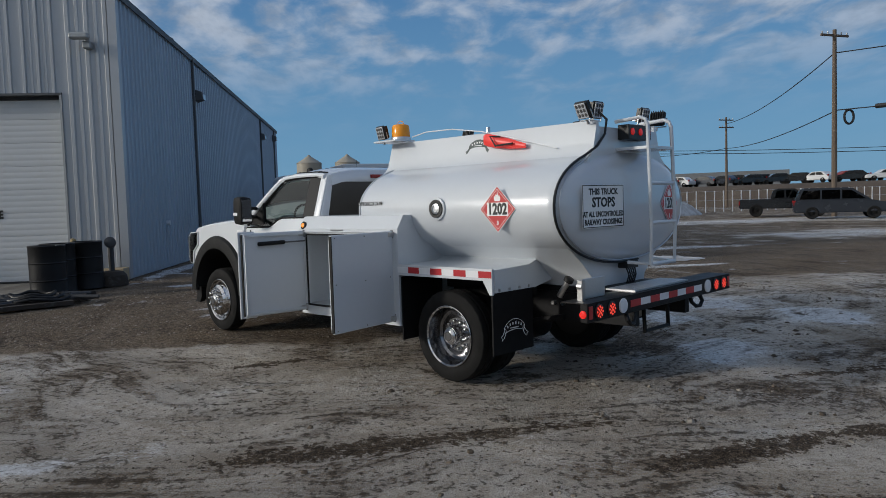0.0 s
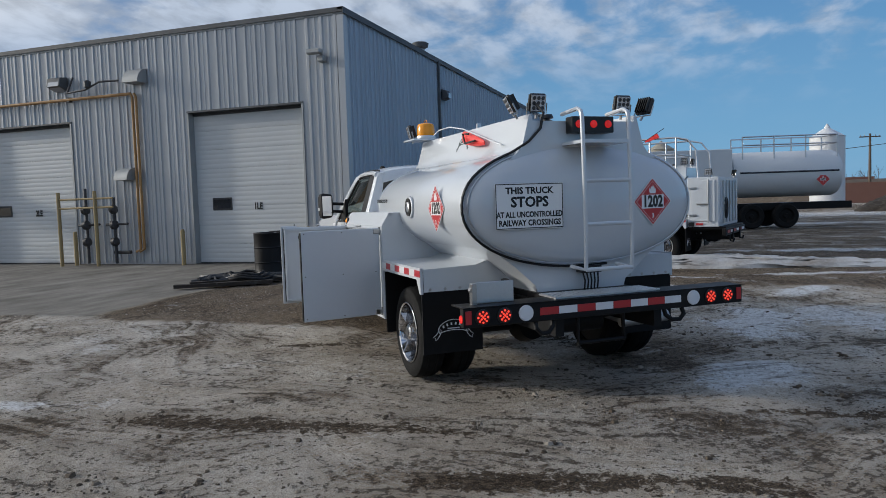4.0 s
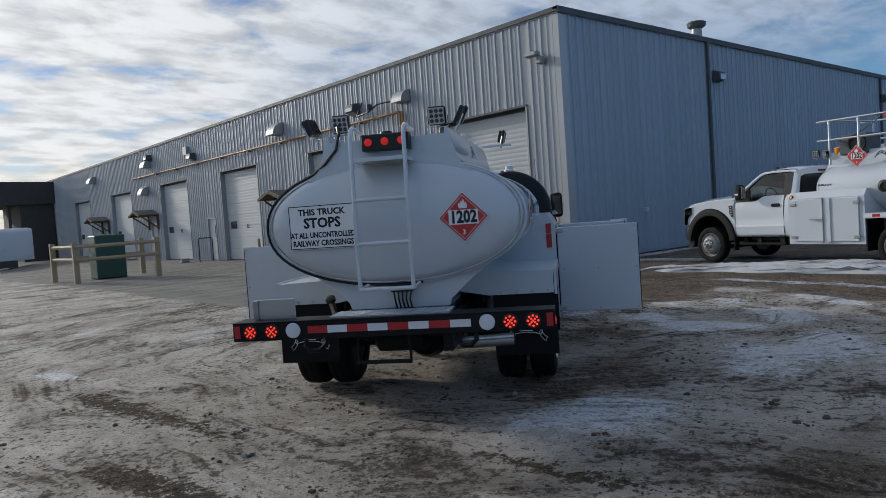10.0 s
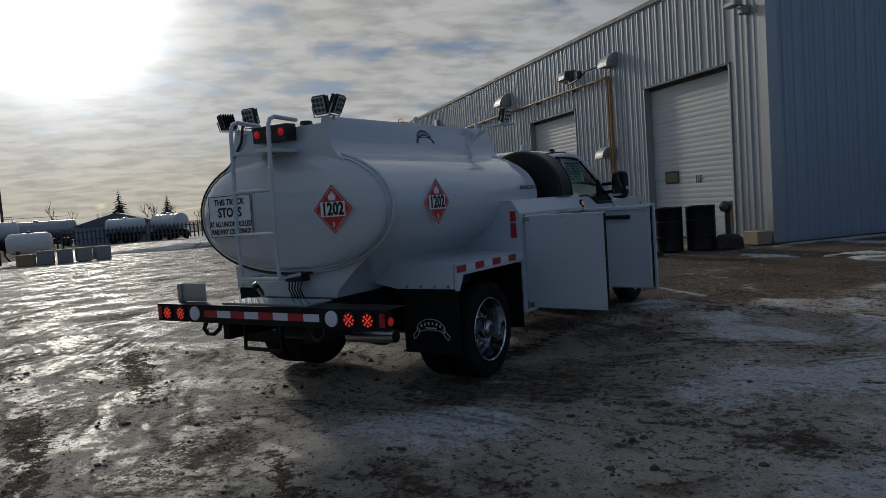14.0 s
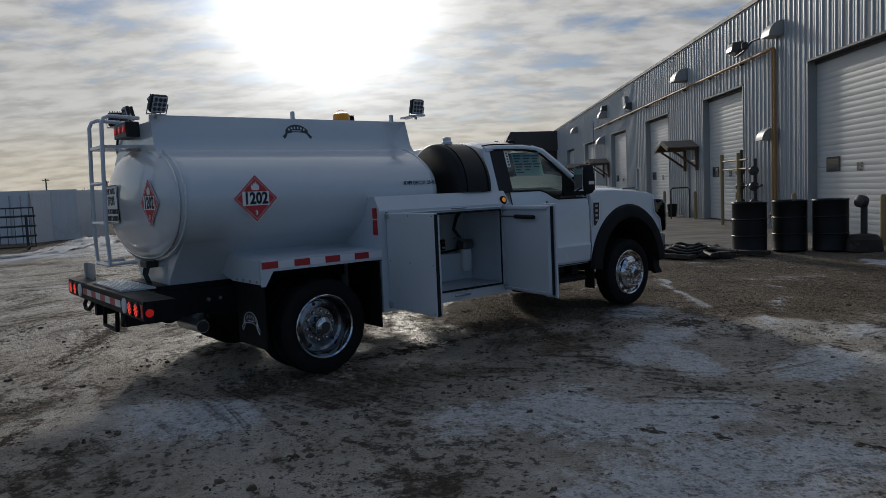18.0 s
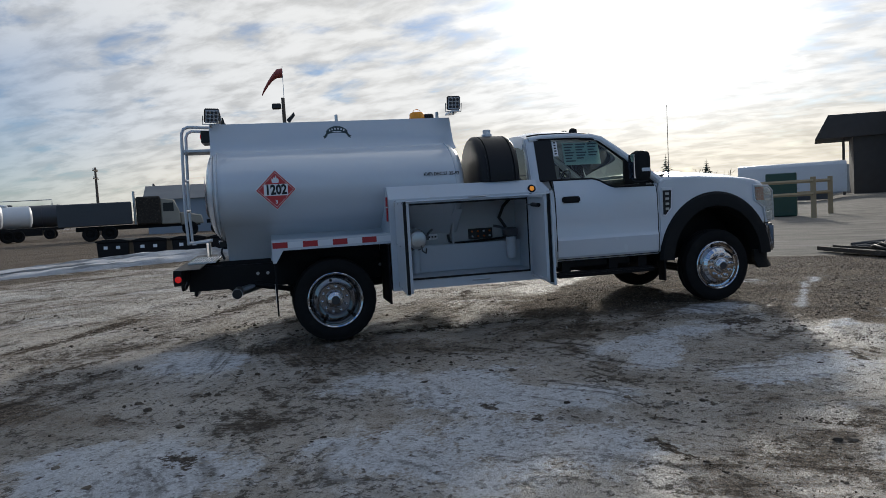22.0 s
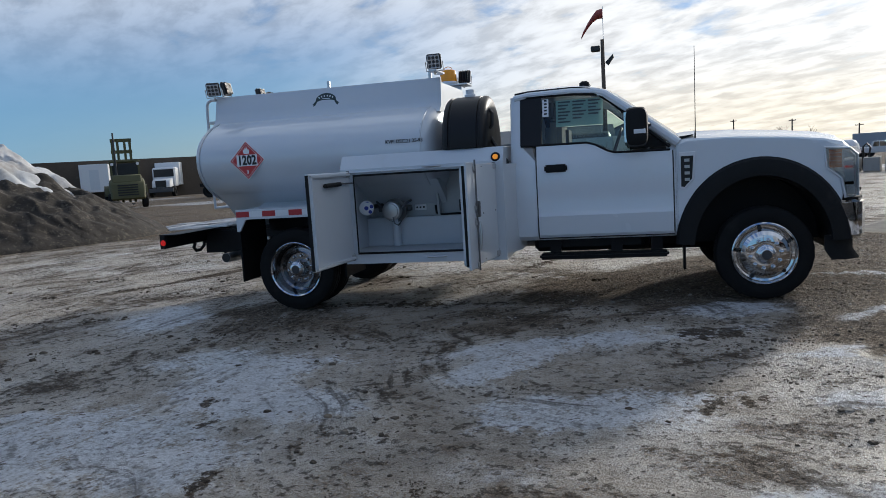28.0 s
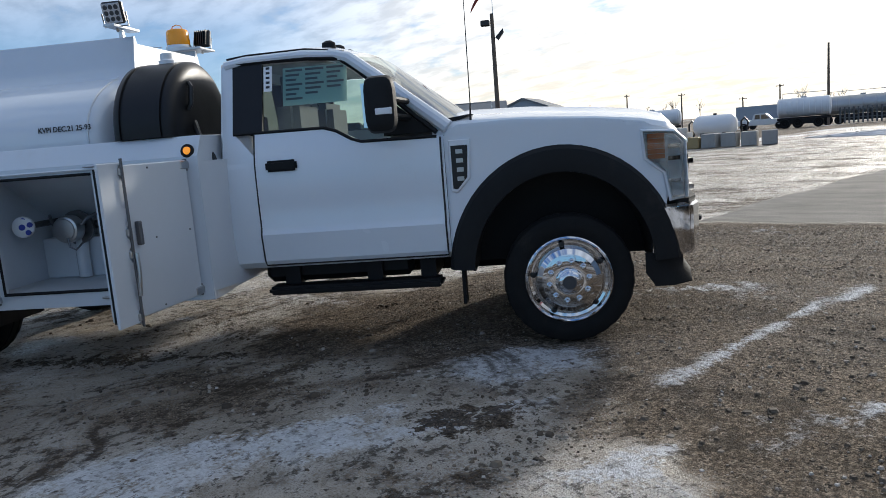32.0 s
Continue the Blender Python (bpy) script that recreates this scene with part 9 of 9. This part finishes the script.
def forklift():
    T = thing("forklift", "dull green and yellow rough-terrain forklift", "forklift", turned(-5.1, -32.8, -100))
    part("counterweight", bm_prism([(-1.6, 0.5), (-1.6, 1.5), (-1.2, 1.75), (1.0, 1.5), (1.2, 0.5)], "y", -0.95, 0.95), M_FORK, T, "", 0.1)
    for x in (-0.5, 0.75):
        for y in (-0.75, 0.75):
            part("cage_post", bm_box((x - 0.05, y - 0.05, 1.4), (x + 0.05, y + 0.05, 2.75)), M_FORK, T)
    part("cage_roof", bm_box((-0.6, -0.85, 2.7), (0.9, 0.85, 2.82)), M_FORK, T, "", 0.03)
    part("seat", bm_box((-0.4, -0.3, 1.5), (0.1, 0.3, 2.1)), M_INK, T, "", 0.05)
    for y in (-0.5, -0.2, 0.2, 0.5):
        part("mast_rail", bm_box((1.35, y - 0.07, 0.3), (1.55, y + 0.07, 4.1)), M_FORK, T)
    for z in (1.2, 2.4, 3.3, 4.0):
        part("mast_cross", bm_box((1.33, -0.6, z), (1.57, 0.6, z + 0.2)), M_FORK, T)
    for s in (-1, 1):
        part("mudguard", bm_prism(arc(1.1, 0.62, 0.78, 0.74, 10, 170, 12) + arc(1.1, 0.62, 0.7, 0.66, 170, 10, 12), "y", s * 0.8, s * 1.2), M_FORK, T)
        part("work_light", bm_cyl((-0.62, s * 0.7, 2.6), (-0.72, s * 0.7, 2.6), 0.09, None, 12), M_SILVER, T)
        part("fork", bm_box((1.55, s * 0.4 - 0.07, 0.12), (2.8, s * 0.4 + 0.07, 0.2)), M_IRON, T)
    part("engine_cover", bm_prism([(-1.55, 1.5), (-1.4, 1.95), (-0.5, 1.95), (-0.45, 1.5)], "y", -0.8, 0.8), M_FORK, T, "", 0.06)
    for k in range(5):
        part("radiator_slat", bm_box((-1.63, -0.55, 0.75 + 0.14 * k), (-1.59, 0.55, 0.82 + 0.14 * k)), M_INK, T)
    part("rear_screen", bm_box((-0.52, -0.7, 1.95), (-0.48, 0.7, 2.65)), M_INK, T)
    part("exhaust", bm_tube([(-1.0, 0.5, 1.6), (-1.0, 0.5, 4.4)], 0.05, 8), M_IRON, T)
    far_wheels(T, (-1.0,), 0.9, 0.45)
    far_wheels(T, (1.1,), 1.05, 0.62)
    return T


forklift()


def lorry():
    T = thing("lorry", "white bonneted lorry with a box body", "truck", turned(-15.9, -63.0, 62))
    part("cab", bm_box((0.3, -1.1, 1.0), (1.9, 1.1, 2.9)), M_CARWHITE, T, "", 0.12)
    part("bonnet", bm_prism([(1.9, 0.9), (1.9, 1.85), (3.3, 1.65), (3.45, 1.3), (3.45, 0.9)], "y", -0.85, 0.85), M_CARWHITE, T, "", 0.08)
    part("grille", bm_box((3.44, -0.5, 0.95), (3.5, 0.5, 1.6)), M_INK, T)
    part("bumper", bm_box((3.3, -1.15, 0.45), (3.6, 1.15, 0.85)), M_DARKTANK, T, "", 0.04)
    part("windscreen", bm_box((1.88, -0.95, 1.95), (1.92, 0.95, 2.7)), M_INK, T)
    part("body", bm_box((-5.5, -1.2, 1.1), (0.2, 1.2, 3.4)), M_WHITETANK, T, "", 0.03)
    part("chassis", bm_box((-5.4, -0.5, 0.7), (3.3, 0.5, 1.1)), M_BLACK, T)
    far_wheels(T, (-4.2, 2.7), 1.05, 0.5)
    return T


lorry()
for x, y, a, lab in ((-8.5, -59.6, 75, "white van body parked beside the forklift"), (-14.2, -68.5, 75, "white box trailer end")):
    T = thing("box_trailer", lab, "trailer", turned(x, y, a))
    part("body", bm_box((-4, -1.2, 0.9), (2, 1.2, 3.4)), M_WHITETANK, T, "", 0.03)
    part("door", bm_box((1.98, -0.4, 1.1), (2.02, 0.4, 2.9)), M_BOX, T)
    far_wheels(T, (-3, 1), 1.0, 0.45)
tank_trailer(-22.2, -76.9, 60, 8, 1.3, M_CARRED, "rusty red tank trailer far off", 2, False)
one("earth_bank", bm_prism([(-60, -0.2), (-58, 3.9), (60, 4.1), (62, -0.2)], "y", -3, 3), M_BERM, "long brown earth bank behind the yard", "bank", m=turned(34, -70, -4), kind="structure")
# clutter along the south fence
rk = thing("pipe_rack", "low rack of rusty steel pipe", "rack", turned(-16.4, -7.9, 125))
for x in (-1.2, 0, 1.2):
    part("upright", bm_tube([(x, 0, 0), (x, 0, 1.25)], 0.05, 6), M_IRON, rk)
    part("foot", bm_tube([(x, -0.5, 0.08), (x, 0.5, 0.08)], 0.05, 6), M_IRON, rk)
for z in (0.5, 0.85, 1.2):
    part("bar", bm_tube([(-1.5, 0, z), (1.5, 0, z)], 0.04, 6), M_IRON, rk)
for x, y, a in ((-8.7, -8.9, 107), (-9.05, -7.6, 107), (-9.45, -6.3, 107), (-9.85, -5.0, 107)):
    b = thing("waste_bin", "low black plastic bin with white labels", "bin", turned(x, y, a), "black bins")
    part("tub", bm_prism([(-0.56, 0.03), (-0.6, 0.58), (0.6, 0.58), (0.56, 0.03)], "y", -0.42, 0.42), M_FLAP, b, "", 0.03)
    part("lid", bm_prism([(-0.62, 0.58), (-0.62, 0.63), (-0.3, 0.68), (0.3, 0.68), (0.62, 0.63), (0.62, 0.58)], "y", -0.44, 0.44), M_FLAP, b, "black lid", 0.01)
    for q in (-0.25, 0.2):
        part("label", bm_box((q - 0.07, -0.426, 0.36), (q + 0.07, -0.421, 0.46)), M_SILVER, b)
gt = thing("mesh_gate", "dark steel mesh gate panel", "gate", turned(-18.6, -8.6, 125))
part("gate_frame", bm_tube([(-0.9, 0, 0.02), (-0.9, 0, 1.5), (0.9, 0, 1.5), (0.9, 0, 0.02)], 0.04, 6, closed=True), M_IRON, gt)
for k in range(7):
    part("gate_bar", bm_tube([(-0.75 + 0.25 * k, 0, 0.1), (-0.75 + 0.25 * k, 0, 1.5)], 0.012, 5), M_IRON, gt)
pf = thing("picket_fence", "far grey picket fence along the yard", "fence")
for k in range(60):
    part("picket", bm_box((-78.2, -14 + 0.42 * k, -0.5), (-78.1, -13.86 + 0.42 * k, 1.1)), M_FLASH, pf)
for z in (0.5, 1.3):
    part("rail", bm_box((-78.09, -14, z - 0.5), (-78.02, 11.5, z - 0.42)), M_FLASH, pf)

one("long_store", bm_box((-9, -3, 0), (9, 3, 5.2)), M_HALL, "long flat dark store behind the scrap yard", "building", m=turned(59.5, 116.5, -28))
car(-81.4, -23.3, 108, M_CARWHITE, "white pickup truck parked by the tankers", "pickup")


def road_tractor(x, y, deg):
    T = thing("road_tractor", "brown sleeper-cab road tractor with a dark load", "truck", turned(x, y, deg))
    part("sleeper", bm_box((-0.6, -1.1, 0.95), (1.0, 1.1, 2.9)), M_SOIL, T, "", 0.1)
    part("cab", bm_prism([(1.0, 0.9), (1.0, 2.75), (1.9, 2.6), (2.25, 1.75), (2.25, 0.9)], "y", -1.0, 1.0), M_TANTANK, T, "tan cab", 0.06)
    part("bonnet", bm_prism([(2.25, 0.8), (2.25, 1.7), (3.7, 1.45), (3.85, 0.8)], "y", -0.85, 0.85), M_TANTANK, T, "", 0.08)
    for s in (-1, 1):
        part("side_window", bm_box((1.15, min(s * 1.0, s * 1.012), 1.8), (1.85, max(s * 1.0, s * 1.012), 2.4)), M_INK, T)
        part("exhaust_stack", bm_tube([(-0.7, s * 0.9, 1.0), (-0.7, s * 0.9, 3.3)], 0.08, 8), M_STEEL, T)
    part("chassis", bm_box((-4.5, -0.45, 0.7), (3.6, 0.45, 1.0)), M_BLACK, T)
    part("load", bm_box((-5.5, -1.2, 1.05), (-0.9, 1.2, 2.6)), M_DARKTANK, T, "dark flat-sided load", 0.05)
    far_wheels(T, (-3.6, -2.4, 2.9), 1.0, 0.5)


road_tractor(-28.8, -30.5, 139)

for x, y, k in ((-27.4, -6.9, 0), (-31.5, -9.2, 1)):
    stk = thing("storage_tank", "long white storage tank behind concrete blocks" if k else "white storage tank on a low frame", "tank", turned(x, y, 100))
    part("shell", bm_lathe([(-1.1, 0.1), (-1.08, 0.45), (-0.95, 0.66), (-0.8, 0.72), (0.8, 0.72), (0.95, 0.66), (1.08, 0.45), (1.1, 0.1)], (0, 0, 1.25), (1, 0, 0), 28), M_WHITETANK, stk, angle=40)
    for q in (-0.6, 0.6):
        part("saddle", bm_box((q - 0.08, -0.55, 0), (q + 0.08, 0.55, 0.8)), M_IRON, stk)
for x, y in ((-26.6, -6.9), (-26.4, -5.8), (-26.2, -4.7)):
    one("concrete_block", bm_box((-0.55, -0.35, 0), (0.55, 0.35, 0.62)), M_CONC, "grey concrete barrier block", "block", "barrier blocks", m=turned(x, y, 98), bevel=0.03)
